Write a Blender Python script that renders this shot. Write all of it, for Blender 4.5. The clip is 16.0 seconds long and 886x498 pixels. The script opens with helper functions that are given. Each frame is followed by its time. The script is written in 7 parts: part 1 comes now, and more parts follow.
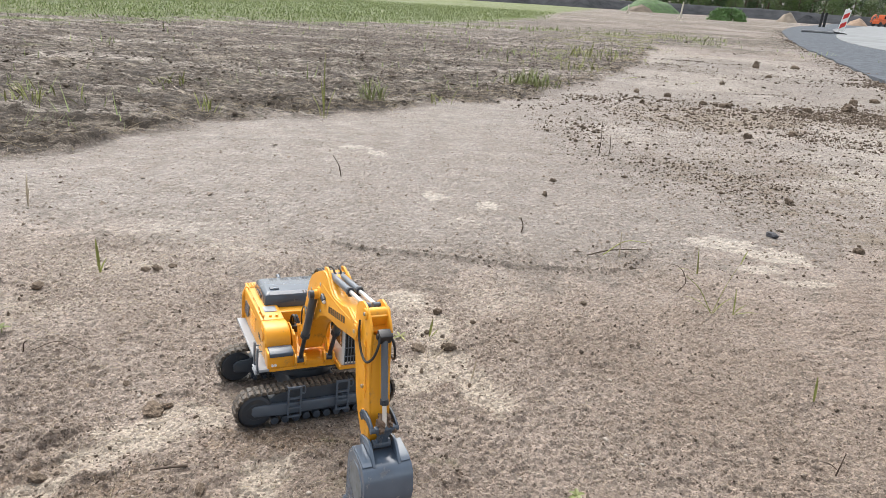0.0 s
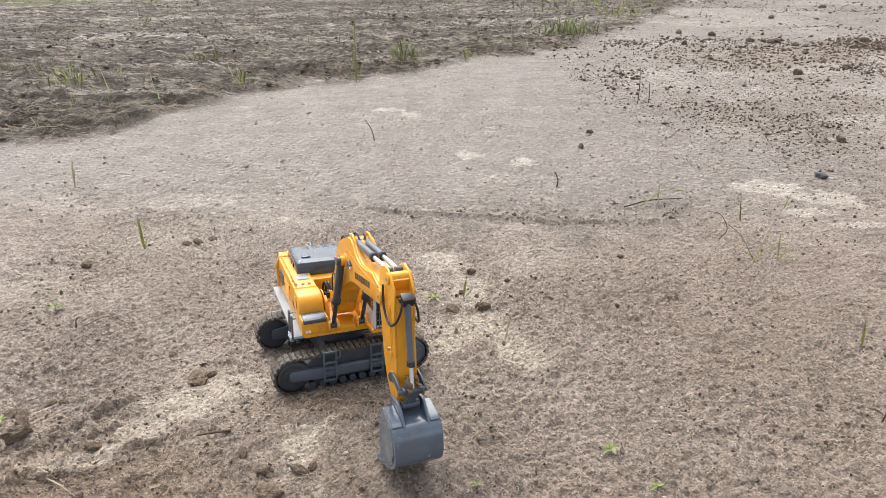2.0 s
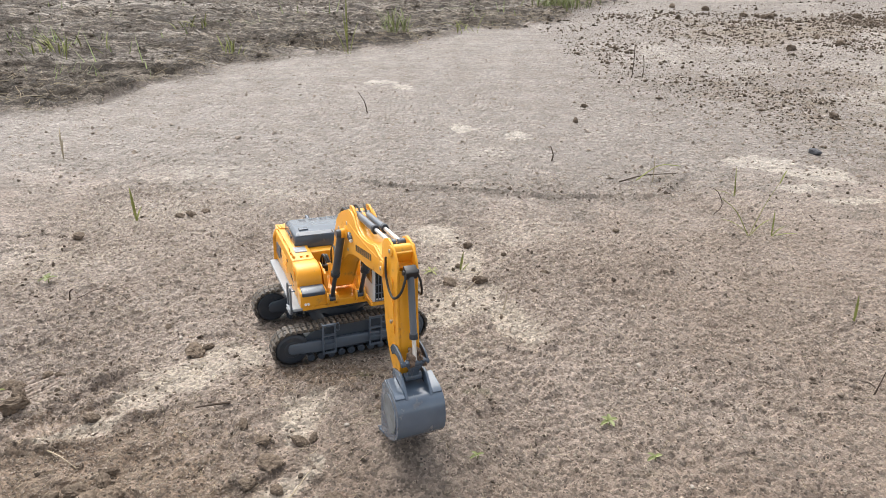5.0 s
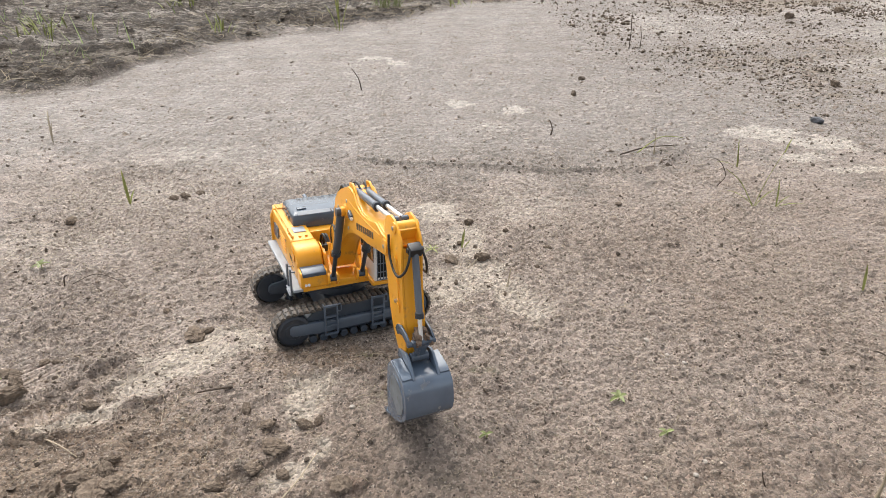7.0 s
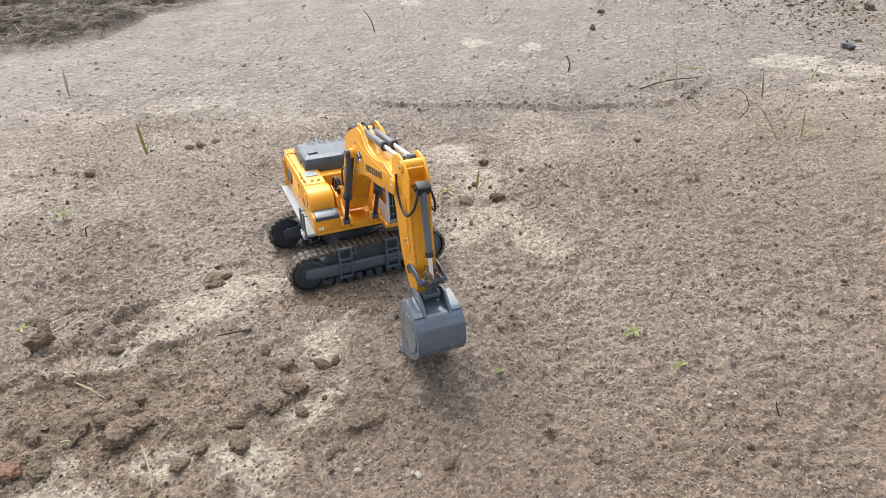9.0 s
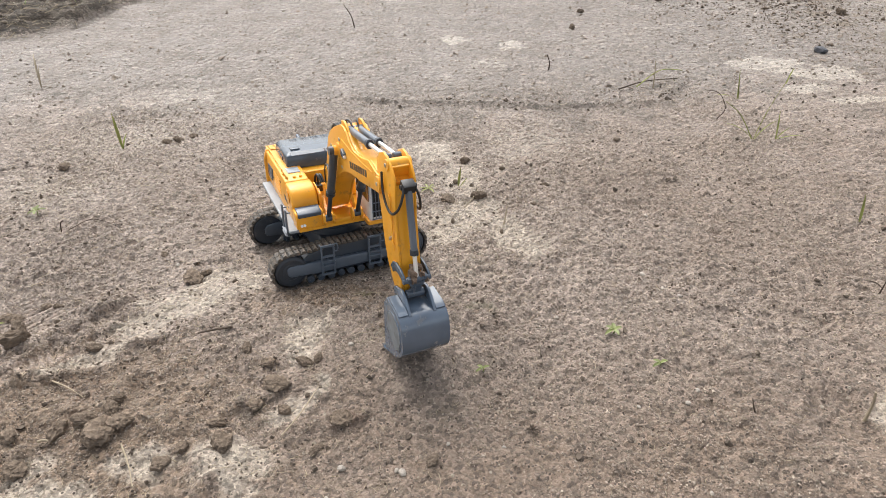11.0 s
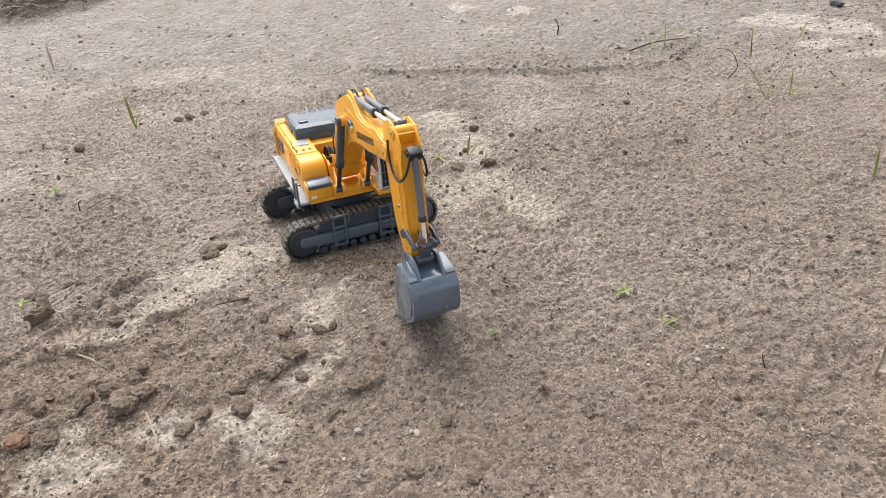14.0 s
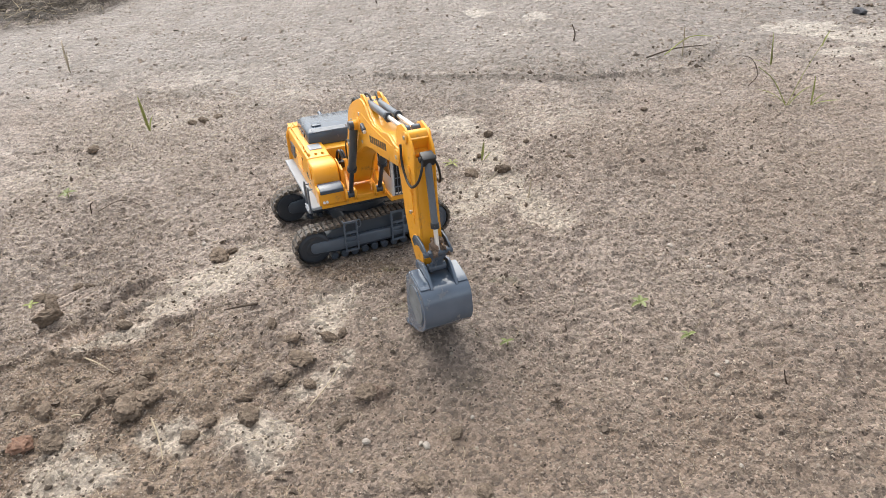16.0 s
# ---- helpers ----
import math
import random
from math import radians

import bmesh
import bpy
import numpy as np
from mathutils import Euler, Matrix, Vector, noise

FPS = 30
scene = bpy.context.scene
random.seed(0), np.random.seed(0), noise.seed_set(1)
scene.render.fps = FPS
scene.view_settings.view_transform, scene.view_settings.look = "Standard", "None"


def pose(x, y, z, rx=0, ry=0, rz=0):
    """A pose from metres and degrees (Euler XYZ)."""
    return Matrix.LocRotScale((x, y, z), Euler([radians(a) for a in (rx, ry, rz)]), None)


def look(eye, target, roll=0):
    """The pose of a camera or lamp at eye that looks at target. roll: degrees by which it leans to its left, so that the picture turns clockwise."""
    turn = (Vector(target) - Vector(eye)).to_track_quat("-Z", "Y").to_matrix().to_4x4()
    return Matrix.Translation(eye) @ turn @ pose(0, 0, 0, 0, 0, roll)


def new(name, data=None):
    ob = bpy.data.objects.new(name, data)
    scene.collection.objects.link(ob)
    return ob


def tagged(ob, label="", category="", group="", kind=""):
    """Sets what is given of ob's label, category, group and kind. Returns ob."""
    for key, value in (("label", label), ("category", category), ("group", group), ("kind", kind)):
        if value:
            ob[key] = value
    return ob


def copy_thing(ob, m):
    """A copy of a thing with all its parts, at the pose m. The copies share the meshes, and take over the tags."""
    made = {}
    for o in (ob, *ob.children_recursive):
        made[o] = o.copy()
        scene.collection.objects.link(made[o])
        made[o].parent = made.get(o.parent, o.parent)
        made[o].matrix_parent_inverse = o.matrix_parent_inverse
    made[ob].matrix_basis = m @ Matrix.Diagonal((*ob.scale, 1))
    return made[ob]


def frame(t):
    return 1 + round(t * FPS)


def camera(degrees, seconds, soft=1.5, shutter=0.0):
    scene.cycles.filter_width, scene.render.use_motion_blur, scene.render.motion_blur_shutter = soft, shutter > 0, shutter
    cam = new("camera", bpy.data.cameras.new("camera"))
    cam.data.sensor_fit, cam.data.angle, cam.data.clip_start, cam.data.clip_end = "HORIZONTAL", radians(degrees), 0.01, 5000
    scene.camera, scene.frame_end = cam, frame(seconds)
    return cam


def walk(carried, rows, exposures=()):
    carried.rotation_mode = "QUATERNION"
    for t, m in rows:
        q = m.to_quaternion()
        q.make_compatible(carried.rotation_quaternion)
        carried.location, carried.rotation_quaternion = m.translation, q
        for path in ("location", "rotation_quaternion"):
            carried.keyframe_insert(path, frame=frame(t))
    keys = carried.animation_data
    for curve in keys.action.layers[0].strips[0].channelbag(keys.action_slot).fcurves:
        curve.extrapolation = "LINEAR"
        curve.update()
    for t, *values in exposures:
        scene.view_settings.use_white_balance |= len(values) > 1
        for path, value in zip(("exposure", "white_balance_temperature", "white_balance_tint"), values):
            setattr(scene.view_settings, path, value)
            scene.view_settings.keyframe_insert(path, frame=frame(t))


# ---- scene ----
cam = camera(67.79, 16.0, soft=0.6)
PATH = [
    (0, pose(0.0914, -0.7472, 0.5013, 68.989, -3.383, -4.109)),
    (0.5, pose(0.0985, -0.7415, 0.5017, 67.804, -1.994, -3.588)),
    (1, pose(0.1054, -0.7315, 0.4926, 66.018, -1.757, -2.788)),
    (1.5, pose(0.1116, -0.7443, 0.5017, 65.052, -0.349, -2.380)),
    (2, pose(0.1171, -0.7460, 0.5031, 65.395, 0.867, -1.475)),
    (2.5, pose(0.1155, -0.7455, 0.5015, 64.105, 1.521, -0.921)),
    (3, pose(0.1092, -0.7448, 0.4982, 62.625, 1.542, -0.495)),
    (3.5, pose(0.1027, -0.7463, 0.4985, 62.631, 0.946, -0.124)),
    (4, pose(0.1043, -0.7502, 0.5041, 63.258, -0.407, -0.566)),
    (4.2, pose(0.1043, -0.7502, 0.5041, 63.385, -0.613, -1.063)),
    (6.3, pose(0.1002, -0.7297, 0.4915, 61.904, 0.656, -3.030)),
    (6.5, pose(0.1002, -0.7297, 0.4915, 61.598, 0.901, -2.938)),
    (7, pose(0.0954, -0.7277, 0.4896, 61.344, 1.032, -3.151)),
    (7.5, pose(0.1036, -0.7302, 0.4871, 60.308, 2.239, -2.475)),
    (8, pose(0.1094, -0.7251, 0.4811, 55.706, 3.322, -1.808)),
    (8.5, pose(0.1107, -0.7276, 0.4772, 55.926, 3.738, -1.485)),
    (9, pose(0.1089, -0.7297, 0.4809, 56.764, 3.400, -2.094)),
    (9.2, pose(0.1089, -0.7297, 0.4809, 56.988, 2.629, -2.817)),
    (11.3, pose(0.0963, -0.7299, 0.4843, 56.310, 1.537, -3.854)),
    (11.5, pose(0.0906, -0.7272, 0.4834, 56.330, 0.755, -3.497)),
    (12, pose(0.0918, -0.7262, 0.4830, 57.029, 0.506, -2.474)),
    (12.5, pose(0.0935, -0.7294, 0.4828, 56.573, 1.172, -2.105)),
    (13, pose(0.1047, -0.7366, 0.4859, 55.594, 2.094, -3.236)),
    (13.5, pose(0.1034, -0.7446, 0.4855, 54.648, 3.712, -3.187)),
    (14, pose(0.1084, -0.7406, 0.4827, 54.005, 4.166, -3.375)),
    (14.5, pose(0.1030, -0.7414, 0.4852, 54.379, 3.967, -3.189)),
    (15, pose(0.1045, -0.7446, 0.4867, 55.743, 2.612, -3.672)),
    (15.5, pose(0.1105, -0.7418, 0.4819, 55.667, 3.079, -3.797)),
    (16, pose(0.1081, -0.7284, 0.4761, 54.598, 4.147, -2.060)),
]
walk(cam, PATH)

# ---- light: an overcast sky, with the sun only a broad brightness behind it ----
SUN_ELEVATION, SUN_TURN = 55, -22
world = bpy.data.worlds.new("overcast_sky")
scene.world = world
world.use_nodes = True
wn, wl = world.node_tree.nodes, world.node_tree.links
sky = wn.new("ShaderNodeTexSky")
sky.sky_type = "NISHITA"
sky.sun_disc = False
sky.sun_elevation = radians(SUN_ELEVATION)
sky.sun_rotation = radians(SUN_TURN)
sky.dust_density = 4.0
grey = wn.new("ShaderNodeHueSaturation")
grey.inputs["Saturation"].default_value = 0.3
wl.new(sky.outputs[0], grey.inputs["Color"])
wl.new(grey.outputs[0], wn["Background"].inputs[0])
wn["Background"].inputs[1].default_value = 0.156
sun = new("sun", bpy.data.lights.new("sun", "SUN"))
sun.data.energy = 1.6
sun.data.angle = radians(62)
sun.data.color = (1.0, 0.97, 0.92)
turn = radians(SUN_TURN)
sun.matrix_world = look((0, 0, 20), Vector((0, 0, 20)) - Vector((math.sin(turn), math.cos(turn), math.tan(radians(SUN_ELEVATION)))))
scene.view_settings.exposure = 0.95

# ---- materials ----
def mat(name, colour, rough=0.5, metal=0.0, vary=0.12, scale=40.0, bump=0.0, bump_scale=200.0, dirt=0.0, dirt_scale=18.0, random_tone=0.0, spec=0.5):
    """A procedural surface: base colour with two scales of tone, an optional film of dried earth, and fine relief."""
    m = bpy.data.materials.new(name)
    m.use_nodes = True
    n, l = m.node_tree.nodes, m.node_tree.links
    b = n["Principled BSDF"]
    b.inputs["Roughness"].default_value = rough
    b.inputs["Metallic"].default_value = metal
    b.inputs["Specular IOR Level"].default_value = spec
    co = n.new("ShaderNodeTexCoord")
    big = n.new("ShaderNodeTexNoise")
    big.inputs["Scale"].default_value = scale
    big.inputs["Detail"].default_value = 5
    l.new(co.outputs["Object"], big.inputs["Vector"])
    ramp = n.new("ShaderNodeMapRange")
    ramp.inputs["From Min"].default_value, ramp.inputs["From Max"].default_value = 0.3, 0.7
    ramp.inputs["To Min"].default_value, ramp.inputs["To Max"].default_value = 1 - vary, 1 + vary
    l.new(big.outputs["Fac"], ramp.inputs["Value"])
    mul = n.new("ShaderNodeVectorMath")
    mul.operation = "SCALE"
    mul.inputs[0].default_value = colour
    l.new(ramp.outputs[0], mul.inputs["Scale"])
    out = mul.outputs[0]
    if random_tone:
        info = n.new("ShaderNodeObjectInfo")
        geo = n.new("ShaderNodeNewGeometry")
        add = n.new("ShaderNodeMath")
        add.operation = "ADD"
        l.new(info.outputs["Random"], add.inputs[0])
        l.new(geo.outputs["Random Per Island"], add.inputs[1])
        tone = n.new("ShaderNodeMapRange")
        tone.inputs["From Max"].default_value = 2.0
        tone.inputs["To Min"].default_value, tone.inputs["To Max"].default_value = 1 - random_tone, 1 + random_tone
        l.new(add.outputs[0], tone.inputs["Value"])
        again = n.new("ShaderNodeVectorMath")
        again.operation = "SCALE"
        l.new(out, again.inputs[0])
        l.new(tone.outputs[0], again.inputs["Scale"])
        out = again.outputs[0]
    if dirt:
        film = n.new("ShaderNodeTexNoise")
        film.inputs["Scale"].default_value, film.inputs["Detail"].default_value = dirt_scale, 8
        film.inputs["Roughness"].default_value = 0.7
        l.new(co.outputs["Object"], film.inputs["Vector"])
        edge = n.new("ShaderNodeMapRange")
        edge.inputs["From Min"].default_value, edge.inputs["From Max"].default_value = 0.62 - 0.3 * dirt, 0.78 - 0.2 * dirt
        edge.inputs["To Max"].default_value = min(1.0, 0.5 + dirt * 0.5)
        l.new(film.outputs["Fac"], edge.inputs["Value"])
        mix = n.new("ShaderNodeMix")
        mix.data_type = "RGBA"
        l.new(edge.outputs[0], mix.inputs["Factor"])
        l.new(out, mix.inputs["A"])
        mix.inputs["B"].default_value = (0.155, 0.122, 0.09, 1)
        out = mix.outputs["Result"]
        r = n.new("ShaderNodeMapRange")
        r.inputs["To Min"].default_value, r.inputs["To Max"].default_value = rough, 0.9
        l.new(edge.outputs[0], r.inputs["Value"])
        l.new(r.outputs[0], b.inputs["Roughness"])
    l.new(out, b.inputs["Base Color"])
    if bump:
        fine = n.new("ShaderNodeTexNoise")
        fine.inputs["Scale"].default_value, fine.inputs["Detail"].default_value = bump_scale, 6
        l.new(co.outputs["Object"], fine.inputs["Vector"])
        bm_ = n.new("ShaderNodeBump")
        bm_.inputs["Strength"].default_value = 0.6
        bm_.inputs["Distance"].default_value = bump
        l.new(fine.outputs["Fac"], bm_.inputs["Height"])
        l.new(bm_.outputs[0], b.inputs["Normal"])
    return m


YELLOW = mat("yellow_plastic", (0.75, 0.335, 0.02), 0.34, vary=0.06, scale=30, dirt=0.16, dirt_scale=75, bump=0.00006, bump_scale=700)
SLATE = mat("slate_grey_plastic", (0.056, 0.075, 0.102), 0.25, vary=0.08, scale=40, dirt=0.06, dirt_scale=70, bump=0.00006, bump_scale=700)
COVER = mat("satin_grey_plastic", (0.058, 0.077, 0.1), 0.2, vary=0.06, scale=40, dirt=0.06, dirt_scale=70)
RAM_DARK = mat("dark_cylinder_paint", (0.056, 0.065, 0.077), 0.3, vary=0.08, scale=60, dirt=0.06, dirt_scale=70)
FRAME_DARK = mat("deep_blue_grey_plastic", (0.042, 0.055, 0.072), 0.33, vary=0.12, scale=50, dirt=0.08, dirt_scale=60, bump=0.0001, bump_scale=500)
RAM = mat("grey_cylinder_paint", (0.105, 0.122, 0.145), 0.28, vary=0.06, scale=60, dirt=0.06, dirt_scale=70)
BUCKET = mat("worn_grey_bucket_paint", (0.084, 0.113, 0.153), 0.18, vary=0.12, scale=50, dirt=0.08, dirt_scale=60, bump=0.00005, bump_scale=500, spec=0.9)
CHASSIS = mat("dark_slate_plastic", (0.025, 0.032, 0.042), 0.42, vary=0.12, scale=50, dirt=0.12, dirt_scale=55, bump=0.0001, bump_scale=500)
FRAME_GREY = mat("blue_grey_plastic", (0.085, 0.108, 0.138), 0.3, vary=0.1, scale=50, dirt=0.1, dirt_scale=60)
SHOE = mat("dusty_black_track_shoe", (0.03, 0.029, 0.028), 0.6, vary=0.25, scale=90, dirt=0.72, dirt_scale=150, bump=0.0008, bump_scale=450, random_tone=0.25)
SILVER = mat("silver_grey_plastic", (0.3, 0.32, 0.345), 0.4, vary=0.06, scale=40, dirt=0.15, dirt_scale=60)
BLACK = mat("black_rubber", (0.012, 0.012, 0.013), 0.45, vary=0.2, scale=60)
CHROME = mat("polished_steel", (0.82, 0.82, 0.8), 0.3, 0.6, vary=0.05, scale=60)
STEEL = mat("grey_steel_pin", (0.5, 0.5, 0.5), 0.3, 1.0, vary=0.1, scale=90)
WHITE = mat("white_plastic", (0.72, 0.72, 0.70), 0.4, vary=0.05, scale=40, dirt=0.12, dirt_scale=70)
SCUFF = mat("scuffed_grey_paint", (0.15, 0.165, 0.175), 0.45, vary=0.25, scale=90, dirt=0.2, dirt_scale=120)
RED = mat("red_lens", (0.35, 0.02, 0.015), 0.2, vary=0.05)
INK = mat("black_print", (0.03, 0.018, 0.012), 0.4, vary=0.1)
GLASS = mat("dark_glazing", (0.02, 0.022, 0.025), 0.08, vary=0.05)
LENS = mat("clear_lens", (0.85, 0.86, 0.86), 0.1, 0.0, vary=0.1, scale=200)
CLOD = mat("damp_earth_clod", (0.112, 0.089, 0.069), 0.9, vary=0.35, scale=70, bump=0.0015, bump_scale=320, random_tone=0.3, spec=0.2)
CLOD_DARK = mat("dark_earth_clod", (0.092, 0.071, 0.053), 0.9, vary=0.35, scale=30, bump=0.003, bump_scale=120, random_tone=0.4, spec=0.2)
WET_MUD = mat("wet_brown_mud", (0.105, 0.068, 0.044), 0.7, vary=0.45, scale=180, bump=0.0015, bump_scale=500)
CLOD_BIG = mat("crumbly_earth_clod", (0.155, 0.12, 0.09), 0.92, vary=0.4, scale=2.4, bump=0.002, bump_scale=9, random_tone=0.25, spec=0.2)
CRUMB_PALE = mat("dry_sand_crumb", (0.34, 0.288, 0.232), 0.9, vary=0.25, scale=40, random_tone=0.35, spec=0.2)
CRUMB = mat("earth_crumb", (0.22, 0.178, 0.145), 0.9, vary=0.25, scale=40, random_tone=0.5, bump=0.0006, bump_scale=600, spec=0.2)
PEBBLE = mat("pale_pebble", (0.32, 0.285, 0.24), 0.6, vary=0.2, scale=120, random_tone=0.3, bump=0.0003, bump_scale=400)
STONE_DARK = mat("dark_stone", (0.06, 0.062, 0.07), 0.6, vary=0.3, scale=60, bump=0.001, bump_scale=150)
BRICK = mat("brick_crumb", (0.19, 0.105, 0.068), 0.85, vary=0.35, scale=3, dirt=0.35, dirt_scale=4, bump=0.001, bump_scale=260)
PALE_WOOD = mat("pale_planed_wood", (0.6, 0.55, 0.46), 0.7, vary=0.15, scale=8)
STRAW = mat("dry_straw", (0.34, 0.28, 0.19), 0.75, vary=0.3, scale=30, random_tone=0.4)
LITTER = mat("brown_straw_litter", (0.25, 0.2, 0.13), 0.8, vary=0.35, scale=30, random_tone=0.5)
ROOT = mat("dark_twig", (0.06, 0.042, 0.028), 0.8, vary=0.3, scale=150, bump=0.0003, bump_scale=600)
LEAF = mat("fresh_green_leaf", (0.19, 0.215, 0.075), 0.5, vary=0.25, scale=120, random_tone=0.25)
BLADE = mat("yellow_green_blade", (0.25, 0.27, 0.07), 0.5, vary=0.3, scale=60, random_tone=0.3)
GRASS = mat("meadow_grass", (0.23, 0.285, 0.1), 0.6, vary=0.25, scale=1.5, random_tone=0.22)
CROWN = mat("tree_leaves", (0.045, 0.085, 0.028), 0.6, vary=0.3, scale=0.4, random_tone=0.45)
CROWN_PALE = mat("pale_tree_leaves", (0.09, 0.14, 0.04), 0.6, vary=0.3, scale=0.4, random_tone=0.4)
BARK = mat("bark", (0.09, 0.07, 0.05), 0.9, vary=0.3, scale=4, bump=0.02, bump_scale=12)
ASPHALT = mat("loose_dark_gravel", (0.088, 0.098, 0.112), 0.9, vary=0.3, scale=9, bump=0.02, bump_scale=30, spec=0.08)
CONCRETE = mat("pale_concrete", (0.2, 0.21, 0.215), 0.85, vary=0.15, scale=0.8, bump=0.004, bump_scale=30, spec=0.1)
BEACON_RED = mat("red_reflective_sheet", (0.55, 0.03, 0.02), 0.4, vary=0.1, scale=10)
BEACON_WHITE = mat("white_reflective_sheet", (0.78, 0.78, 0.76), 0.4, vary=0.05, scale=10)
BASE_RUBBER = mat("dark_recycled_rubber", (0.035, 0.036, 0.036), 0.8, vary=0.3, scale=10, bump=0.004, bump_scale=60)
HEAP = mat("heap_sand", (0.24, 0.205, 0.165), 0.9, vary=0.3, scale=1.5, bump=0.05, bump_scale=6, spec=0.1)
ORANGE = mat("orange_paint", (0.6, 0.12, 0.03), 0.45, vary=0.1, scale=3, dirt=0.2, dirt_scale=2)
BERM = mat("dark_berm_soil", (0.036, 0.038, 0.042), 0.95, vary=0.35, scale=0.6, bump=0.1, bump_scale=3, spec=0.05)


def ground_material():
    m = bpy.data.materials.new("sandy_soil")
    m.use_nodes = True
    n, l = m.node_tree.nodes, m.node_tree.links
    b = n["Principled BSDF"]
    geo = n.new("ShaderNodeNewGeometry")

    def noise_of(scale, detail=6, rough=0.6, stretch=None):
        t = n.new("ShaderNodeTexNoise")
        t.inputs["Scale"].default_value, t.inputs["Detail"].default_value, t.inputs["Roughness"].default_value = scale, detail, rough
        if stretch:
            mp = n.new("ShaderNodeMapping")
            mp.inputs["Scale"].default_value = stretch
            l.new(geo.outputs["Position"], mp.inputs["Vector"])
            l.new(mp.outputs[0], t.inputs["Vector"])
        else:
            l.new(geo.outputs["Position"], t.inputs["Vector"])
        return t.outputs["Fac"]

    def span(v, a, c, lo=0.0, hi=1.0):
        r = n.new("ShaderNodeMapRange")
        r.inputs["From Min"].default_value, r.inputs["From Max"].default_value = a, c
        r.inputs["To Min"].default_value, r.inputs["To Max"].default_value = lo, hi
        l.new(v, r.inputs["Value"])
        return r.outputs[0]

    def blend(f, a, c):
        x = n.new("ShaderNodeMix")
        x.data_type = "RGBA"
        l.new(f, x.inputs["Factor"])
        for key, v in (("A", a), ("B", c)):
            if isinstance(v, tuple):
                x.inputs[key].default_value = (*v, 1)
            else:
                l.new(v, x.inputs[key])
        return x.outputs["Result"]

    def math_of(op, a, c):
        x = n.new("ShaderNodeMath")
        x.operation = op
        for i, v in enumerate((a, c)):
            if isinstance(v, (int, float)):
                x.inputs[i].default_value = v
            else:
                l.new(v, x.inputs[i])
        return x.outputs[0]

    def layer(name):
        a = n.new("ShaderNodeAttribute")
        a.attribute_name = name
        return a.outputs["Fac"]

    def cells(scale):
        """Grains: a random tone for each, and the height of its rounded top."""
        v = n.new("ShaderNodeTexVoronoi")
        v.inputs["Scale"].default_value = scale
        l.new(geo.outputs["Position"], v.inputs["Vector"])
        sep = n.new("ShaderNodeSeparateColor")
        l.new(v.outputs["Color"], sep.inputs[0])
        return sep.outputs[0], v.outputs["Distance"]

    def times(col, f):
        x = n.new("ShaderNodeVectorMath")
        x.operation = "SCALE"
        l.new(col, x.inputs[0])
        l.new(f, x.inputs["Scale"])
        return x.outputs[0]

    grain_tone, grain_top = cells(300)
    lump_tone, lump_top = cells(120)
    wide_tone, wide_top = cells(34)
    fine = noise_of(420, 4, 0.7)
    wide_rag = span(noise_of(9, 7, 0.75), 0.3, 0.7, -0.5, 0.5)
    ragged = span(noise_of(60, 7, 0.78), 0.3, 0.7, -0.5, 0.5)
    # bare soil: an even grey-brown with darker and redder drifts
    base = blend(span(noise_of(3.5, 6, 0.65), 0.35, 0.65), (0.284, 0.23, 0.19), (0.234, 0.185, 0.149))
    base = blend(span(noise_of(30, 7, 0.72), 0.5, 0.66, 0.0, 0.16), base, (0.17, 0.134, 0.106))
    base = blend(span(noise_of(85, 6, 0.75), 0.55, 0.66, 0.0, 0.6), base, (0.34, 0.286, 0.234))
    base = blend(math_of("MULTIPLY", layer("damp"), span(noise_of(7, 6, 0.65), 0.3, 0.6, 0.5, 0.95)), base, (0.196, 0.144, 0.106))
    # dry washed sand, churned mud, settled silt
    pale = blend(span(noise_of(150, 6, 0.75), 0.42, 0.66), (0.325, 0.278, 0.222), (0.226, 0.184, 0.142))
    pale = blend(math_of("MULTIPLY", layer("smooth"), 0.8), pale, (0.335, 0.298, 0.255))
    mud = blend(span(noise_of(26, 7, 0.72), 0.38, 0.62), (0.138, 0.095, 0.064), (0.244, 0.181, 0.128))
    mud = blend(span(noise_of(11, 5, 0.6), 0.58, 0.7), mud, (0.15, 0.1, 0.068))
    smooth = blend(span(noise_of(4, 7, 0.7), 0.35, 0.65), (0.196, 0.167, 0.142), (0.160, 0.135, 0.113))
    smooth = blend(span(noise_of(75, 6, 0.75), 0.54, 0.66, 0.0, 0.8), smooth, (0.092, 0.076, 0.062))
    streak = span(noise_of(3.6, 9, 0.76, (0.13, 2.8, 1)), 0.54, 0.585)
    smooth = blend(math_of("MULTIPLY", streak, layer("far")), smooth, (0.1, 0.081, 0.066))
    spots = span(noise_of(1.1, 7, 0.7, (0.6, 1.2, 1)), 0.5, 0.64, 0.0, 0.75)
    smooth = blend(math_of("MULTIPLY", spots, layer("far")), smooth, (0.225, 0.205, 0.182))
    # the churned field: pale dried flats between dark wet ruts
    straw = blend(span(noise_of(9, 10, 0.8, (0.3, 1.7, 1)), 0.44, 0.55), (0.07, 0.055, 0.041), (0.3, 0.256, 0.208))
    straw = blend(span(noise_of(1.6, 8, 0.72, (0.28, 2.2, 1)), 0.5, 0.6), straw, (0.11, 0.088, 0.069))
    straw = blend(span(noise_of(1.0, 8, 0.74, (0.3, 1.9, 1)), 0.52, 0.6), straw, (0.38, 0.335, 0.29))
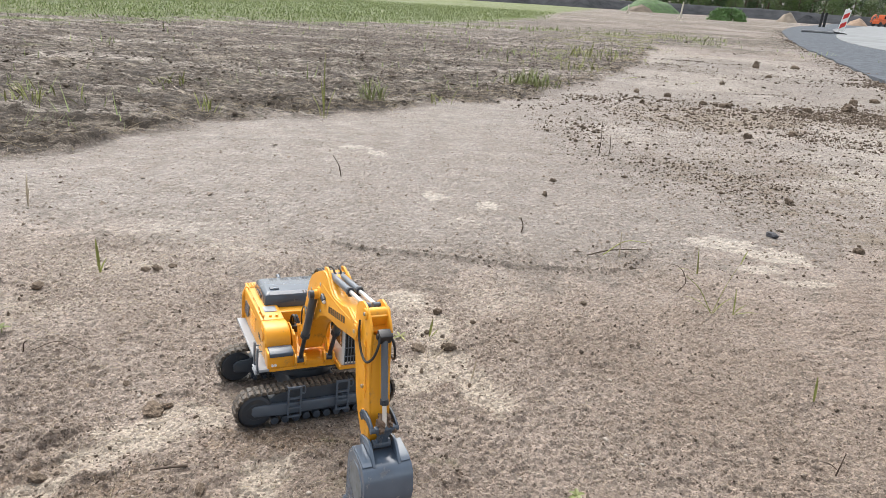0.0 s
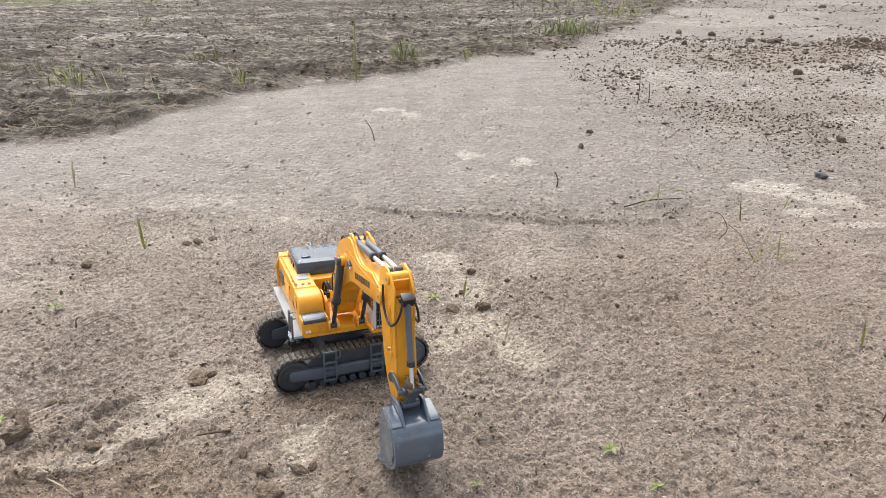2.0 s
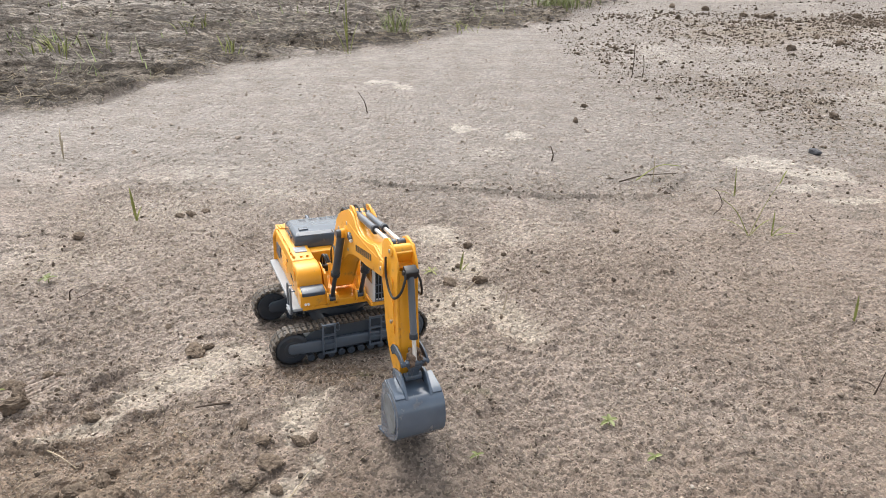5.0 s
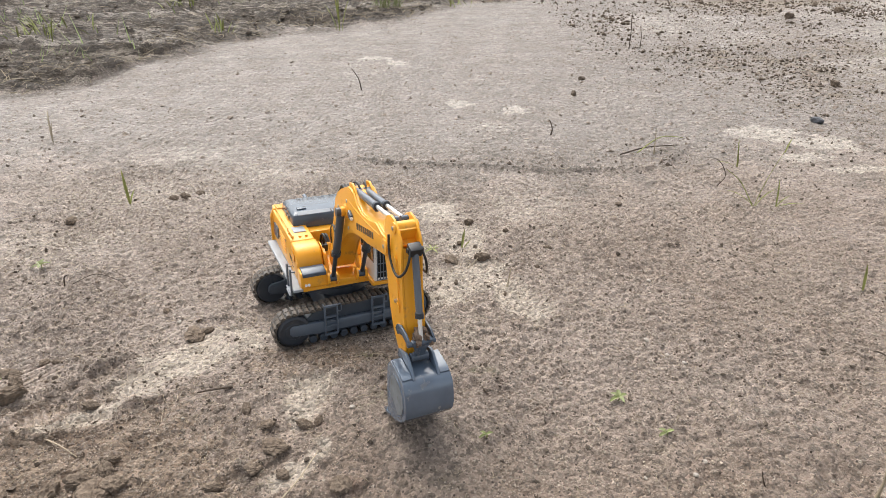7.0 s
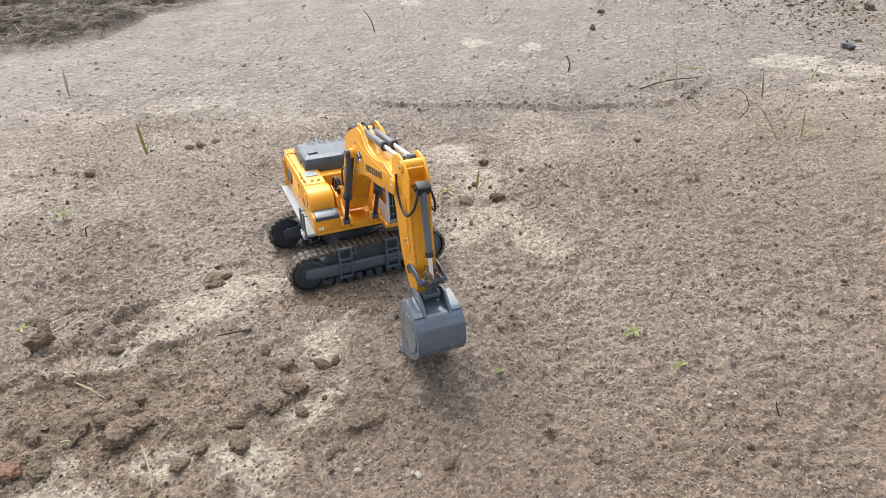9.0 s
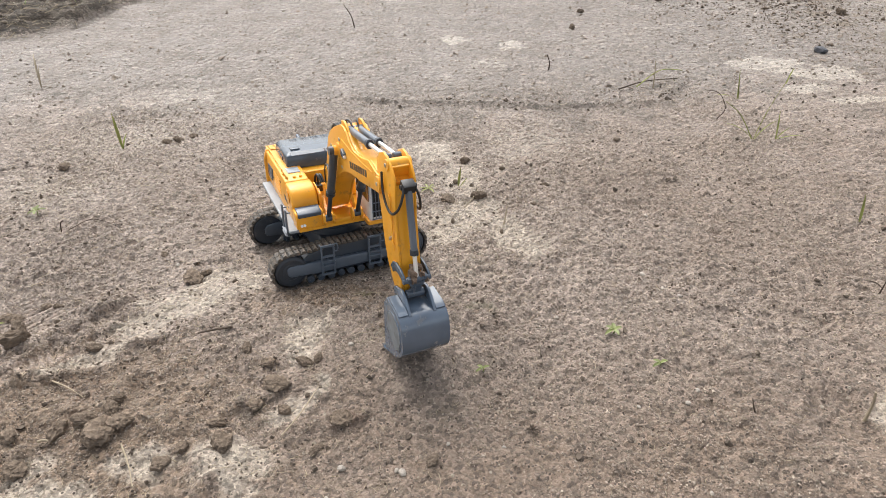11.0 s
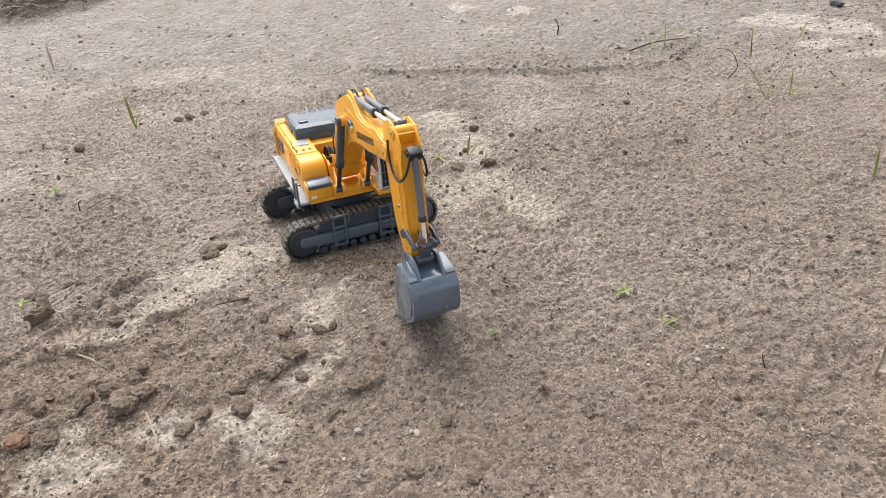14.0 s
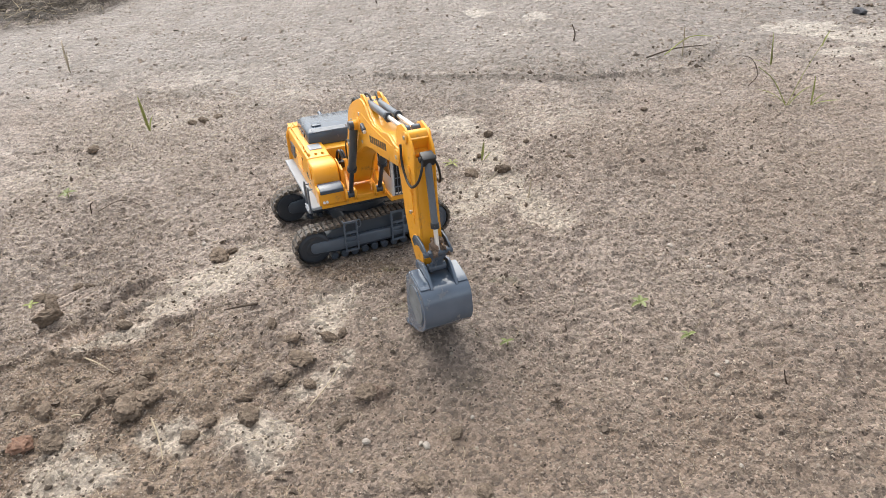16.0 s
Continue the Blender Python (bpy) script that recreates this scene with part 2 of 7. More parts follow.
    straw = blend(span(noise_of(22, 8, 0.75, (0.6, 1.3, 1)), 0.55, 0.6), straw, (0.042, 0.034, 0.028))
    straw = blend(span(noise_of(36, 8, 0.72, (0.32, 1.5, 1)), 0.49, 0.54, 0.0, 0.85), straw, (0.058, 0.046, 0.035))
    col = blend(span(math_of("ADD", layer("smooth"), math_of("ADD", math_of("MULTIPLY", ragged, 0.5), wide_rag)), 0.25, 0.75, 0.0, 0.9), base, smooth)
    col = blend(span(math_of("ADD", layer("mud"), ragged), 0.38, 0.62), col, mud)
    col = blend(span(math_of("ADD", layer("sand"), math_of("MULTIPLY", ragged, 1.35)), 0.25, 0.8), col, pale)
    col = blend(span(math_of("ADD", layer("earth"), math_of("ADD", ragged, wide_rag)), 0.4, 0.8, 0.0, 0.85), col, (0.165, 0.127, 0.088))
    col = blend(span(math_of("ADD", layer("field"), math_of("MULTIPLY", ragged, 0.8)), 0.38, 0.62), col, straw)
    # grains: fine everywhere, with a strewing of pale and dark ones
    calm = math_of("SUBTRACT", 1.0, math_of("MULTIPLY", layer("smooth"), 0.45))
    col = times(col, span(math_of("MULTIPLY", math_of("SUBTRACT", grain_tone, 0.5), calm), -0.5, 0.5, 0.55, 1.45))
    col = times(col, span(fine, 0.3, 0.7, 0.72, 1.28))
    col = times(col, span(math_of("MULTIPLY", math_of("SUBTRACT", wide_tone, 0.5), math_of("MAXIMUM", math_of("MULTIPLY", layer("far"), 0.5), layer("field"))), -0.5, 0.5, 0.75, 1.25))
    dimple_tone, dimple_top = cells(75)
    col = times(col, span(math_of("MULTIPLY", math_of("SUBTRACT", dimple_tone, 0.5), layer("smooth")), -0.5, 0.5, 0.8, 1.2))
    light_grain = math_of("MULTIPLY", span(lump_tone, 0.93, 0.94), span(lump_top, 0.14, 0.26, 1.0, 0.0))
    col = blend(math_of("MULTIPLY", math_of("MULTIPLY", light_grain, calm), math_of("SUBTRACT", 1.0, layer("field"))), col, (0.34, 0.295, 0.235))
    dark_grain = math_of("MULTIPLY", span(grain_tone, 0.91, 0.92), span(grain_top, 0.3, 0.42, 1.0, 0.0))
    col = blend(math_of("MULTIPLY", dark_grain, calm), col, (0.075, 0.058, 0.045))
    turf = blend(span(noise_of(1.7, 7, 0.7), 0.35, 0.65), (0.085, 0.115, 0.034), (0.14, 0.155, 0.055))
    col = blend(span(math_of("ADD", layer("turf"), span(noise_of(1.6, 8, 0.75, (0.5, 1.5, 1)), 0.3, 0.7, -0.6, 0.6)), 0.35, 0.75), col, turf)
    col = blend(span(math_of("ADD", layer("red"), math_of("MULTIPLY", ragged, 0.6)), 0.3, 0.9, 0.0, 0.7), col, (0.15, 0.085, 0.055))
    l.new(col, b.inputs["Base Color"])
    dull = math_of("MAXIMUM", layer("field"), layer("far"))
    l.new(math_of("ADD", span(noise_of(9, 5), 0.3, 0.7, 0.5, 0.78), math_of("MULTIPLY", dull, 0.12)), b.inputs["Roughness"])
    l.new(span(layer("field"), 0.0, 1.0, 0.5, 0.15), b.inputs["Specular IOR Level"])
    # relief: small lumps on loose soil, little on silt and sand, coarse clods in the field and far off
    loose = math_of("SUBTRACT", 1.0, math_of("MAXIMUM", math_of("MULTIPLY", layer("trod"), 0.85), math_of("MAXIMUM", math_of("MULTIPLY", layer("smooth"), 0.3), math_of("MULTIPLY", layer("sand"), 0.45))))
    rough = math_of("ADD", math_of("MULTIPLY", noise_of(260, 5, 0.7), 0.0045), math_of("MULTIPLY", noise_of(95, 6, 0.68), 0.0068))
    rough = math_of("SUBTRACT", rough, math_of("ADD", math_of("MULTIPLY", lump_top, 0.002), math_of("MULTIPLY", grain_top, 0.0012)))
    rough = math_of("MULTIPLY", rough, loose)
    rough = math_of("SUBTRACT", rough, math_of("MULTIPLY", math_of("MULTIPLY", dimple_top, layer("smooth")), math_of("MULTIPLY", dimple_tone, 0.012)))
    coarse = math_of("SUBTRACT", math_of("MULTIPLY", noise_of(24, 8, 0.75, (0.6, 1.4, 1)), 0.045), math_of("MULTIPLY", wide_top, 0.015))
    rough = math_of("ADD", rough, math_of("MULTIPLY", coarse, math_of("MAXIMUM", layer("field"), math_of("MULTIPLY", layer("far"), 0.35))))
    bump = n.new("ShaderNodeBump")
    bump.inputs["Strength"].default_value = 1.0
    bump.inputs["Distance"].default_value = 1.0
    l.new(rough, bump.inputs["Height"])
    l.new(bump.outputs[0], b.inputs["Normal"])
    return m


SOIL = ground_material()

# ---- the ground: one sheet to the horizon, finest round the model ----
RIG = pose(-0.0114, 0.0100, -0.0020, -2.71, 3.96, 22.46)
RIG_UP = RIG.to_3x3() @ Vector((0, 0, 1))
EDGE_X = [-60, -3.0, -0.983, -0.858, -0.756, -0.443, -0.003, 0.582, 1.142, 1.966, 4.0, 12.0, 60]
EDGE_Y = [0.3, 0.85, 1.137, 1.228, 1.587, 1.944, 2.2, 2.617, 3.221, 4.646, 9.0, 24.0, 110]
TURF_X = [-60, -3.95, -2.1, 1.03, 4.44, 10.7, 40]
TURF_Y = [3.0, 6.8, 8.7, 11.9, 20.0, 41.6, 130]
SAND_NEAR = [(-0.178, -0.098, 0.082, 0.042, 32), (-0.027, -0.168, 0.030, 0.046, -15), (-0.028, -0.268, 0.036, 0.013, 45), (-0.078, -0.332, 0.036, 0.027, 0), (-0.168, -0.328, 0.033, 0.021, 0), (-0.235, -0.368, 0.055, 0.022, 10),
             (-0.255, -0.325, 0.024, 0.014, 40), (-0.265, -0.185, 0.046, 0.020, 20), (0.130, 0.300, 0.040, 0.055, 0), (0.165, 0.200, 0.052, 0.058, 0), (0.170, 0.095, 0.058, 0.060, -20), (0.222, 0.040, 0.066, 0.028, -63), (0.140, 0.045, 0.044, 0.034, 0), (0.545, -0.345, 0.030, 0.036, 0)]
SAND_FAR = [(0.862, 0.645, 0.082, 0.038, 0), (0.965, 0.560, 0.098, 0.046, -20), (0.955, 0.420, 0.070, 0.017, 0), (0.900, 0.490, 0.056, 0.022, 0), (-0.030, 1.475, 0.062, 0.024, 0), (0.052, 1.403, 0.048, 0.027, 0), (0.220, 0.950, 0.040, 0.040, 0), (0.354, 0.877, 0.050, 0.039, 0)]
RIDGE = [(-0.5, -0.29), (-0.43, -0.25), (-0.374, -0.221), (-0.352, -0.2), (-0.335, -0.166), (-0.307, -0.135), (-0.271, -0.098)]
RIM = [(0.0, 0.56), (0.048, 0.533), (0.173, 0.514), (0.347, 0.463), (0.458, 0.461), (0.581, 0.46), (0.66, 0.55)]
LEDGES = [[(-0.29, -0.169), (-0.274, -0.143), (-0.258, -0.134)], [(-0.28, -0.186), (-0.26, -0.179), (-0.238, -0.176)], [(-0.285, -0.209), (-0.268, -0.204), (-0.25, -0.202)],
          [(-0.215, -0.238), (-0.199, -0.229), (-0.178, -0.222)], [(-0.214, -0.173), (-0.19, -0.164)], [(-0.333, -0.219), (-0.308, -0.21)], [(-0.08, -0.27), (-0.058, -0.262), (-0.04, -0.25)], [(-0.02, -0.298), (0.012, -0.3), (0.03, -0.295)]]


def hash_grid(ix, iy, seed):
    h = (ix.astype(np.int64) * 374761393 + iy.astype(np.int64) * 668265263 + seed * 974711) & 0x7FFFFFFF
    h = ((h ^ (h >> 13)) * 1274126177) & 0x7FFFFFFF
    return ((h ^ (h >> 16)) & 0xFFFF) / 65535.0


def value_noise(x, y, size, seed):
    """Smooth noise of -1 to 1, with bumps of that size in metres."""
    u, v = np.asarray(x) / size, np.asarray(y) / size
    iu, iv = np.floor(u), np.floor(v)
    a, b = u - iu, v - iv
    a, b = a * a * (3 - 2 * a), b * b * (3 - 2 * b)
    n00, n10 = hash_grid(iu, iv, seed), hash_grid(iu + 1, iv, seed)
    n01, n11 = hash_grid(iu, iv + 1, seed), hash_grid(iu + 1, iv + 1, seed)
    return 2 * ((n00 * (1 - a) + n10 * a) * (1 - b) + (n01 * (1 - a) + n11 * a) * b) - 1


def cell_bumps(x, y, size, seed, fill=0.75):
    """Rounded lumps of that size strewn over the plane, each with its own height of 0 to 1."""
    u, v = np.asarray(x) / size, np.asarray(y) / size
    iu, iv = np.floor(u), np.floor(v)
    top = np.zeros(np.shape(u))
    for a in (-1, 0, 1):
        for b in (-1, 0, 1):
            cu, cv = iu + a, iv + b
            px, py = cu + hash_grid(cu, cv, seed), cv + hash_grid(cu, cv, seed + 1)
            tall = hash_grid(cu, cv, seed + 2)
            stretch = 0.7 + 0.6 * hash_grid(cu, cv, seed + 3)
            d2 = ((u - px) ** 2 * stretch + (v - py) ** 2 / stretch) / (0.35 + 0.35 * tall) ** 2
            top = np.maximum(top, tall * (tall > 1 - fill) * np.sqrt(np.clip(1 - d2, 0, 1)))
    return top


def ease(v, a, b):
    t = np.clip((v - a) / (b - a), 0, 1)
    return t * t * (3 - 2 * t)


def near_line(x, y, line):
    """Distance to a polyline, and the signed side of its nearest stretch."""
    best, side = np.full(np.shape(x), 1e9), np.zeros(np.shape(x))
    for (ax, ay), (bx, by) in zip(line, line[1:]):
        dx, dy = bx - ax, by - ay
        k = np.clip(((x - ax) * dx + (y - ay) * dy) / (dx * dx + dy * dy), 0, 1)
        d = np.hypot(x - ax - k * dx, y - ay - k * dy)
        s = (x - ax) * dy - (y - ay) * dx
        side = np.where(d < best, s, side)
        best = np.minimum(d, best)
    return best, side


def zones(x, y):
    """How sandy, muddy, smooth, field-like or grassy the ground is at a place."""
    x, y = np.asarray(x, float), np.asarray(y, float)
    wob = 0.5 * value_noise(x, y, 0.35, 3) + 0.3 * value_noise(x, y, 0.12, 4)
    field = ease(y - np.interp(x, EDGE_X, EDGE_Y) + 0.1 * wob * np.clip(y, 0.3, 3), -0.04, 0.1)
    field = np.maximum(field * (1 - 0.45 * ease(y, 9, 20)), 0.95 * ease(y, 5.5, 11) * ease(value_noise(x, y, 1.6, 5) + 0.5 * value_noise(x, y, 0.5, 6), -0.75, 0.2))
    turf = ease(y - np.interp(x, TURF_X, TURF_Y) + 2.6 * wob, -2.0, 2.6)
    sand = np.zeros_like(x)
    for cx, cy, rx, ry, deg, crisp in [(*p, 0.5) for p in SAND_NEAR] + [(*p, 0.72) for p in SAND_FAR]:
        c, s = math.cos(radians(deg)), math.sin(radians(deg))
        u, v = ((x - cx) * c + (y - cy) * s) / rx, (-(x - cx) * s + (y - cy) * c) / ry
        blot = np.hypot(u, v) + 0.4 * value_noise(x, y, 0.035, 91) + 0.3 * value_noise(x, y, 0.013, 92)
        sand = np.maximum(sand, 0.95 * (1 - ease(blot, crisp, 1.9 - crisp)))
    for cx, cy, rx, ry in ((-0.36, 0.65, 0.16, 0.08), (-0.43, 0.42, 0.16, 0.1), (-0.5, 0.24, 0.15, 0.09), (-0.2, 0.52, 0.12, 0.07), (0.3, 0.3, 0.1, 0.08), (0.281, 0.75, 0.07, 0.05), (0.15, -0.05, 0.055, 0.07)):
        sand = np.maximum(sand, 0.5 * np.exp(-((x - cx) / rx) ** 2 - ((y - cy) / ry) ** 2))
    sand = np.maximum(sand, 0.5 * ease(y, 3.0, 5.0) * (1 - field) * ease(value_noise(x, y, 0.9, 8), -0.2, 0.6))
    sand = np.maximum(sand, 0.55 * ease(x, 0.55, 1.2) * ease(y, 0.7, 1.3) * (1 - ease(y, 3.5, 6)) * (1 - field) * ease(value_noise(x, y, 0.5, 10) + 0.5 * value_noise(x, y, 0.17, 7), -0.5, 0.5))
    mud = 0.88 * np.exp(-(((x + 0.26) / 0.2) ** 2 + ((y + 0.28) / 0.16) ** 2)) + 0.3 * np.exp(-(((x - 0.05) / 0.25) ** 2 + ((y + 0.42) / 0.12) ** 2))
    # a ragged darker-brown disc centred on the model, fading out past its tracks
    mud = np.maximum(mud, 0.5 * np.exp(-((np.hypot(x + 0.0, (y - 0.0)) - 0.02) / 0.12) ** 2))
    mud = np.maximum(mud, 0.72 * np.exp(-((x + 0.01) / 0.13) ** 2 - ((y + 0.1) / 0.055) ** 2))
    mud = np.maximum(mud, 0.38 * ease(x, 0.95, 1.4) * ease(y, 0.3, 0.8) * (1 - ease(y, 2.6, 3.2)) * ease(value_noise(x, y, 0.25, 9), -0.3, 0.5))
    smooth = ease(y + 0.15 * wob - np.interp(x, [-1, 0.05, 0.6, 1.2], [0.75, 0.55, 0.5, 0.72]), -0.42, 0.22) * (1 - field)
    far = ease(y, 0.5, 1.6) * (0.4 + 0.6 * ease(y, 2.5, 5))
    red = 0.8 * np.exp(-(((x - 0.02) / 0.022) ** 2 + ((y + 0.293) / 0.012) ** 2)) + 0.6 * np.exp(-(((x - 0.05) / 0.06) ** 2 + ((y + 0.43) / 0.03) ** 2))
    damp = ease(-y + 0.1 * wob, 0.08, 0.36) * (0.62 + 0.38 * ease(value_noise(x, y, 0.9, 27) + 0.4 * value_noise(x, y, 0.25, 28) + 1.2 * ease(y, -0.9, -0.5), -0.6, 0.6))
    damp = np.maximum(damp, 0.6 * ease(x + 0.3 * wob, 0.2, 0.48) * (1 - smooth))
    band = np.exp(-((y - 2.5 - 0.1 * (x - 1.5)) / 0.46) ** 2) * ease(x, 1.0, 1.6)
    earth = np.maximum(1.0 * band, 0.55 * ease(x + 0.25 * y, 1.1, 1.5) * ease(y, 0.25, 0.6) * (1 - ease(y, 1.3, 1.9))) * (1 - ease(y, 3.0, 3.6)) * (1 - field) * (1 - 0.8 * np.clip(sand, 0, 1))
    return field, turf, sand, mud, smooth, red, far, damp, earth


def tread(x, y):
    """Where a tyre has pressed the mud smooth, and the ribs that it left."""
    mask, ribs = np.zeros(np.shape(x)), np.zeros(np.shape(x))
    for ax, ay, rx, ry, deg in ((-0.354, -0.098, 0.036, 0.026, -48), (-0.312, -0.172, 0.030, 0.014, 25)):
        c, s = math.cos(radians(deg)), math.sin(radians(deg))
        tx, ty = (x - ax) * c + (y - ay) * s, -(x - ax) * s + (y - ay) * c
        m = np.exp(-((tx / rx) ** 4 + (ty / ry) ** 4))
        ribs = ribs + m * (0.0034 * np.sin(tx * 2 * np.pi / 0.0088 + 0.8 * ty / ry) - 0.003)
        mask = np.maximum(mask, m)
    return mask, ribs


def height(x, y):
    x, y = np.atleast_1d(np.asarray(x, float)), np.atleast_1d(np.asarray(y, float))
    field, turf, sand, mud, smooth, red, dist, damp, earth = zones(x, y)
    px, py = x - RIG.translation.x, y - RIG.translation.y
    far = np.hypot(px, py)
    under = 1 - ease(far, 0.12, 0.34)
    trodden, ribs = tread(x, y)
    z = under * (RIG.translation.z - (RIG_UP.x * px + RIG_UP.y * py) / RIG_UP.z)
    calm = 1 - 0.85 * (1 - ease(far, 0.07, 0.16))
    rough = (1 - 0.5 * smooth) * (0.45 + 0.55 * calm)
    near = 1 - ease(far, 1.5, 3.5)
    z = z + ribs + calm * 0.007 * value_noise(x, y, 0.3, 11) + rough * (1 - 0.9 * trodden) * (0.0028 * value_noise(x, y, 0.06, 12) + 0.0012 * value_noise(x, y, 0.023, 13) + 0.0017 * value_noise(x, y, 0.0105, 14) * near * (1 - 0.3 * smooth))
    close = (x > -0.9) & (x < 1.3) & (y > -0.6) & (y < 1.5)
    grains = np.zeros_like(z)
    cx, cy = x[close], y[close]
    grains[close] = 0.0032 * cell_bumps(0.8 * cx, 1.15 * cy, 0.0125, 61, 0.5) + 0.0046 * cell_bumps(cx, 1.15 * cy, 0.0082, 71, 0.6) + 0.003 * cell_bumps(cx, cy, 0.024, 81, 0.15) + 0.0022 * np.abs(value_noise(cx, cy, 0.011, 94)) + 0.0018 * value_noise(cx, cy, 0.0055, 95)
    grains = grains * (1 - 0.95 * trodden)
    # a shallow hollow
    z = z - 0.012 * np.exp(-(((x - 0.49) / 0.035) ** 2 + ((y + 0.33) / 0.04) ** 2) ** 2)
    z = z + grains * (1 - 0.3 * damp) * (1 - 0.5 * smooth) * (1 - 0.45 * np.clip(sand, 0, 1)) * (0.3 + 0.7 * calm) * (0.75 + 0.35 * value_noise(x, y, 0.1, 19))
    lump = np.clip(value_noise(x, y, 0.035, 15) + 0.7 * value_noise(x, y, 0.016, 16), 0, 2)
    z = z + calm * (1 - trodden) * np.clip(mud, 0, 1) * (0.012 * lump - 0.006 * np.clip(value_noise(x + 0.3 * y, y - 0.3 * x, 0.05, 18), 0, 1))
    d, side = near_line(x, y, RIDGE)
    jag = 0.004 * value_noise(x, y, 0.018, 17) + 0.0025 * value_noise(x, y, 0.008, 20)
    d = np.abs(d + jag)
    uneven = np.clip(0.7 + 0.6 * value_noise(x, y, 0.05, 93), 0, 1.2)
    z = z + uneven * np.where(side < 0, 0.009 * np.exp(-(d / 0.032) ** 2), 0.009 * np.exp(-(d / 0.003) ** 2) - 0.002 * np.exp(-((d - 0.006) / 0.005) ** 2))
    # smaller broken edges of the crust
    for line in LEDGES:
        d, side = near_line(x, y, line)
        d = np.abs(d + jag)
        z = z + uneven * np.where(side < 0, 0.006 * np.exp(-(d / 0.014) ** 2), 0.006 * np.exp(-(d / 0.0024) ** 2) - 0.002 * np.exp(-((d - 0.005) / 0.004) ** 2))
    # the crumbling rim of the smooth, settled sand
    d, side = near_line(x, y, RIM)
    z = z - 0.0035 * np.exp(-((d - 0.02 - 0.012 * value_noise(x, y, 0.05, 26)) / 0.02) ** 2) * (side > 0) + 0.003 * np.exp(-(d / 0.02) ** 2) * (side <= 0)
    furrow = 0.8 * np.sin((y + 0.12 * x + 0.2 * value_noise(x, y, 0.8, 21)) * 2 * np.pi / 0.3) + value_noise(0.5 * x, 2.2 * y, 0.22, 22) + 0.7 * value_noise(0.7 * x, 1.8 * y, 0.09, 23) + 0.5 * value_noise(x, 1.3 * y, 0.045, 25)
    z = z + field * (0.014 + (1 - 0.6 * turf) * 0.009 * furrow * (1 - 0.5 * ease(y, 6, 14)))
    open_field = (field > 0.02) & (x > -5) & (x < 6) & (y > 0.8) & (y < 11)
    fx, fy = x[open_field], y[open_field]
    clump = np.zeros_like(z)
    clump[open_field] = 0.011 * cell_bumps(0.6 * fx, 1.4 * fy, 0.09, 101, 0.3) + 0.011 * cell_bumps(fx, fy, 0.045, 111, 0.4) + 0.010 * cell_bumps(fx, fy, 0.024, 121, 0.6)
    z = z + clump * field * (1 - 0.7 * turf)
    z = z + 0.007 * np.exp(-(((x + 0.21) / 0.035) ** 2 + ((y + 0.277) / 0.022) ** 2))
    # soil heaped up where the bucket has been digging
    z = z + 0.020 * np.exp(-(((x - 0.080) / 0.075) ** 2 + ((y + 0.222) / 0.06) ** 2))
    z = z + 0.012 * (1 - field) * ease(y, 2.0, 3.5) * value_noise(x, 1.5 * y, 0.5, 24)
    return z


def steps(fine_from, fine_to, step, low, high, grow_low, grow_high):
    v = list(np.arange(fine_from, fine_to, step))
    s = step
    while v[-1] < high:
        s *= grow_high
        v.append(v[-1] + s)
    s = step
    while v[0] > low:
        s *= grow_low
        v.insert(0, v[0] - s)
    return np.array(v)


def link_mesh(name, verts, faces, material, smooth_shade=False):
    me = bpy.data.meshes.new(name)
    verts, faces = np.asarray(verts, np.float32), np.asarray(faces, np.int32)
    k = faces.shape[1]
    me.vertices.add(len(verts))
    me.vertices.foreach_set("co", verts.ravel())
    me.loops.add(faces.size)
    me.loops.foreach_set("vertex_index", faces.ravel())
    me.polygons.add(len(faces))
    me.polygons.foreach_set("loop_start", np.arange(0, faces.size, k, dtype=np.int32))
    me.polygons.foreach_set("use_smooth", np.full(len(faces), smooth_shade))
    me.update(calc_edges=True)
    me.materials.append(material)
    return new(name, me)


def build_ground():
    xs = steps(-0.47, 0.62, 0.00235, -3.2, 3.6, 1.027, 1.027)
    xs = np.concatenate([steps(-3.3, -3.25, 0.06, -700, -3.25, 1.1, 1.1)[:-2], xs, -steps(-3.8, -3.75, 0.06, -700, -3.75, 1.1, 1.1)[:-2][::-1]])
    xs = np.unique(np.round(xs, 5))
    ys = steps(-0.41, 0.36, 0.00235, -300, 7, 1.12, 1.017)
    ys = np.concatenate([ys, steps(ys[-1] + 0.1, ys[-1] + 0.25, 0.1, 1e9, 900, 1.0, 1.06)])
    ys = np.unique(np.round(ys[ys > -400], 5))
    gx, gy = np.meshgrid(xs, ys)
    gz = height(gx, gy)
    nx, ny = len(xs), len(ys)
    i = (np.arange(ny - 1)[:, None] * nx + np.arange(nx - 1)[None]).ravel()
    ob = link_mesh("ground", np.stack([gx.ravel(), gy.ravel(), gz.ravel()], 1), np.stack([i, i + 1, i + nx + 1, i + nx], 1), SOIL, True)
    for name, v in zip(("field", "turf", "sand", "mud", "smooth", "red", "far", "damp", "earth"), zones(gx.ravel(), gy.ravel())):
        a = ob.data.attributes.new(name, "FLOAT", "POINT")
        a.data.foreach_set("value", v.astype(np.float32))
    a = ob.data.attributes.new("trod", "FLOAT", "POINT")
    a.data.foreach_set("value", tread(gx.ravel(), gy.ravel())[0].astype(np.float32))
    return tagged(ob, "grey-brown sandy building-site soil with pale dry patches", "ground", kind="structure")


build_ground()
rng = np.random.default_rng(5)

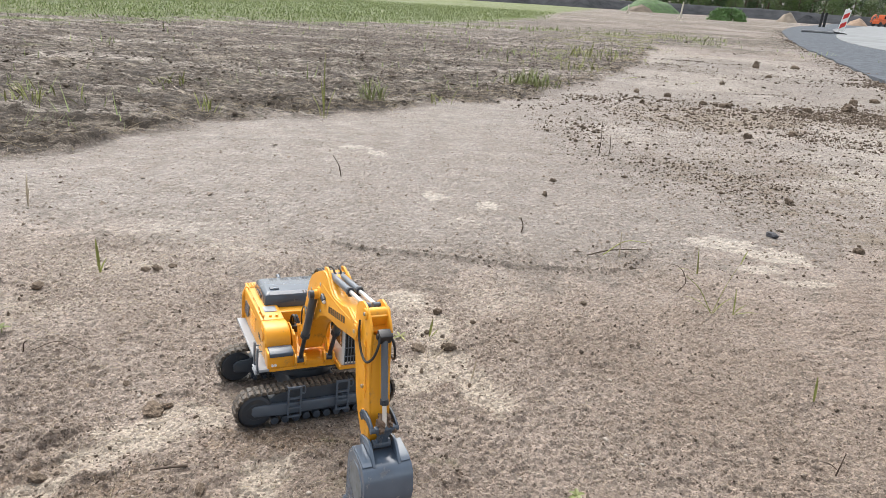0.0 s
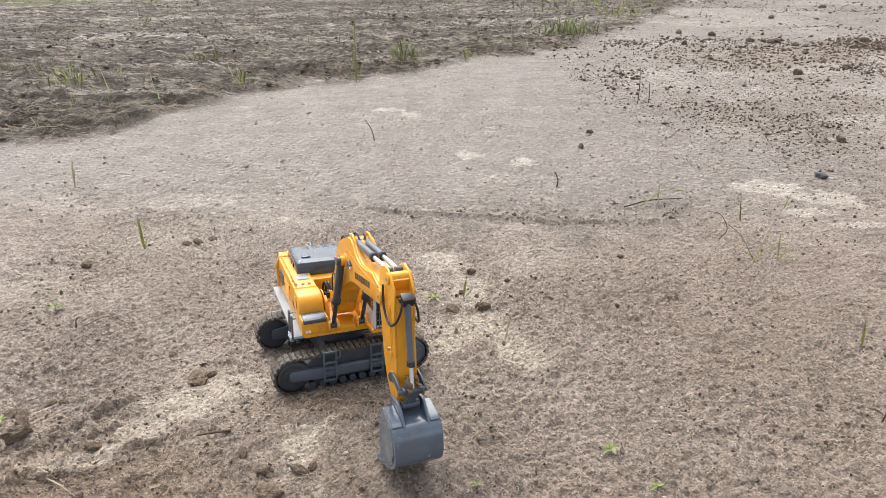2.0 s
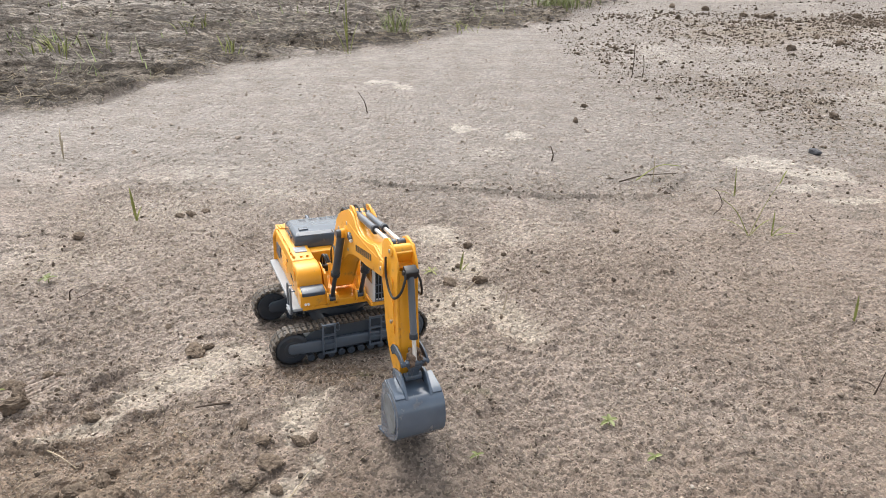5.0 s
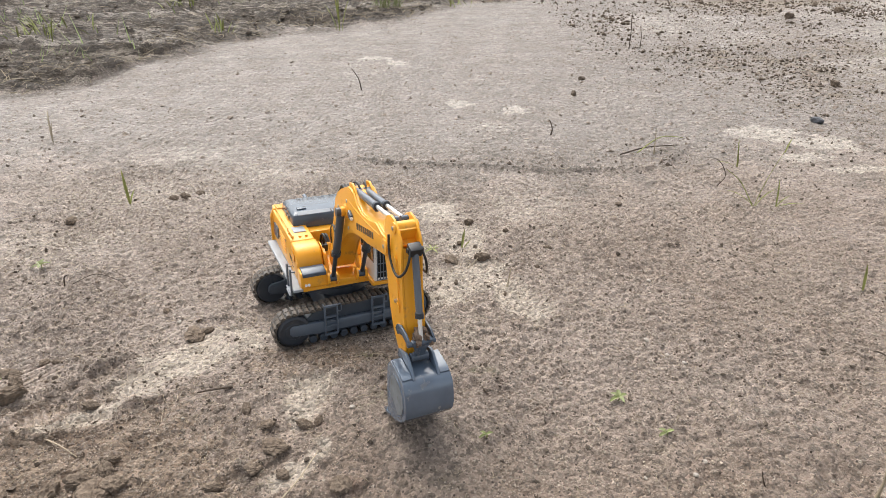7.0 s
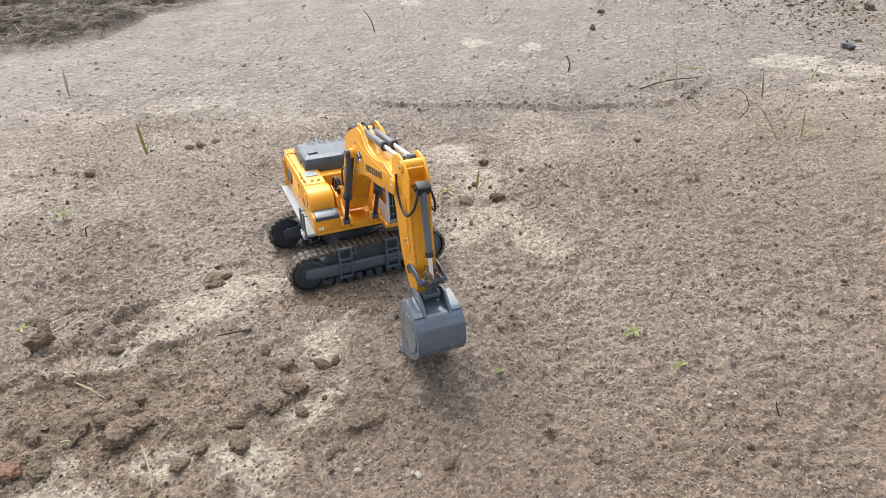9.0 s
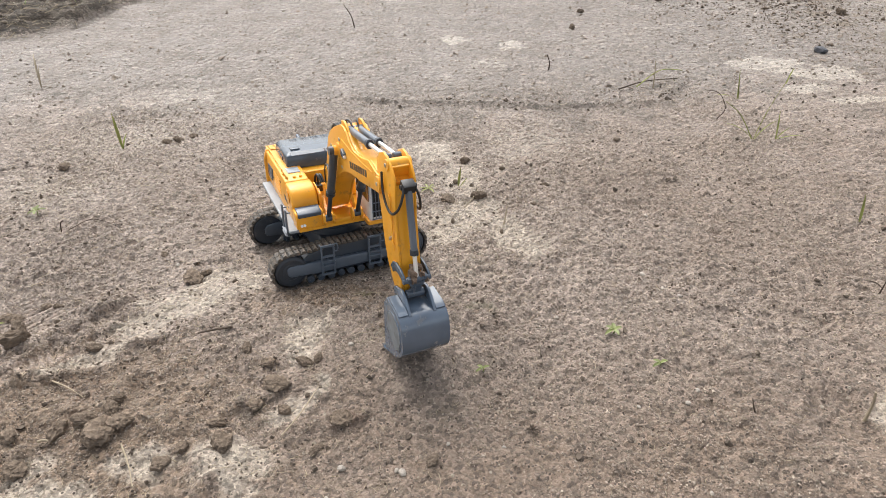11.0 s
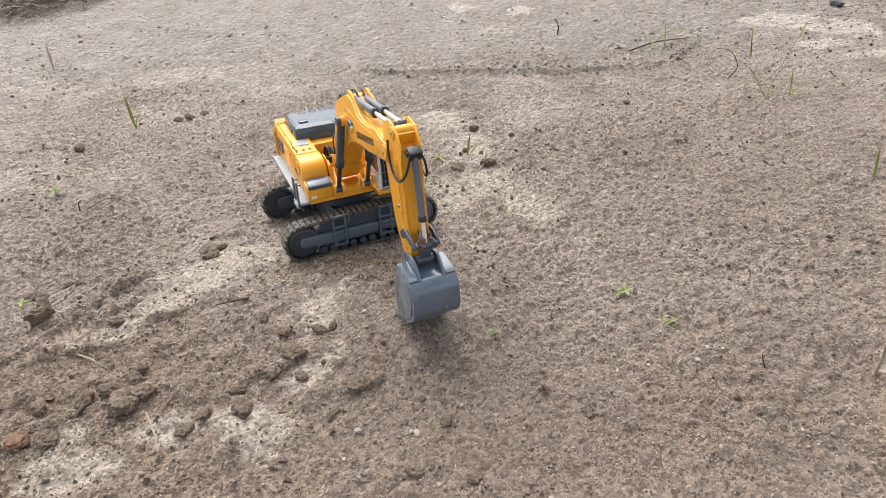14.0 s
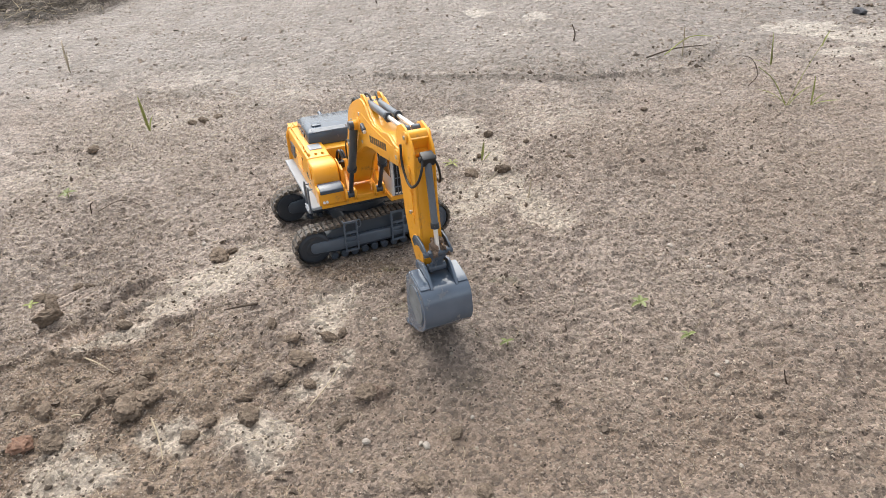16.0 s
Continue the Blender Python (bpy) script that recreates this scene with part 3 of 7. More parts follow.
# ---- shapes ----
def part(name, bm, material, parent, label="", m=None):
    """Links a bmesh as one mesh object under a thing or a part."""
    me = bpy.data.meshes.new(name)
    bmesh.ops.recalc_face_normals(bm, faces=bm.faces)
    bm.to_mesh(me)
    bm.free()
    me.materials.append(material)
    ob = new(name, me)
    ob.parent = parent
    if m is not None:
        ob.matrix_basis = m
    return tagged(ob, label)


def twin(ob, parent, m, label=""):
    """Another part on the same mesh."""
    o = new(ob.name.split(".")[0], ob.data)
    o.parent = parent
    o.matrix_basis = m
    return tagged(o, label)


def thing(name, m, label, category, group=""):
    e = new(name)
    e.empty_display_size = 0.05
    e.matrix_world = m
    return tagged(e, label, category, group)


def soften(bm, edges, size, segments=2):
    if size:
        bmesh.ops.bevel(bm, geom=list(edges), offset=size, segments=segments, affect="EDGES", clamp_overlap=True, profile=0.5)


def box(bm, x0, x1, y0, y1, z0, z1, bevel=0.0, segments=2):
    t = bmesh.new()
    bmesh.ops.create_cube(t, size=1)
    for v in t.verts:
        v.co = ((x0 + x1) / 2 + v.co.x * (x1 - x0), (y0 + y1) / 2 + v.co.y * (y1 - y0), (z0 + z1) / 2 + v.co.z * (z1 - z0))
    soften(t, t.edges, bevel, segments)
    return join(bm, t)


def join(bm, t, m=None):
    if m is not None:
        t.transform(m)
    me = bpy.data.meshes.new("piece")
    t.to_mesh(me)
    t.free()
    bm.from_mesh(me)
    bpy.data.meshes.remove(me)
    return bm


def prism(bm, outline, y0, y1, bevel=0.0, segments=2):
    """An outline in x and z, drawn out along y."""
    t = bmesh.new()
    a = [t.verts.new((x, y0, z)) for x, z in outline]
    b = [t.verts.new((x, y1, z)) for x, z in outline]
    t.faces.new(a)
    t.faces.new(b[::-1])
    for i in range(len(a)):
        j = (i + 1) % len(a)
        t.faces.new((a[i], b[i], b[j], a[j]))
    bmesh.ops.recalc_face_normals(t, faces=t.faces)
    soften(t, [e for e in t.edges if e.calc_face_angle(0) > 0.5], bevel, segments)
    return join(bm, t)


def rod(bm, p, q, r, r2=None, n=14, bevel=0.0):
    p, q = Vector(p), Vector(q)
    t = bmesh.new()
    bmesh.ops.create_cone(t, cap_ends=True, segments=n, radius1=r, radius2=r if r2 is None else r2, depth=(q - p).length)
    soften(t, [e for e in t.edges if len(e.link_faces) == 2 and e.calc_face_angle(0) > 0.9], bevel, 1)
    m = Matrix.Translation((p + q) / 2) @ (q - p).to_track_quat("Z", "Y").to_matrix().to_4x4()
    return join(bm, t, m)


def curve_points(points, per=6):
    """Points on a smooth line through the given ones."""
    p = [Vector(v) for v in points]
    p = [2 * p[0] - p[1], *p, 2 * p[-1] - p[-2]]
    out = []
    for a, b, c, d in zip(p, p[1:], p[2:], p[3:]):
        for k in range(per):
            t = k / per
            out.append(0.5 * (2 * b + (c - a) * t + (2 * a - 5 * b + 4 * c - d) * t * t + (3 * b - a - 3 * c + d) * t**3))
    return [*out, p[-2]]


def tube(bm, points, r, n=8, per=6, taper=1.0):
    pts = curve_points(points, per) if per > 1 else [Vector(v) for v in points]
    t = bmesh.new()
    rings = []
    side = Vector((0.31, 0.82, 0.47))
    for i, v in enumerate(pts):
        d = (pts[min(i + 1, len(pts) - 1)] - pts[max(i - 1, 0)]).normalized()
        s = d.cross(side).normalized()
        u = s.cross(d).normalized()
        rr = r * (1 + (taper - 1) * i / (len(pts) - 1))
        rings.append([t.verts.new(v + rr * (math.cos(a) * s + math.sin(a) * u)) for a in (2 * math.pi * k / n for k in range(n))])
    for a, b in zip(rings, rings[1:]):
        for k in range(n):
            t.faces.new((a[k], a[(k + 1) % n], b[(k + 1) % n], b[k]))
    t.faces.new(rings[0][::-1])
    t.faces.new(rings[-1])
    return join(bm, t)


def polish(ob):
    for p in ob.data.polygons:
        p.use_smooth = True
    ob.data.set_sharp_from_angle(angle=radians(38))
    return ob


# ---- the model excavator ----
SWING, RAISE, CROWD, CURL = radians(-91.25), radians(-20.53), radians(-2.55), radians(86)
FOOT, HEAD, PIN = Vector((0.0148, 0, 0.0673)), Vector((0.1655, 0, 0.2556)), Vector((0.2388, 0, 0.1833))


def hinge(at, angle):
    return Matrix.Translation(at) @ Matrix.Rotation(-angle, 4, "Y") @ Matrix.Translation(-at)


def lettering(text, size, depth, material, name, parent, m, label):
    c = bpy.data.curves.new(name, "FONT")
    c.body, c.size, c.extrude, c.align_x, c.align_y, c.shear = text, size, depth, "CENTER", "CENTER", 0.0
    c.offset = size * 0.02
    o = new(name, c)
    bpy.context.view_layer.update()
    me = bpy.data.meshes.new_from_object(o.evaluated_get(bpy.context.evaluated_depsgraph_get()))
    bpy.data.objects.remove(o)
    bpy.data.curves.remove(c)
    me.materials.clear()
    me.materials.append(material)
    ob = new(name, me)
    ob.parent, ob.matrix_basis = parent, m
    return tagged(ob, label)


def track_path(s):
    """A place and direction on the track's loop, s metres along it, seen from the side."""
    (ax, az), (bx, bz), r = (-0.0757, 0.0252), (0.0775, 0.0268), 0.0220
    straight, arc = 0.1532, math.pi * r
    s %= 2 * straight + 2 * arc
    if s < straight:
        k = s / straight
        sag = -0.0012 * math.sin(math.pi * k * 3) ** 2
        return Vector((ax + (bx - ax) * k, 0, az + r + (bz - az) * k + 0.003 * math.sin(math.pi * k) + sag)), 0.0
    s -= straight
    if s < arc:
        a = s / r
        return Vector((bx + r * math.sin(a), 0, bz + r * math.cos(a))), -a
    s -= arc
    if s < straight:
        k = s / straight
        return Vector((bx + (ax - bx) * k, 0, (bz - r) + (az - bz) * k - 0.0008 * math.sin(math.pi * k))), -math.pi
    s -= straight
    a = math.pi + s / r
    return Vector((ax + r * math.sin(a), 0, az + r * math.cos(a))), -a


def build_track(rig, side):
    """One crawler: frame, wheels, rollers, ladders and its shoes. side: -1 or 1."""
    m = Matrix.Translation((0, 0.0553 * side, 0)) @ Matrix.Scale(1, 4)
    o = -1.0 if side < 0 else 1.0
    bm = bmesh.new()
    prism(bm, [(-0.066, 0.030), (-0.052, 0.042), (-0.02, 0.0475), (0.045, 0.0475), (0.058, 0.038), (0.060, 0.02), (0.056, 0.012), (-0.05, 0.012)], -0.0085, 0.0085, 0.0012)
    frame_ = part("track_frame", bm, FRAME_DARK, rig, m=m)
    bm = bmesh.new()
    prism(bm, [(-0.0775, 0.0185), (-0.081, 0.0225), (-0.081, 0.0305), (-0.0775, 0.0335), (-0.055, 0.0325), (-0.03, 0.0315), (0.054, 0.0305), (0.056, 0.026), (0.054, 0.0185), (-0.045, 0.0165)], min(o * 0.0085, o * 0.0145), max(o * 0.0085, o * 0.0145), 0.0018)
    polish(part("side_beam", bm, FRAME_GREY, frame_))
    bm = bmesh.new()
    prism(bm, [(-0.078, 0.019), (-0.081, 0.0225), (-0.081, 0.0305), (-0.077, 0.0345), (-0.05, 0.0385), (-0.028, 0.0395), (-0.028, 0.0165), (-0.05, 0.0165)], min(-o * 0.0062, -o * 0.0098), max(-o * 0.0062, -o * 0.0098), 0.0014)
    polish(part("inner_beam", bm, FRAME_DARK, frame_))
    for name, x, z, r, bolts in (("idler", -0.0757, 0.0252, 0.0200, 0), ("sprocket", 0.0775, 0.0268, 0.0200, 12)):
        bm = bmesh.new()
        rod(bm, (x, min(o * 0.012, -o * 0.005), z), (x, max(o * 0.012, -o * 0.005), z), r, n=36, bevel=0.0012)
        for sg in (o,):
            t = bmesh.new()
            bmesh.ops.create_circle(t, segments=40, radius=r * 0.97)
            hole = bmesh.ops.extrude_edge_only(t, edges=t.edges[:])
            for v in [g for g in hole["geom"] if isinstance(g, bmesh.types.BMVert)]:
                v.co = Vector((v.co.x * 0.86, v.co.y * 0.86, 0.0016))
            join(bm, t, Matrix.Translation((x, sg * 0.0122, z)) @ Matrix.Rotation(-sg * radians(90), 4, "X"))
            rod(bm, (x, sg * 0.012, z), (x, sg * 0.0128, z), r * 0.8, r * 0.86, n=36)
            if bolts:
                rod(bm, (x, sg * 0.012, z), (x, sg * 0.0146, z), r * 0.7, r * 0.66, n=30)
                rod(bm, (x, sg * 0.0146, z), (x, sg * 0.0158, z), r * 0.42, n=24, bevel=0.0004)
                for k in range(bolts):
                    a = 2 * math.pi * k / bolts
                    rod(bm, (x + r * 0.56 * math.cos(a), sg * 0.0146, z + r * 0.56 * math.sin(a)), (x + r * 0.56 * math.cos(a), sg * 0.0153, z + r * 0.56 * math.sin(a)), 0.0008, n=6)
            else:
                rod(bm, (x, sg * 0.0125, z), (x, sg * 0.0134, z), r * 0.55, r * 0.5, n=24)
        polish(part(name, bm, FRAME_GREY if name == "sprocket" else CHASSIS, frame_))
    for k in range(9):
        x = -0.053 + 0.0129 * k
        bm = bmesh.new()
        rod(bm, (x, min(o * 0.0125, -o * 0.005), 0.0088), (x, max(o * 0.0125, -o * 0.005), 0.0088), 0.0046, n=18, bevel=0.0005)
        rod(bm, (x, -0.013, 0.0088), (x, 0.013, 0.0088), 0.0022, n=12)
        polish(part("track_roller", bm, FRAME_DARK, frame_))
    for x in (-0.031, 0.029):
        bm = bmesh.new()
        y = o * 0.0165
        for dx in (-0.0075, 0.0075):
            rod(bm, (x + dx, y, 0.0135), (x + dx, y, 0.0535), 0.0013, n=8)
            rod(bm, (x + dx, y, 0.0525), (x + dx, y - o * 0.008, 0.0515), 0.0009, n=8)
        for z in (0.0145, 0.026, 0.0385, 0.0525):
            box(bm, x - 0.0075, x + 0.0075, y - 0.0014, y + 0.0014, z - 0.0011, z + 0.0011)
        for z in (0.024, 0.034):
            rod(bm, (x, y, z), (x, o * 0.0085, z), 0.0009, n=6)
        tube(bm, [(x + 0.0075, y, 0.0525), (x + 0.0115, y, 0.0535), (x + 0.013, y, 0.048), (x + 0.0115, y, 0.0435), (x + 0.0078, y, 0.0445)], 0.0008, 6, 4)
        part("ladder", bm, FRAME_GREY, frame_)
    total = 2 * 0.1532 + 2 * math.pi * 0.0220
    count = 62
    first = None
    for k in range(count):
        p, a = track_path(total * (k + 0.3) / count)
        mm = Matrix.Translation(p) @ Matrix.Rotation(-a, 4, "Y")
        if first is None:
            bm = bmesh.new()
            prism(bm, [(-0.0033, -0.0008), (0.0033, -0.0008), (0.0033, 0.0008), (0.0027, 0.001), (0.0024, 0.0021), (0.0012, 0.0021), (0.0007, 0.001), (-0.0012, 0.001), (-0.0015, 0.0018), (-0.0026, 0.0018), (-0.0029, 0.0009), (-0.0033, 0.0008)], min(o * 0.0143, -o * 0.0052), max(o * 0.0143, -o * 0.0052))
            for a in (-0.0044, 0.0052):
                box(bm, -0.0023, 0.0023, min(o * a, o * (a + 0.0082)), max(o * a, o * (a + 0.0082)), 0.0006, 0.0027)
            for c in (-0.25, 0.25):
                box(bm, -0.0008, 0.0004, o * 0.0046 + c * 0.0195 - 0.0012, o * 0.0046 + c * 0.0195 + 0.0012, 0.0008, 0.0017)
            first = part("track_shoe", bm, SHOE, frame_, m=mm)
        else:
            twin(first, frame_, mm)


def build_excavator():
    rig = thing("toy_excavator", RIG, "yellow and grey model crawler excavator, bucket lowered onto sandy soil", "model excavator")
    up = Matrix.Rotation(SWING, 4, "Z")
    build_track(rig, -1)
    build_track(rig, 1)
    # the middle of the undercarriage
    bm = bmesh.new()
    prism(bm, [(-0.034, 0.022), (-0.028, 0.045), (0.028, 0.045), (0.034, 0.022), (0.026, 0.016), (-0.026, 0.016)], -0.048, 0.048, 0.002)
    rod(bm, (0, 0, 0.044), (0, 0, 0.053), 0.037, 0.035, 40)
    polish(part("car_body", bm, CHASSIS, rig))
    bm = bmesh.new()
    rod(bm, (0, 0, 0.053), (0, 0, 0.0635), 0.034, 0.034, 44)
    rod(bm, (0, 0, 0.056), (0, 0, 0.059), 0.0365, 0.0365, 44)
    polish(part("slew_ring", bm, CHASSIS, rig, m=up))
    # deck
    bm = bmesh.new()
    for s in (-0.0668, 0.0553):
        box(bm, -0.1115, 0.048, s, s + 0.0115, 0.0645, 0.0682, 0.0006)
    part("deck", bm, SILVER, rig, "silver-grey walkway plates", up)
    bm = bmesh.new()
    box(bm, -0.1115, 0.0485, -0.0552, 0.0552, 0.0640, 0.0684, 0.0006)
    part("platform", bm, YELLOW, rig, m=up)
    bm = bmesh.new()
    box(bm, -0.1, 0.046, -0.05, 0.05, 0.0605, 0.064, 0.0006)
    part("under_plate", bm, CHASSIS, rig, m=up)
    # counterweight
    bm = bmesh.new()
    t = bmesh.new()
    outline = [(-0.1125, -0.0605), (-0.1265, -0.0575), (-0.1375, -0.044), (-0.1425, -0.02), (-0.1435, 0.0), (-0.1425, 0.02), (-0.1375, 0.044), (-0.1265, 0.0575), (-0.1125, 0.0605)]
    low = [t.verts.new((u, s, 0.0605)) for u, s in outline]
    mid = [t.verts.new((u - 0.001 * (u < -0.12), s, 0.101)) for u, s in outline]
    top = [t.verts.new((-0.1125 + (u + 0.1125) * 0.74, s * 0.93, 0.1135)) for u, s in outline]
    for a, b in ((low, mid), (mid, top)):
        for i in range(len(a) - 1):
            t.faces.new((a[i], a[i + 1], b[i + 1], b[i]))
        t.faces.new((a[-1], a[0], b[0], b[-1]))
    t.faces.new(low[::-1])
    t.faces.new(top)
    bmesh.ops.recalc_face_normals(t, faces=t.faces)
    soften(t, [e for e in t.edges if e.calc_face_angle(0) > 0.3], 0.002, 3)
    join(bm, t)
    weight = polish(part("counterweight", bm, YELLOW, rig, m=up))
    for sg in (-1, 1):
        bm = bmesh.new()
        prism(bm, [(-0.0035, -0.009), (0.0015, -0.009), (0.0035, 0.009), (0.0012, 0.009), (0.0002, -0.002), (-0.0035, -0.004)], -0.0007, 0.0007)
        part("tail_light", bm, RED, weight, "red tail light", Matrix.Translation((-0.1335, sg * 0.0497, 0.0835)) @ Matrix.Rotation(sg * radians(52), 4, "Z"))
    lettering("980", 0.014, 0.0002, INK, "model_number", weight, Matrix.Translation((-0.1449, 0.018, 0.098)) @ Matrix.Rotation(radians(-86), 4, "Z") @ Matrix.Rotation(radians(90), 4, "X"), "black number on the counterweight")
    bm = bmesh.new()
    for k in range(8):
        box(bm, -0.1446, -0.1441, -0.026 + k * 0.0065, -0.0215 + k * 0.0065, 0.079, 0.0835)
    part("lettering_bars", bm, INK, weight, "black printed bars")
    # engine house and side walls
    bm = bmesh.new()
    prism(bm, [(-0.112, 0.0682), (-0.112, 0.1125), (-0.045, 0.1125), (0.0, 0.111), (0.0, 0.0682)], -0.0565, -0.027, 0.0018, 3)
    prism(bm, [(-0.112, 0.0682), (-0.112, 0.1125), (-0.02, 0.1125), (-0.02, 0.0682)], 0.0235, 0.0602, 0.0018, 3)
    prism(bm, [(-0.1115, 0.0684), (-0.1115, 0.112), (-0.047, 0.1118), (-0.0445, 0.1085), (-0.0285, 0.1078), (-0.0275, 0.0684)], -0.0275, 0.024, 0.0008)
    house = polish(part("engine_house", bm, YELLOW, rig, m=up))
    bm = bmesh.new()
    prism(bm, [(-0.1085, 0.0835), (-0.1015, 0.0985), (-0.0745, 0.0995), (-0.0835, 0.0805), (-0.0865, 0.079), (-0.106, 0.0795)], -0.0574, -0.0561, 0.0003, 1)
    part("air_grille", bm, SLATE, house, "slate-grey intake panel")
    for k in range(5):
        bm = bmesh.new()
        box(bm, -0.066, -0.0345, -0.0575, -0.0561, 0.0795 + k * 0.0047, 0.0815 + k * 0.0047, 0.0004, 1)
        part("louvre", bm, YELLOW, house)
    for u, z in ((-0.0713, 0.0885), (-0.0745, 0.0885), (-0.0305, 0.0995)):
        bm = bmesh.new()
        box(bm, u - 0.0012, u + 0.0012, -0.0570, -0.0563, z - 0.0016, z + 0.0016)
        part("warning_sticker", bm, INK, house)
    lettering("980", 0.0098, 0.00015, INK, "model_number", house, Matrix.Translation((-0.0035, -0.0567, 0.0862)) @ Matrix.Diagonal((1.35, 1, 1, 1)) @ Matrix.Rotation(radians(90), 4, "X"), "black printed number")
    bm = bmesh.new()
    box(bm, 0.001, 0.008, -0.0569, -0.0564, 0.0785, 0.0802)
    part("lettering_bars", bm, INK, house)
    for a, b in ((-0.104, -0.03), (-0.021, -0.003)):
        bm = bmesh.new()
        tube(bm, [(a, -0.053, 0.112), (a + 0.001, -0.053, 0.1155), (a + 0.004, -0.053, 0.116), ((a + b) / 2, -0.053, 0.116), (b - 0.004, -0.053, 0.116), (b - 0.001, -0.053, 0.1155), (b, -0.053, 0.112)], 0.0008, 8, 4)
        rod(bm, ((a + b) / 2, -0.053, 0.112), ((a + b) / 2, -0.053, 0.116), 0.0008, n=8)
        polish(part("handrail", bm, YELLOW, house))
    bm = bmesh.new()
    for i in range(3):
        for j in range(5):
            box(bm, -0.1265 + 0.0045 * i, -0.1235 + 0.0045 * i, -0.052 + 0.004 * j, -0.0495 + 0.004 * j, 0.1135, 0.1142)
    box(bm, -0.128, -0.112, -0.054, -0.031, 0.113, 0.1136, 0.0003, 1)
    part("vent_plate", bm, YELLOW, house)
    # engine cover
    bm = bmesh.new()
    t = bmesh.new()
    lo = [t.verts.new(v) for v in ((-0.1105, -0.044, 0.1105), (-0.0425, -0.044, 0.1085), (-0.0405, 0.042, 0.1085), (-0.1105, 0.042, 0.1105))]
    mi = [t.verts.new(v) for v in ((-0.1095, -0.0425, 0.1228), (-0.044, -0.0425, 0.1256), (-0.042, 0.041, 0.1256), (-0.1095, 0.041, 0.1215))]
    hi = [t.verts.new(v) for v in ((-0.105, -0.0375, 0.1272), (-0.0515, -0.0385, 0.1285), (-0.0495, 0.038, 0.1285), (-0.105, 0.037, 0.1272))]
    for a, b in ((lo, mi), (mi, hi)):
        for i in range(4):
            t.faces.new((a[i], a[(i + 1) % 4], b[(i + 1) % 4], b[i]))
    t.faces.new(lo[::-1])
    t.faces.new(hi)
    bmesh.ops.recalc_face_normals(t, faces=t.faces)
    soften(t, t.edges, 0.0014, 2)
    join(bm, t)
    cover = polish(part("engine_cover", bm, COVER, rig, m=up))
    for j in range(4):
        bm = bmesh.new()
        s0 = -0.026 + 0.0145 * j
        for a in range(3):
            for b in range(4):
                u = -0.1015 + 0.0045 * b
                box(bm, u, u + 0.003, s0 + 0.0035 * a, s0 + 0.0026 + 0.0035 * a, 0.1266, 0.12755)
        part("vent_grid", bm, CHASSIS, cover, "dark vent openings")
    bm = bmesh.new()
    t = bmesh.new()
    for k in range(5):
        box(t, -0.0024, 0.0024, -0.001 + 0.0036 * k, 0.0009 + 0.0036 * k, -0.0004, 0.0006, 0.0002, 1)
    join(bm, t, Matrix.Translation((-0.0468, 0.008, 0.1273)) @ Matrix.Rotation(radians(21), 4, "Y"))
    part("lettering_bars", bm, INK, cover, "small dark bars on the cover's chamfer")
    bm = bmesh.new()
    t = bmesh.new()
    box(t, -0.0036, 0.0036, -0.0365, 0.0365, -0.0003, 0.0006, 0.0003, 1)
    join(bm, t, Matrix.Translation((-0.047, 0.0, 0.1269)) @ Matrix.Rotation(radians(21), 4, "Y"))
    part("cover_trim", bm, RAM, cover, "paler band along the cover's front edge")
    bm = bmesh.new()
    box(bm, -0.0905, -0.0775, -0.0446, -0.0425, 0.1135, 0.1182, 0.0004, 1)
    box(bm, -0.0755, -0.066, -0.0446, -0.0425, 0.1135, 0.1182, 0.0004, 1)
    part("side_opening", bm, GLASS, cover, "dark side opening")
    bm = bmesh.new()
    box(bm, -0.064, -0.057, -0.034, -0.022, 0.1278, 0.1302, 0.0008, 2)
    polish(part("latch", bm, SLATE, cover))
    # filters and exhaust
    for u in (-0.1195, -0.1075):
        bm = bmesh.new()
        rod(bm, (u, 0.044, 0.110), (u, 0.044, 0.1165), 0.0021, n=12)
        rod(bm, (u, 0.044, 0.1165), (u, 0.044, 0.1235), 0.0049, 0.0049, 20, 0.0006)
        rod(bm, (u, 0.044, 0.124), (u, 0.044, 0.1262), 0.0057, 0.0052, 20, 0.0005)
        polish(part("air_filter", bm, BLACK, rig, "black mushroom air filter", up))
    bm = bmesh.new()
    tube(bm, [(-0.1385, -0.006, 0.1175), (-0.132, -0.006, 0.117), (-0.127, -0.008, 0.1165), (-0.120, -0.014, 0.1175), (-0.108, -0.016, 0.118)], 0.0028, 12, 5)
    polish(part("exhaust_pipe", bm, SLATE, rig, "grey exhaust pipe", up))
    # pump side: tank, hump and step on the right front
    bm = bmesh.new()
    prism(bm, [(-0.001, 0.0682), (-0.001, 0.1105), (0.014, 0.1105), (0.022, 0.1085), (0.028, 0.1035), (0.0315, 0.096), (0.0325, 0.089), (0.0325, 0.0682)], -0.0568, -0.0256, 0.0024, 3)
    prism(bm, [(0.0315, 0.0682), (0.0315, 0.089), (0.0475, 0.0885), (0.0495, 0.086), (0.0495, 0.0695), (0.048, 0.0682)], -0.0575, -0.0245, 0.0012)
    box(bm, 0.024, 0.0315, -0.0572, -0.0500, 0.0885, 0.0945, 0.0012)
    for s in (-0.0272, -0.0236):
        prism(bm, [(-0.004, 0.0684), (-0.004, 0.104), (0.008, 0.1085), (0.0175, 0.107), (0.026, 0.101), (0.030, 0.092), (0.0318, 0.08), (0.0318, 0.0684)], s, s + 0.0014, 0.0004, 1)
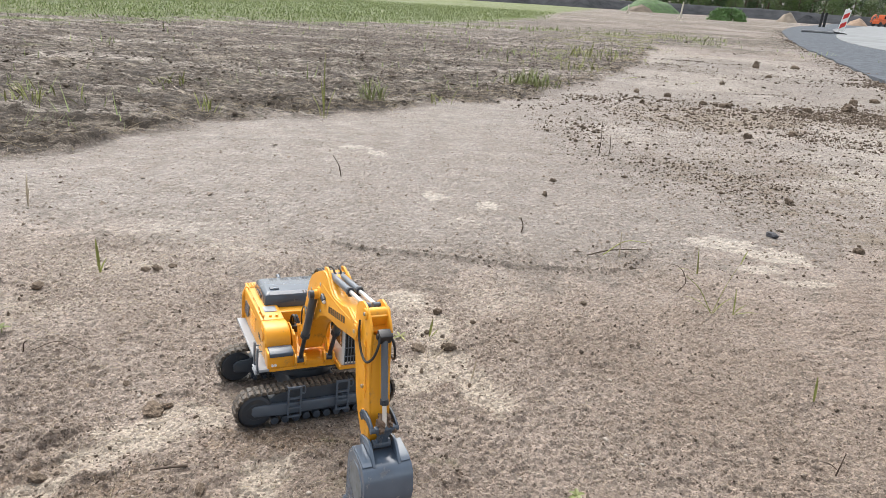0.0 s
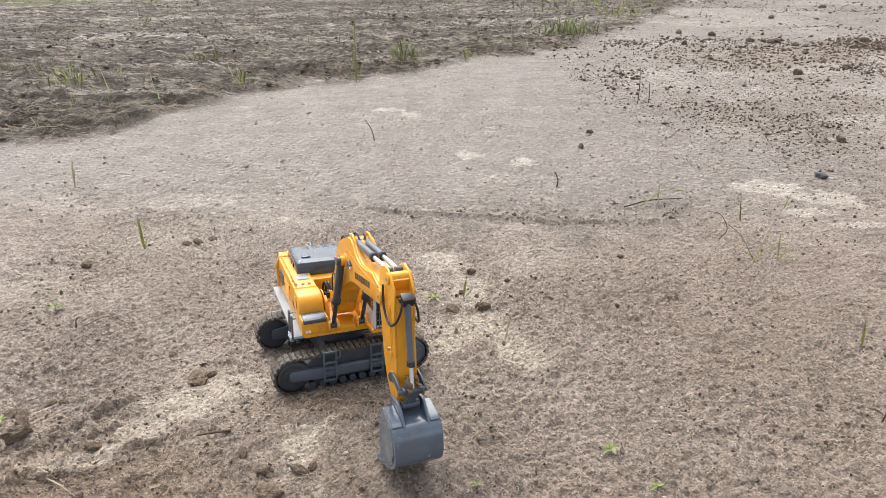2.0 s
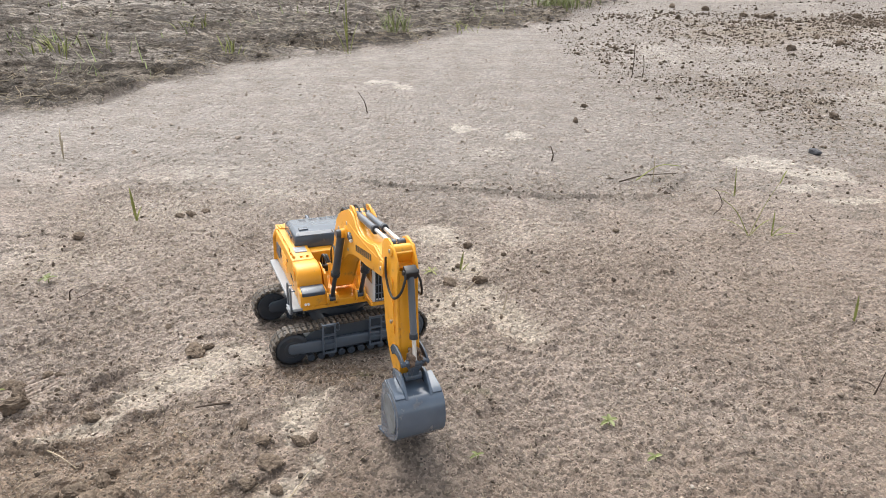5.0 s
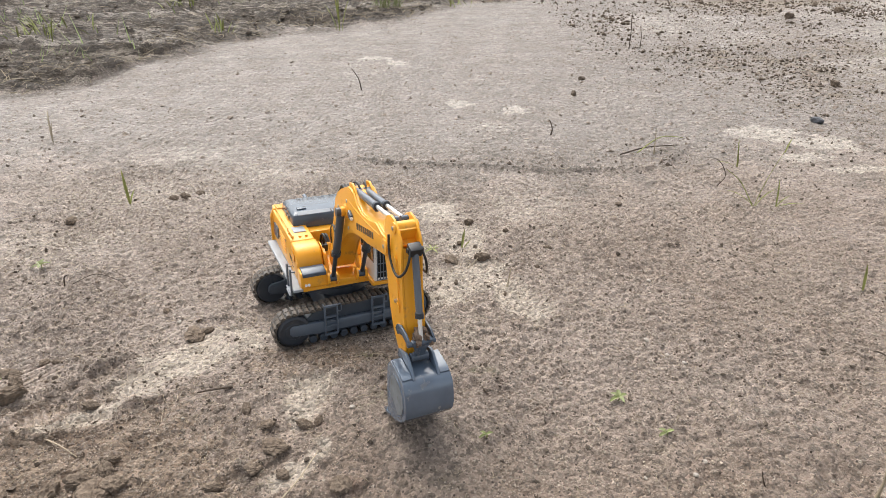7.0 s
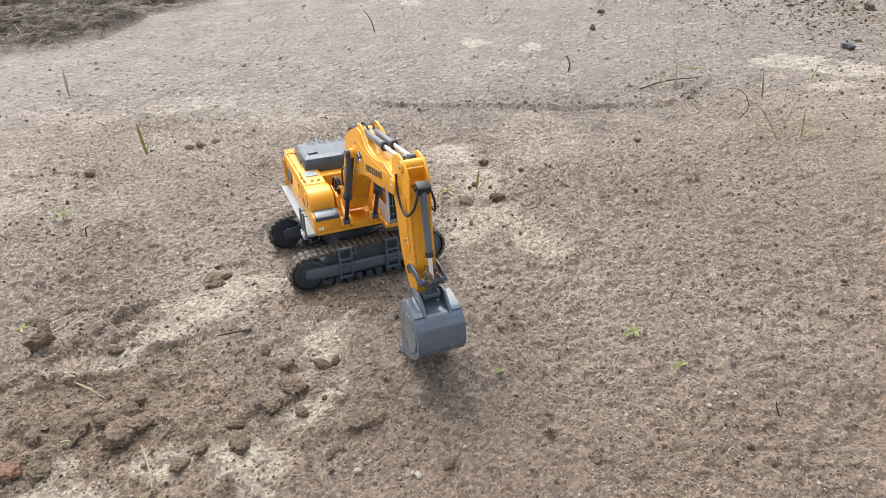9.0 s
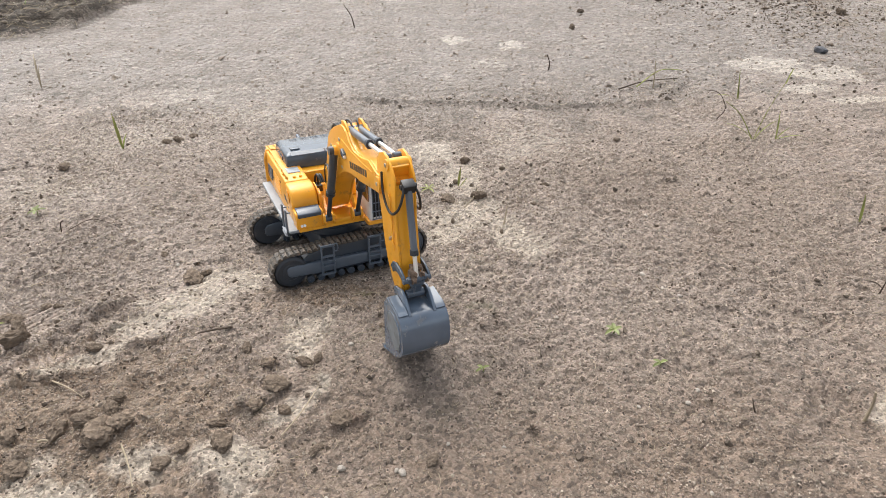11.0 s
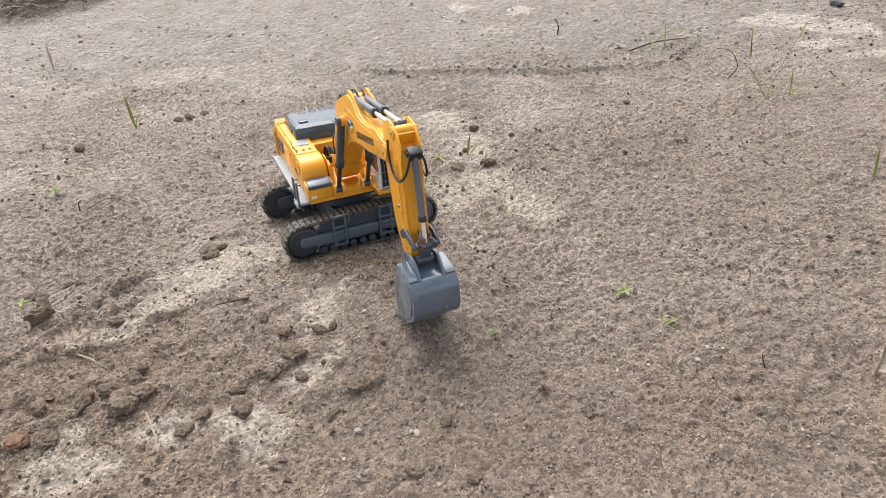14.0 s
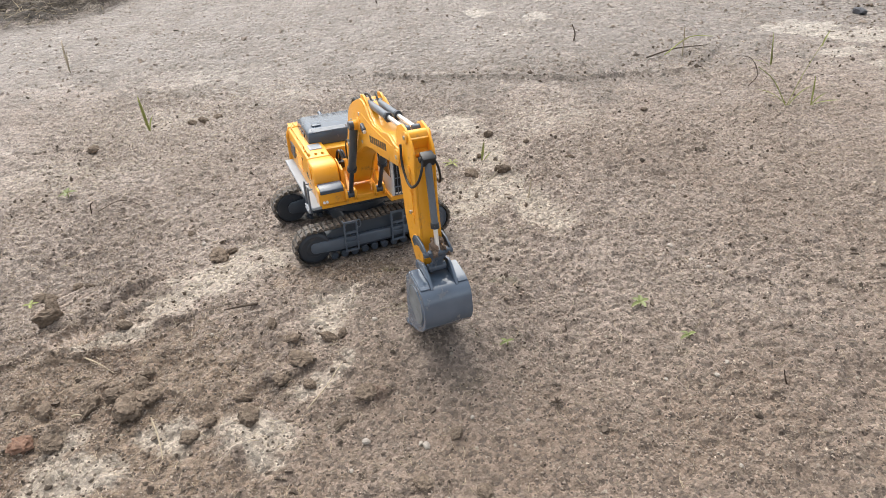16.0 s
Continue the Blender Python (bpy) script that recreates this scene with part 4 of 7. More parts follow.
    for a in range(5):
        rod(bm, (0.004 + 0.006 * a, -0.0276, 0.078 + 0.0055 * (2 - abs(a - 2))), (0.004 + 0.006 * a, -0.0216, 0.078 + 0.0055 * (2 - abs(a - 2))), 0.0011, n=8)
    rod(bm, (0.010, -0.0578, 0.0965), (0.010, -0.0565, 0.0965), 0.0085, 0.0078, 28)
    tank = polish(part("front_tank", bm, YELLOW, rig, m=up))
    bm = bmesh.new()
    prism(bm, [(0.0335, 0.0885), (0.0345, 0.0915), (0.041, 0.0915), (0.0508, 0.0882), (0.0508, 0.0838), (0.049, 0.083), (0.048, 0.0885)], -0.0555, -0.027, 0.0009)
    polish(part("step_cover", bm, SLATE, tank, "slate-grey tread cover"))
    bm = bmesh.new()
    rod(bm, (0.0492, -0.052, 0.0735), (0.0512, -0.052, 0.0735), 0.0016, n=12)
    rod(bm, (0.0492, -0.0485, 0.0735), (0.0512, -0.0485, 0.0735), 0.0016, n=12)
    part("headlight", bm, LENS, tank, "small clear headlights")
    for k, (u, s) in enumerate(((-0.010, -0.052), (-0.009, -0.043), (-0.009, -0.035), (-0.022, -0.053))):
        bm = bmesh.new()
        rod(bm, (u, s, 0.1105), (u, s, 0.1136), 0.0019, n=12, bevel=0.0003)
        polish(part("filler_cap", bm, YELLOW, tank))
    bm = bmesh.new()
    box(bm, -0.040, -0.0225, -0.0475, -0.0315, 0.1118, 0.1128, 0.0004, 1)
    part("anti_slip_plate", bm, SILVER, house, "silver-grey tread plate")
    for u in (0.020, 0.0375):
        bm = bmesh.new()
        box(bm, u - 0.0026, u + 0.0026, -0.0686, -0.0664, 0.060, 0.092, 0.0006, 1)
        rod(bm, (u, -0.0672, 0.0875), (u, -0.0618, 0.0875), 0.0009, n=8)
        box(bm, u - 0.0018, u + 0.0018, -0.0682, -0.0655, 0.0575, 0.0675, 0.0004, 1)
        polish(part("access_rail", bm, RAM, rig, "slate-grey access rail", up))
    bm = bmesh.new()
    box(bm, 0.019, 0.0385, -0.0702, -0.0655, 0.0566, 0.0585, 0.0004, 1)
    box(bm, 0.019, 0.0385, -0.0702, -0.0655, 0.0612, 0.0626, 0.0004, 1)
    part("access_step", bm, SILVER, rig, m=up)
    bm = bmesh.new()
    tube(bm, [(0.046, 0.064, 0.068), (0.05, 0.0645, 0.085), (0.049, 0.0645, 0.094), (0.052, 0.0645, 0.098)], 0.0011, 8, 4)
    polish(part("access_rail", bm, SLATE, rig, m=up))
    # boom well: floor, ears and cross plate between tank and cab
    bm = bmesh.new()
    prism(bm, [(-0.027, 0.0682), (-0.027, 0.094), (-0.02, 0.092), (-0.012, 0.079), (0.04, 0.0755), (0.049, 0.074), (0.049, 0.0675)], -0.0250, 0.0245, 0.001)
    for s in (-0.0212, 0.0178):
        prism(bm, [(-0.006, 0.076), (0.0, 0.094), (0.01, 0.1005), (0.02, 0.097), (0.028, 0.084), (0.033, 0.0755)], s, s + 0.0034, 0.0006)
    for s in (-0.0245, -0.0135, 0.0115, 0.0225):
        prism(bm, [(0.040, 0.072), (0.0425, 0.0815), (0.0475, 0.0845), (0.0535, 0.0825), (0.055, 0.0745), (0.05, 0.0685)], s - 0.0013, s + 0.0013, 0.0005, 1)
    polish(part("boom_bracket", bm, YELLOW, rig, m=up))
    for s in (-0.019, 0.017):
        bm = bmesh.new()
        rod(bm, (0.0475, s - 0.006, 0.0765), (0.0475, s + 0.006, 0.0765), 0.0024, n=14)
        polish(part("cylinder_pin", bm, CHASSIS, rig, m=up))
    bm = bmesh.new()
    box(bm, -0.018, -0.005, -0.019, -0.009, 0.088, 0.097, 0.0012)
    box(bm, -0.018, -0.005, 0.006, 0.018, 0.088, 0.097, 0.0012)
    polish(part("valve_block", bm, BLACK, rig, "black valve block", up))
    for k, s in enumerate((-0.0165, -0.013, 0.011)):
        bm = bmesh.new()
        tube(bm, [(-0.012 + 0.0012 * k, s, 0.094), (-0.0115 + 0.001 * k, s, 0.103), (-0.0075, s * 0.95, 0.111 - 0.001 * k), (-0.001, s * 0.9, 0.1125), (0.0065, s * 0.8, 0.106)], 0.0016, 8, 5)
        polish(part("hose", bm, BLACK, rig, "black hydraulic hose at the boom foot", up))
    build_cab(rig, up)
    build_front(rig, up)
    return rig


def build_cab(rig, up):
    bm = bmesh.new()
    side = [(0.012, 0.0700), (0.012, 0.1330), (0.056, 0.1330), (0.0655, 0.1200), (0.0675, 0.0945), (0.0675, 0.0720), (0.064, 0.0700)]
    t = bmesh.new()
    prism(t, side, 0.0285, 0.0600, 0.0022, 3)
    join(bm, t)
    cab = polish(part("cab", bm, WHITE, rig, "white driver's cab with wire guards", up))
    bm = bmesh.new()
    prism(bm, [(0.0655, 0.0975), (0.0637, 0.1195), (0.0565, 0.1300), (0.0580, 0.1300), (0.0668, 0.1195), (0.0685, 0.0975), (0.0685, 0.0765), (0.067, 0.0765)], 0.0315, 0.0570)
    part("windscreen", bm, GLASS, cab, "dark windscreen")
    for s0 in (0.0279, 0.0595):
        bm = bmesh.new()
        prism(bm, [(0.040, 0.0955), (0.040, 0.1285), (0.0545, 0.1285), (0.0628, 0.1170), (0.0640, 0.0955)], s0, s0 + 0.0011)
        part("side_window", bm, GLASS, cab, "dark side window")
        bm = bmesh.new()
        prism(bm, [(0.017, 0.1), (0.017, 0.1285), (0.036, 0.1285), (0.036, 0.1)], s0, s0 + 0.0011)
        part("side_window", bm, GLASS, cab, "dark side window")
    for k in range(8):
        s = 0.0305 + 0.0039 * k
        bm = bmesh.new()
        tube(bm, [(0.0705, s, 0.0745), (0.0712, s, 0.0965), (0.0698, s, 0.1205), (0.0655, s, 0.1335)], 0.00055, 6, 1)
        part("guard_bar", bm, FRAME_GREY, cab, "grey guard bar")
    for z, u in ((0.0745, 0.0705), (0.085, 0.0708), (0.0965, 0.0712), (0.1205, 0.0698)):
        bm = bmesh.new()
        rod(bm, (u, 0.0298, z), (u, 0.0585, z), 0.0007, n=6)
        part("guard_rail", bm, FRAME_GREY, cab, "grey guard rail")
    bm = bmesh.new()
    box(bm, 0.010, 0.058, 0.0275, 0.061, 0.1335, 0.1362, 0.0008)
    roof = polish(part("roof", bm, SLATE, cab, "slate-grey roof"))
    for k in range(9):
        s = 0.0285 + 0.0039 * k
        bm = bmesh.new()
        box(bm, 0.012, 0.0725, s - 0.0007, s + 0.0007, 0.1372, 0.1386)
        part("roof_bar", bm, SILVER, cab, "pale roof guard bar")
    for u in (0.013, 0.033, 0.053, 0.0715):
        bm = bmesh.new()
        box(bm, u - 0.0008, u + 0.0008, 0.0275, 0.061, 0.1362, 0.1384)
        part("roof_bar", bm, SILVER, cab, "pale roof guard bar")
    bm = bmesh.new()
    prism(bm, [(0.01, 0.0645), (0.01, 0.0702), (0.0665, 0.0702), (0.0665, 0.0655), (0.06, 0.0635)], 0.0262, 0.0615, 0.0008)
    part("cab_base", bm, YELLOW, cab, "yellow cab base")
    for k in range(2):
        bm = bmesh.new()
        box(bm, 0.066, 0.0705, 0.033 + 0.014 * k, 0.0405 + 0.014 * k, 0.1385, 0.1415, 0.0006)
        part("work_light", bm, LENS, cab, "small work light")


BOOM_TOP = [(0.006, 0.098), (0.0075, 0.118), (0.0095, 0.139), (0.0115, 0.157), (0.0112, 0.1716), (0.0128, 0.1888), (0.0185, 0.2015), (0.0284, 0.214), (0.0412, 0.2264), (0.0501, 0.2345), (0.06, 0.239), (0.07, 0.2392), (0.0808, 0.2352), (0.0964, 0.2362), (0.1189, 0.2468), (0.1357, 0.2585), (0.154, 0.2605), (0.163, 0.264)]
BOOM_LOW = [(0.171, 0.2615), (0.1745, 0.2555), (0.1718, 0.248), (0.1619, 0.2424), (0.1444, 0.232), (0.1215, 0.2179), (0.0988, 0.2069), (0.0796, 0.1944), (0.0662, 0.1817), (0.0559, 0.1675), (0.0456, 0.1533), (0.0368, 0.1375), (0.0336, 0.1211), (0.0295, 0.098), (0.024, 0.086), (0.0148, 0.0815), (0.007, 0.087)]
ARM = [(0.1487, 0.2735), (0.1515, 0.2815), (0.1589, 0.2895), (0.1680, 0.2918), (0.1790, 0.2900), (0.1877, 0.2858), (0.1935, 0.28), (0.1975, 0.2687), (0.2072, 0.2486), (0.2239, 0.2219), (0.2385, 0.1985), (0.2445, 0.1865), (0.2425, 0.179), (0.2345, 0.1765), (0.2235, 0.1795), (0.2063, 0.1891), (0.1932, 0.2017), (0.1720, 0.2302), (0.1570, 0.246), (0.155, 0.256)]


def ram(rig, m, p, q, r, split, name, label, rod_r=None, tilt=None):
    """A hydraulic cylinder from p to q: a grey barrel as far as split, then a bright rod."""
    p, q = Vector(p), Vector(q)
    k = p.lerp(q, split)
    bm = bmesh.new()
    rod(bm, p, k, r, n=18, bevel=0.0004)
    s = Vector((0, 1, 0))
    rod(bm, p - s * r * 1.3, p + s * r * 1.3, r * 1.05, n=16)
    body = polish(part(name, bm, RAM_DARK if name == "boom_cylinder" else RAM, rig, label, m))
    bm = bmesh.new()
    rod(bm, p.lerp(k, 0.93), k + (q - p).normalized() * 0.001, r * 1.2, n=18, bevel=0.0004)
    for a in range(6):
        c = p.lerp(k, 0.965) + Vector((0, math.cos(a * 1.047), 0)) * r * 1.1 + (q - p).normalized().cross(s) * math.sin(a * 1.047) * r * 1.1
        rod(bm, c, c + (q - p).normalized() * 0.003, 0.0008, n=6)
    polish(part("gland", bm, CHASSIS, body, "dark cylinder gland"))
    bm = bmesh.new()
    rod(bm, k, q, rod_r or r * 0.52, n=14)
    polish(part("piston_rod", bm, CHASSIS if name == "boom_cylinder" else CHROME, body, "dark piston rod" if name == "boom_cylinder" else "bright piston rod"))
    bm = bmesh.new()
    rod(bm, q - s * r * 1.1, q + s * r * 1.1, r * 0.95, n=16, bevel=0.0003)
    polish(part("rod_eye", bm, SLATE, body))
    return body


def build_front(rig, up):
    """Boom, arm, bucket, cylinders and hoses, as they are lowered onto the soil."""
    slim = 0.84
    bo = up @ hinge(FOOT, RAISE) @ Matrix.Diagonal((1, slim, 1, 1))
    ar = bo @ hinge(HEAD, CROWD)
    bu = ar @ hinge(PIN, CURL) @ Matrix.Diagonal((1, 1 / slim, 1, 1)) @ Matrix.Translation(PIN) @ Matrix.Scale(0.93, 4) @ Matrix.Translation(-PIN)
    bm = bmesh.new()
    prism(bm, BOOM_TOP + BOOM_LOW, -0.0125, 0.0125, 0.0008)
    for s in (-0.0155, 0.0125):
        prism(bm, BOOM_TOP + BOOM_LOW, s, s + 0.003, 0.0007)
    for s in (-0.0175, 0.0135):
        rod(bm, (HEAD.x, s, HEAD.z), (HEAD.x, s + 0.004, HEAD.z), 0.0072, n=24, bevel=0.0004)
    for s in (-0.0125, 0.0095):
        prism(bm, [(0.052, 0.226), (0.046, 0.2365), (0.0545, 0.2418), (0.064, 0.2418), (0.077, 0.236), (0.07, 0.228)], s, s + 0.003, 0.0006)
    rod(bm, (0.0526, -0.0235, 0.2026), (0.0526, 0.0235, 0.2026), 0.0056, 0.0056, 22, 0.0008)
    rod(bm, (0.0526, -0.018, 0.2026), (0.0526, 0.018, 0.2026), 0.0082, 0.0082, 22, 0.0012)
    boom = polish(part("boom", bm, YELLOW, rig, "yellow gooseneck boom", bo))
    for x, z in ((0.0255, 0.1867), (0.0511, 0.2155), (0.0652, 0.1889), (0.0165, 0.0985), (0.1655, 0.2556)):
        bm = bmesh.new()
        w = 0.0182 if x > 0.16 else 0.0162
        rod(bm, (x, -w, z), (x, w, z), 0.0021, n=14, bevel=0.0003)
        polish(part("pin", bm, STEEL, boom, "bright steel pin"))
    for s in (-0.0195, 0.0155):
        bm = bmesh.new()
        box(bm, 0.0655, 0.0755, s, s + 0.004, 0.2085, 0.2155, 0.0008)
        lamp = polish(part("work_lamp", bm, SLATE, boom, "grey boom work lamp"))
        bm = bmesh.new()
        rod(bm, (0.0752, s + 0.002, 0.2118), (0.0768, s + 0.002, 0.2118), 0.0022, n=14)
        part("lens", bm, LENS, lamp, "clear lens")
    for s in (-0.0158, 0.0155):
        bm = bmesh.new()
        ang = math.atan2(0.2502 - 0.2098, 0.1502 - 0.084)
        t = bmesh.new()
        for k in range(8):
            x = -0.0275 + k * 0.0071
            prism(t, [(x, -0.0036), (x + 0.0052, -0.0036), (x + 0.0062, 0.0036), (x + 0.001, 0.0036)], s, s + 0.0003)
        join(bm, t, Matrix.Translation((0.1115, 0, 0.2265)) @ Matrix.Rotation(-ang, 4, "Y"))
        part("lettering_bars", bm, INK, boom, "row of black printed bars")
    # raised rib along the boom's side
    for s in (-0.0162, 0.0154):
        bm = bmesh.new()
        tube(bm, [(0.06, s + 0.0004, 0.222), (0.085, s + 0.0004, 0.2295), (0.115, s + 0.0004, 0.2405), (0.15, s + 0.0004, 0.2555)], 0.0006, 6, 4)
        polish(part("rib", bm, YELLOW, boom))
    # hose bundle on the boom's back and the loops at its side
    for k, s in enumerate((-0.0085, -0.0045, -0.0005, 0.0035, 0.0075)):
        bm = bmesh.new()
        tube(bm, [(-0.008, s, 0.106), (0.0, s, 0.128), (0.006, s, 0.155), (0.0068, s, 0.176), (0.0135, s, 0.2045), (0.027, s, 0.2135), (0.040, s, 0.2245), (0.050, s, 0.2315)], 0.0017, 8, 6)
        polish(part("hose", bm, BLACK, boom, "black hydraulic hose"))
    for sg in (-1, 1):
        bm = bmesh.new()
        tube(bm, [(0.0125, sg * 0.0165, 0.118), (0.011, sg * 0.018, 0.14), (0.019, sg * 0.0185, 0.153), (0.034, sg * 0.021, 0.154), (0.0405, sg * 0.023, 0.142), (0.041, sg * 0.024, 0.124)], 0.0011, 8, 6)
        polish(part("hose", bm, BLACK, boom, "black hydraulic hose loop"))
        bm = bmesh.new()
        tube(bm, [(0.021, sg * 0.018, 0.154), (0.036, sg * 0.019, 0.163), (0.046, sg * 0.0205, 0.176), (0.0485, sg * 0.0225, 0.193)], 0.0009, 8, 5)
        polish(part("hose", bm, BLACK, boom, "thin black hose"))
    # boom cylinders: from the ears at the deck to the boss on the boom
    inv = (up.inverted() @ bo)
    for s in (-0.0222, 0.0222):
        top = inv @ Vector((0.0526, s, 0.2026))
        foot = Vector((0.0475, s * 0.82, 0.0765))
        ram(rig, up, top, foot, 0.0046, 0.62, "boom_cylinder", "dark grey boom cylinder", 0.0026)
    # arm cylinders on the boom's back
    tip = (bo.inverted() @ ar) @ Vector((0.1585, 0, 0.2808))
    for s in (-0.0058, 0.0058):
        ram(rig, bo, (0.0615, s, 0.2352), (tip.x, s, tip.z), 0.0040, 0.56, "arm_cylinder", "grey arm cylinder with bright rod", 0.0023)
    bm = bmesh.new()
    tube(bm, [(0.05, -0.007, 0.230), (0.0495, -0.0068, 0.2385), (0.056, -0.0045, 0.2412), (0.066, -0.004, 0.2385)], 0.0013, 8, 4)
    tube(bm, [(0.05, 0.007, 0.230), (0.0495, 0.0068, 0.2385), (0.056, 0.0045, 0.2412), (0.066, 0.004, 0.2385)], 0.0013, 8, 4)
    polish(part("hose_clamp", bm, BLACK, rig, "black hose clamp", bo))
    # arm
    bm = bmesh.new()
    prism(bm, ARM[6:18] + [(0.1655, 0.245), (0.18, 0.262)], -0.0098, 0.0098, 0.0008)
    for s in (-0.0125, 0.0097):
        prism(bm, ARM, s, s + 0.0028, 0.0008)
    rod(bm, (0.1721, -0.0142, 0.2853), (0.1721, 0.0142, 0.2853), 0.0056, n=22, bevel=0.0005)
    box(bm, 0.158, 0.186, -0.0105, 0.0105, 0.273, 0.276, 0.0005, 1)
    box(bm, 0.176, 0.179, -0.0105, 0.0105, 0.262, 0.288, 0.0005, 1)
    rod(bm, (0.222, -0.0142, 0.2028), (0.222, 0.0142, 0.2028), 0.0045, n=18, bevel=0.0004)
    arm = polish(part("arm", bm, YELLOW, rig, "yellow dipper arm", ar))
    for x, z in ((0.1721, 0.2853), (0.222, 0.2028), (0.2388, 0.1833), (0.205, 0.2225)):
        bm = bmesh.new()
        rod(bm, (x, -0.0152, z), (x, 0.0152, z), 0.0019, n=14, bevel=0.0003)
        polish(part("pin", bm, STEEL, arm, "bright steel pin"))
    for s in (-0.0145, 0.0132):
        bm = bmesh.new()
        tube(bm, [(0.187, s + 0.0006, 0.266), (0.205, s + 0.0006, 0.2385), (0.2165, s + 0.0006, 0.2185)], 0.0006, 6, 4)
        for x, z in ((0.1885, 0.262), (0.2, 0.2435), (0.2115, 0.2245)):
            box(bm, x - 0.003, x + 0.003, s, s + 0.0013, z - 0.0006, z + 0.0006)
        polish(part("weld_rib", bm, YELLOW, arm))
        bm = bmesh.new()
        g = 1 if s > 0 else -1
        tube(bm, [(0.1675, g * 0.0150, 0.273), (0.1761, g * 0.0158, 0.2598), (0.1902, g * 0.0160, 0.2521), (0.2031, g * 0.0158, 0.2547), (0.2085, g * 0.0125, 0.266), (0.2065, g * 0.0092, 0.278), (0.2000, g * 0.0060, 0.2845)], 0.0013, 8, 6)
        polish(part("hose", bm, BLACK, arm, "black hose loop"))
    # bucket cylinder on the arm's front
    link_top = Vector((0.2475, 0, 0.2105))
    ram(rig, ar, (0.1985, 0, 0.2825), (link_top.x, 0, link_top.z), 0.0038, 0.72, "bucket_cylinder", "grey bucket cylinder", 0.0024)
    bm = bmesh.new()
    box(bm, 0.1930, 0.2035, -0.0072, 0.0072, 0.2775, 0.2868, 0.0014)
    rod(bm, (0.1985, -0.009, 0.2825), (0.1985, 0.009, 0.2825), 0.0024, n=12)
    polish(part("cylinder_bracket", bm, BLACK, rig, "black cylinder head bracket", ar))
    # rocker levers and the link to the bucket
    for s in (-0.0158, 0.0132):
        bm = bmesh.new()
        prism(bm, [(0.2175, 0.1985), (0.2195, 0.2065), (0.2265, 0.2125), (0.237, 0.2150), (0.2460, 0.2145), (0.2500, 0.2105), (0.2485, 0.2065), (0.242, 0.2075), (0.234, 0.2065), (0.2275, 0.202), (0.2245, 0.1965)], s, s + 0.0026, 0.0007)
        polish(part("rocker", bm, SLATE, rig, "grey rocker lever", ar))
    bm = bmesh.new()
    rod(bm, (link_top.x, -0.0165, link_top.z), (link_top.x, 0.0165, link_top.z), 0.0026, n=18, bevel=0.0005)
    ear = (ar.inverted() @ bu) @ Vector((0.2485, 0, 0.1725))
    d = ear - link_top
    t = bmesh.new()
    n_ = d.length
    prism(t, [(-0.0115, 0.0), (-0.0118, 0.0035), (-0.0078, 0.0035), (-0.0062, -0.003), (0.0062, -0.003), (0.0078, 0.0035), (0.0118, 0.0035), (0.0115, 0.0), (0.0062, -0.45 * n_), (0.0058, -0.7 * n_), (0.0088, -n_), (0.0088, -n_ - 0.003), (-0.0088, -n_ - 0.003), (-0.0088, -n_), (-0.0058, -0.7 * n_), (-0.0062, -0.45 * n_)], -0.0024, 0.0024, 0.0007)
    dn = d.normalized()
    join(bm, t, Matrix.Translation(link_top) @ Matrix(((0, dn.z, -dn.x, 0), (1, 0, 0, 0), (0, -dn.x, -dn.z, 0), (0, 0, 0, 1))))
    rod(bm, (ear.x, -0.0105, ear.z), (ear.x, 0.0105, ear.z), 0.0042, n=18, bevel=0.0005)
    polish(part("bucket_link", bm, SLATE, rig, "grey bucket link", ar))
    bm = bmesh.new()
    clots = random.Random(8)
    for k in range(20):
        t = bmesh.new()
        bmesh.ops.create_icosphere(t, subdivisions=2, radius=1)
        size = clots.uniform(0.002, 0.0052)
        for v in t.verts:
            v.co *= 1 + 0.6 * noise.noise(v.co * 1.7 + Vector((k, 0, 0))) + 0.3 * noise.noise(v.co * 4 + Vector((0, k, 0)))
        join(bm, t, Matrix.Translation((0.2445 + clots.uniform(-0.009, 0.006), 0.004 + clots.uniform(-0.011, 0.010), 0.2105 + clots.uniform(-0.003, 0.0045))) @ Matrix.Diagonal((size * 1.2, size, size * 0.8, 1)))
    part("stuck_mud", bm, WET_MUD, rig, "brown mud stuck to the bucket linkage", ar)
    build_bucket(rig, bu)


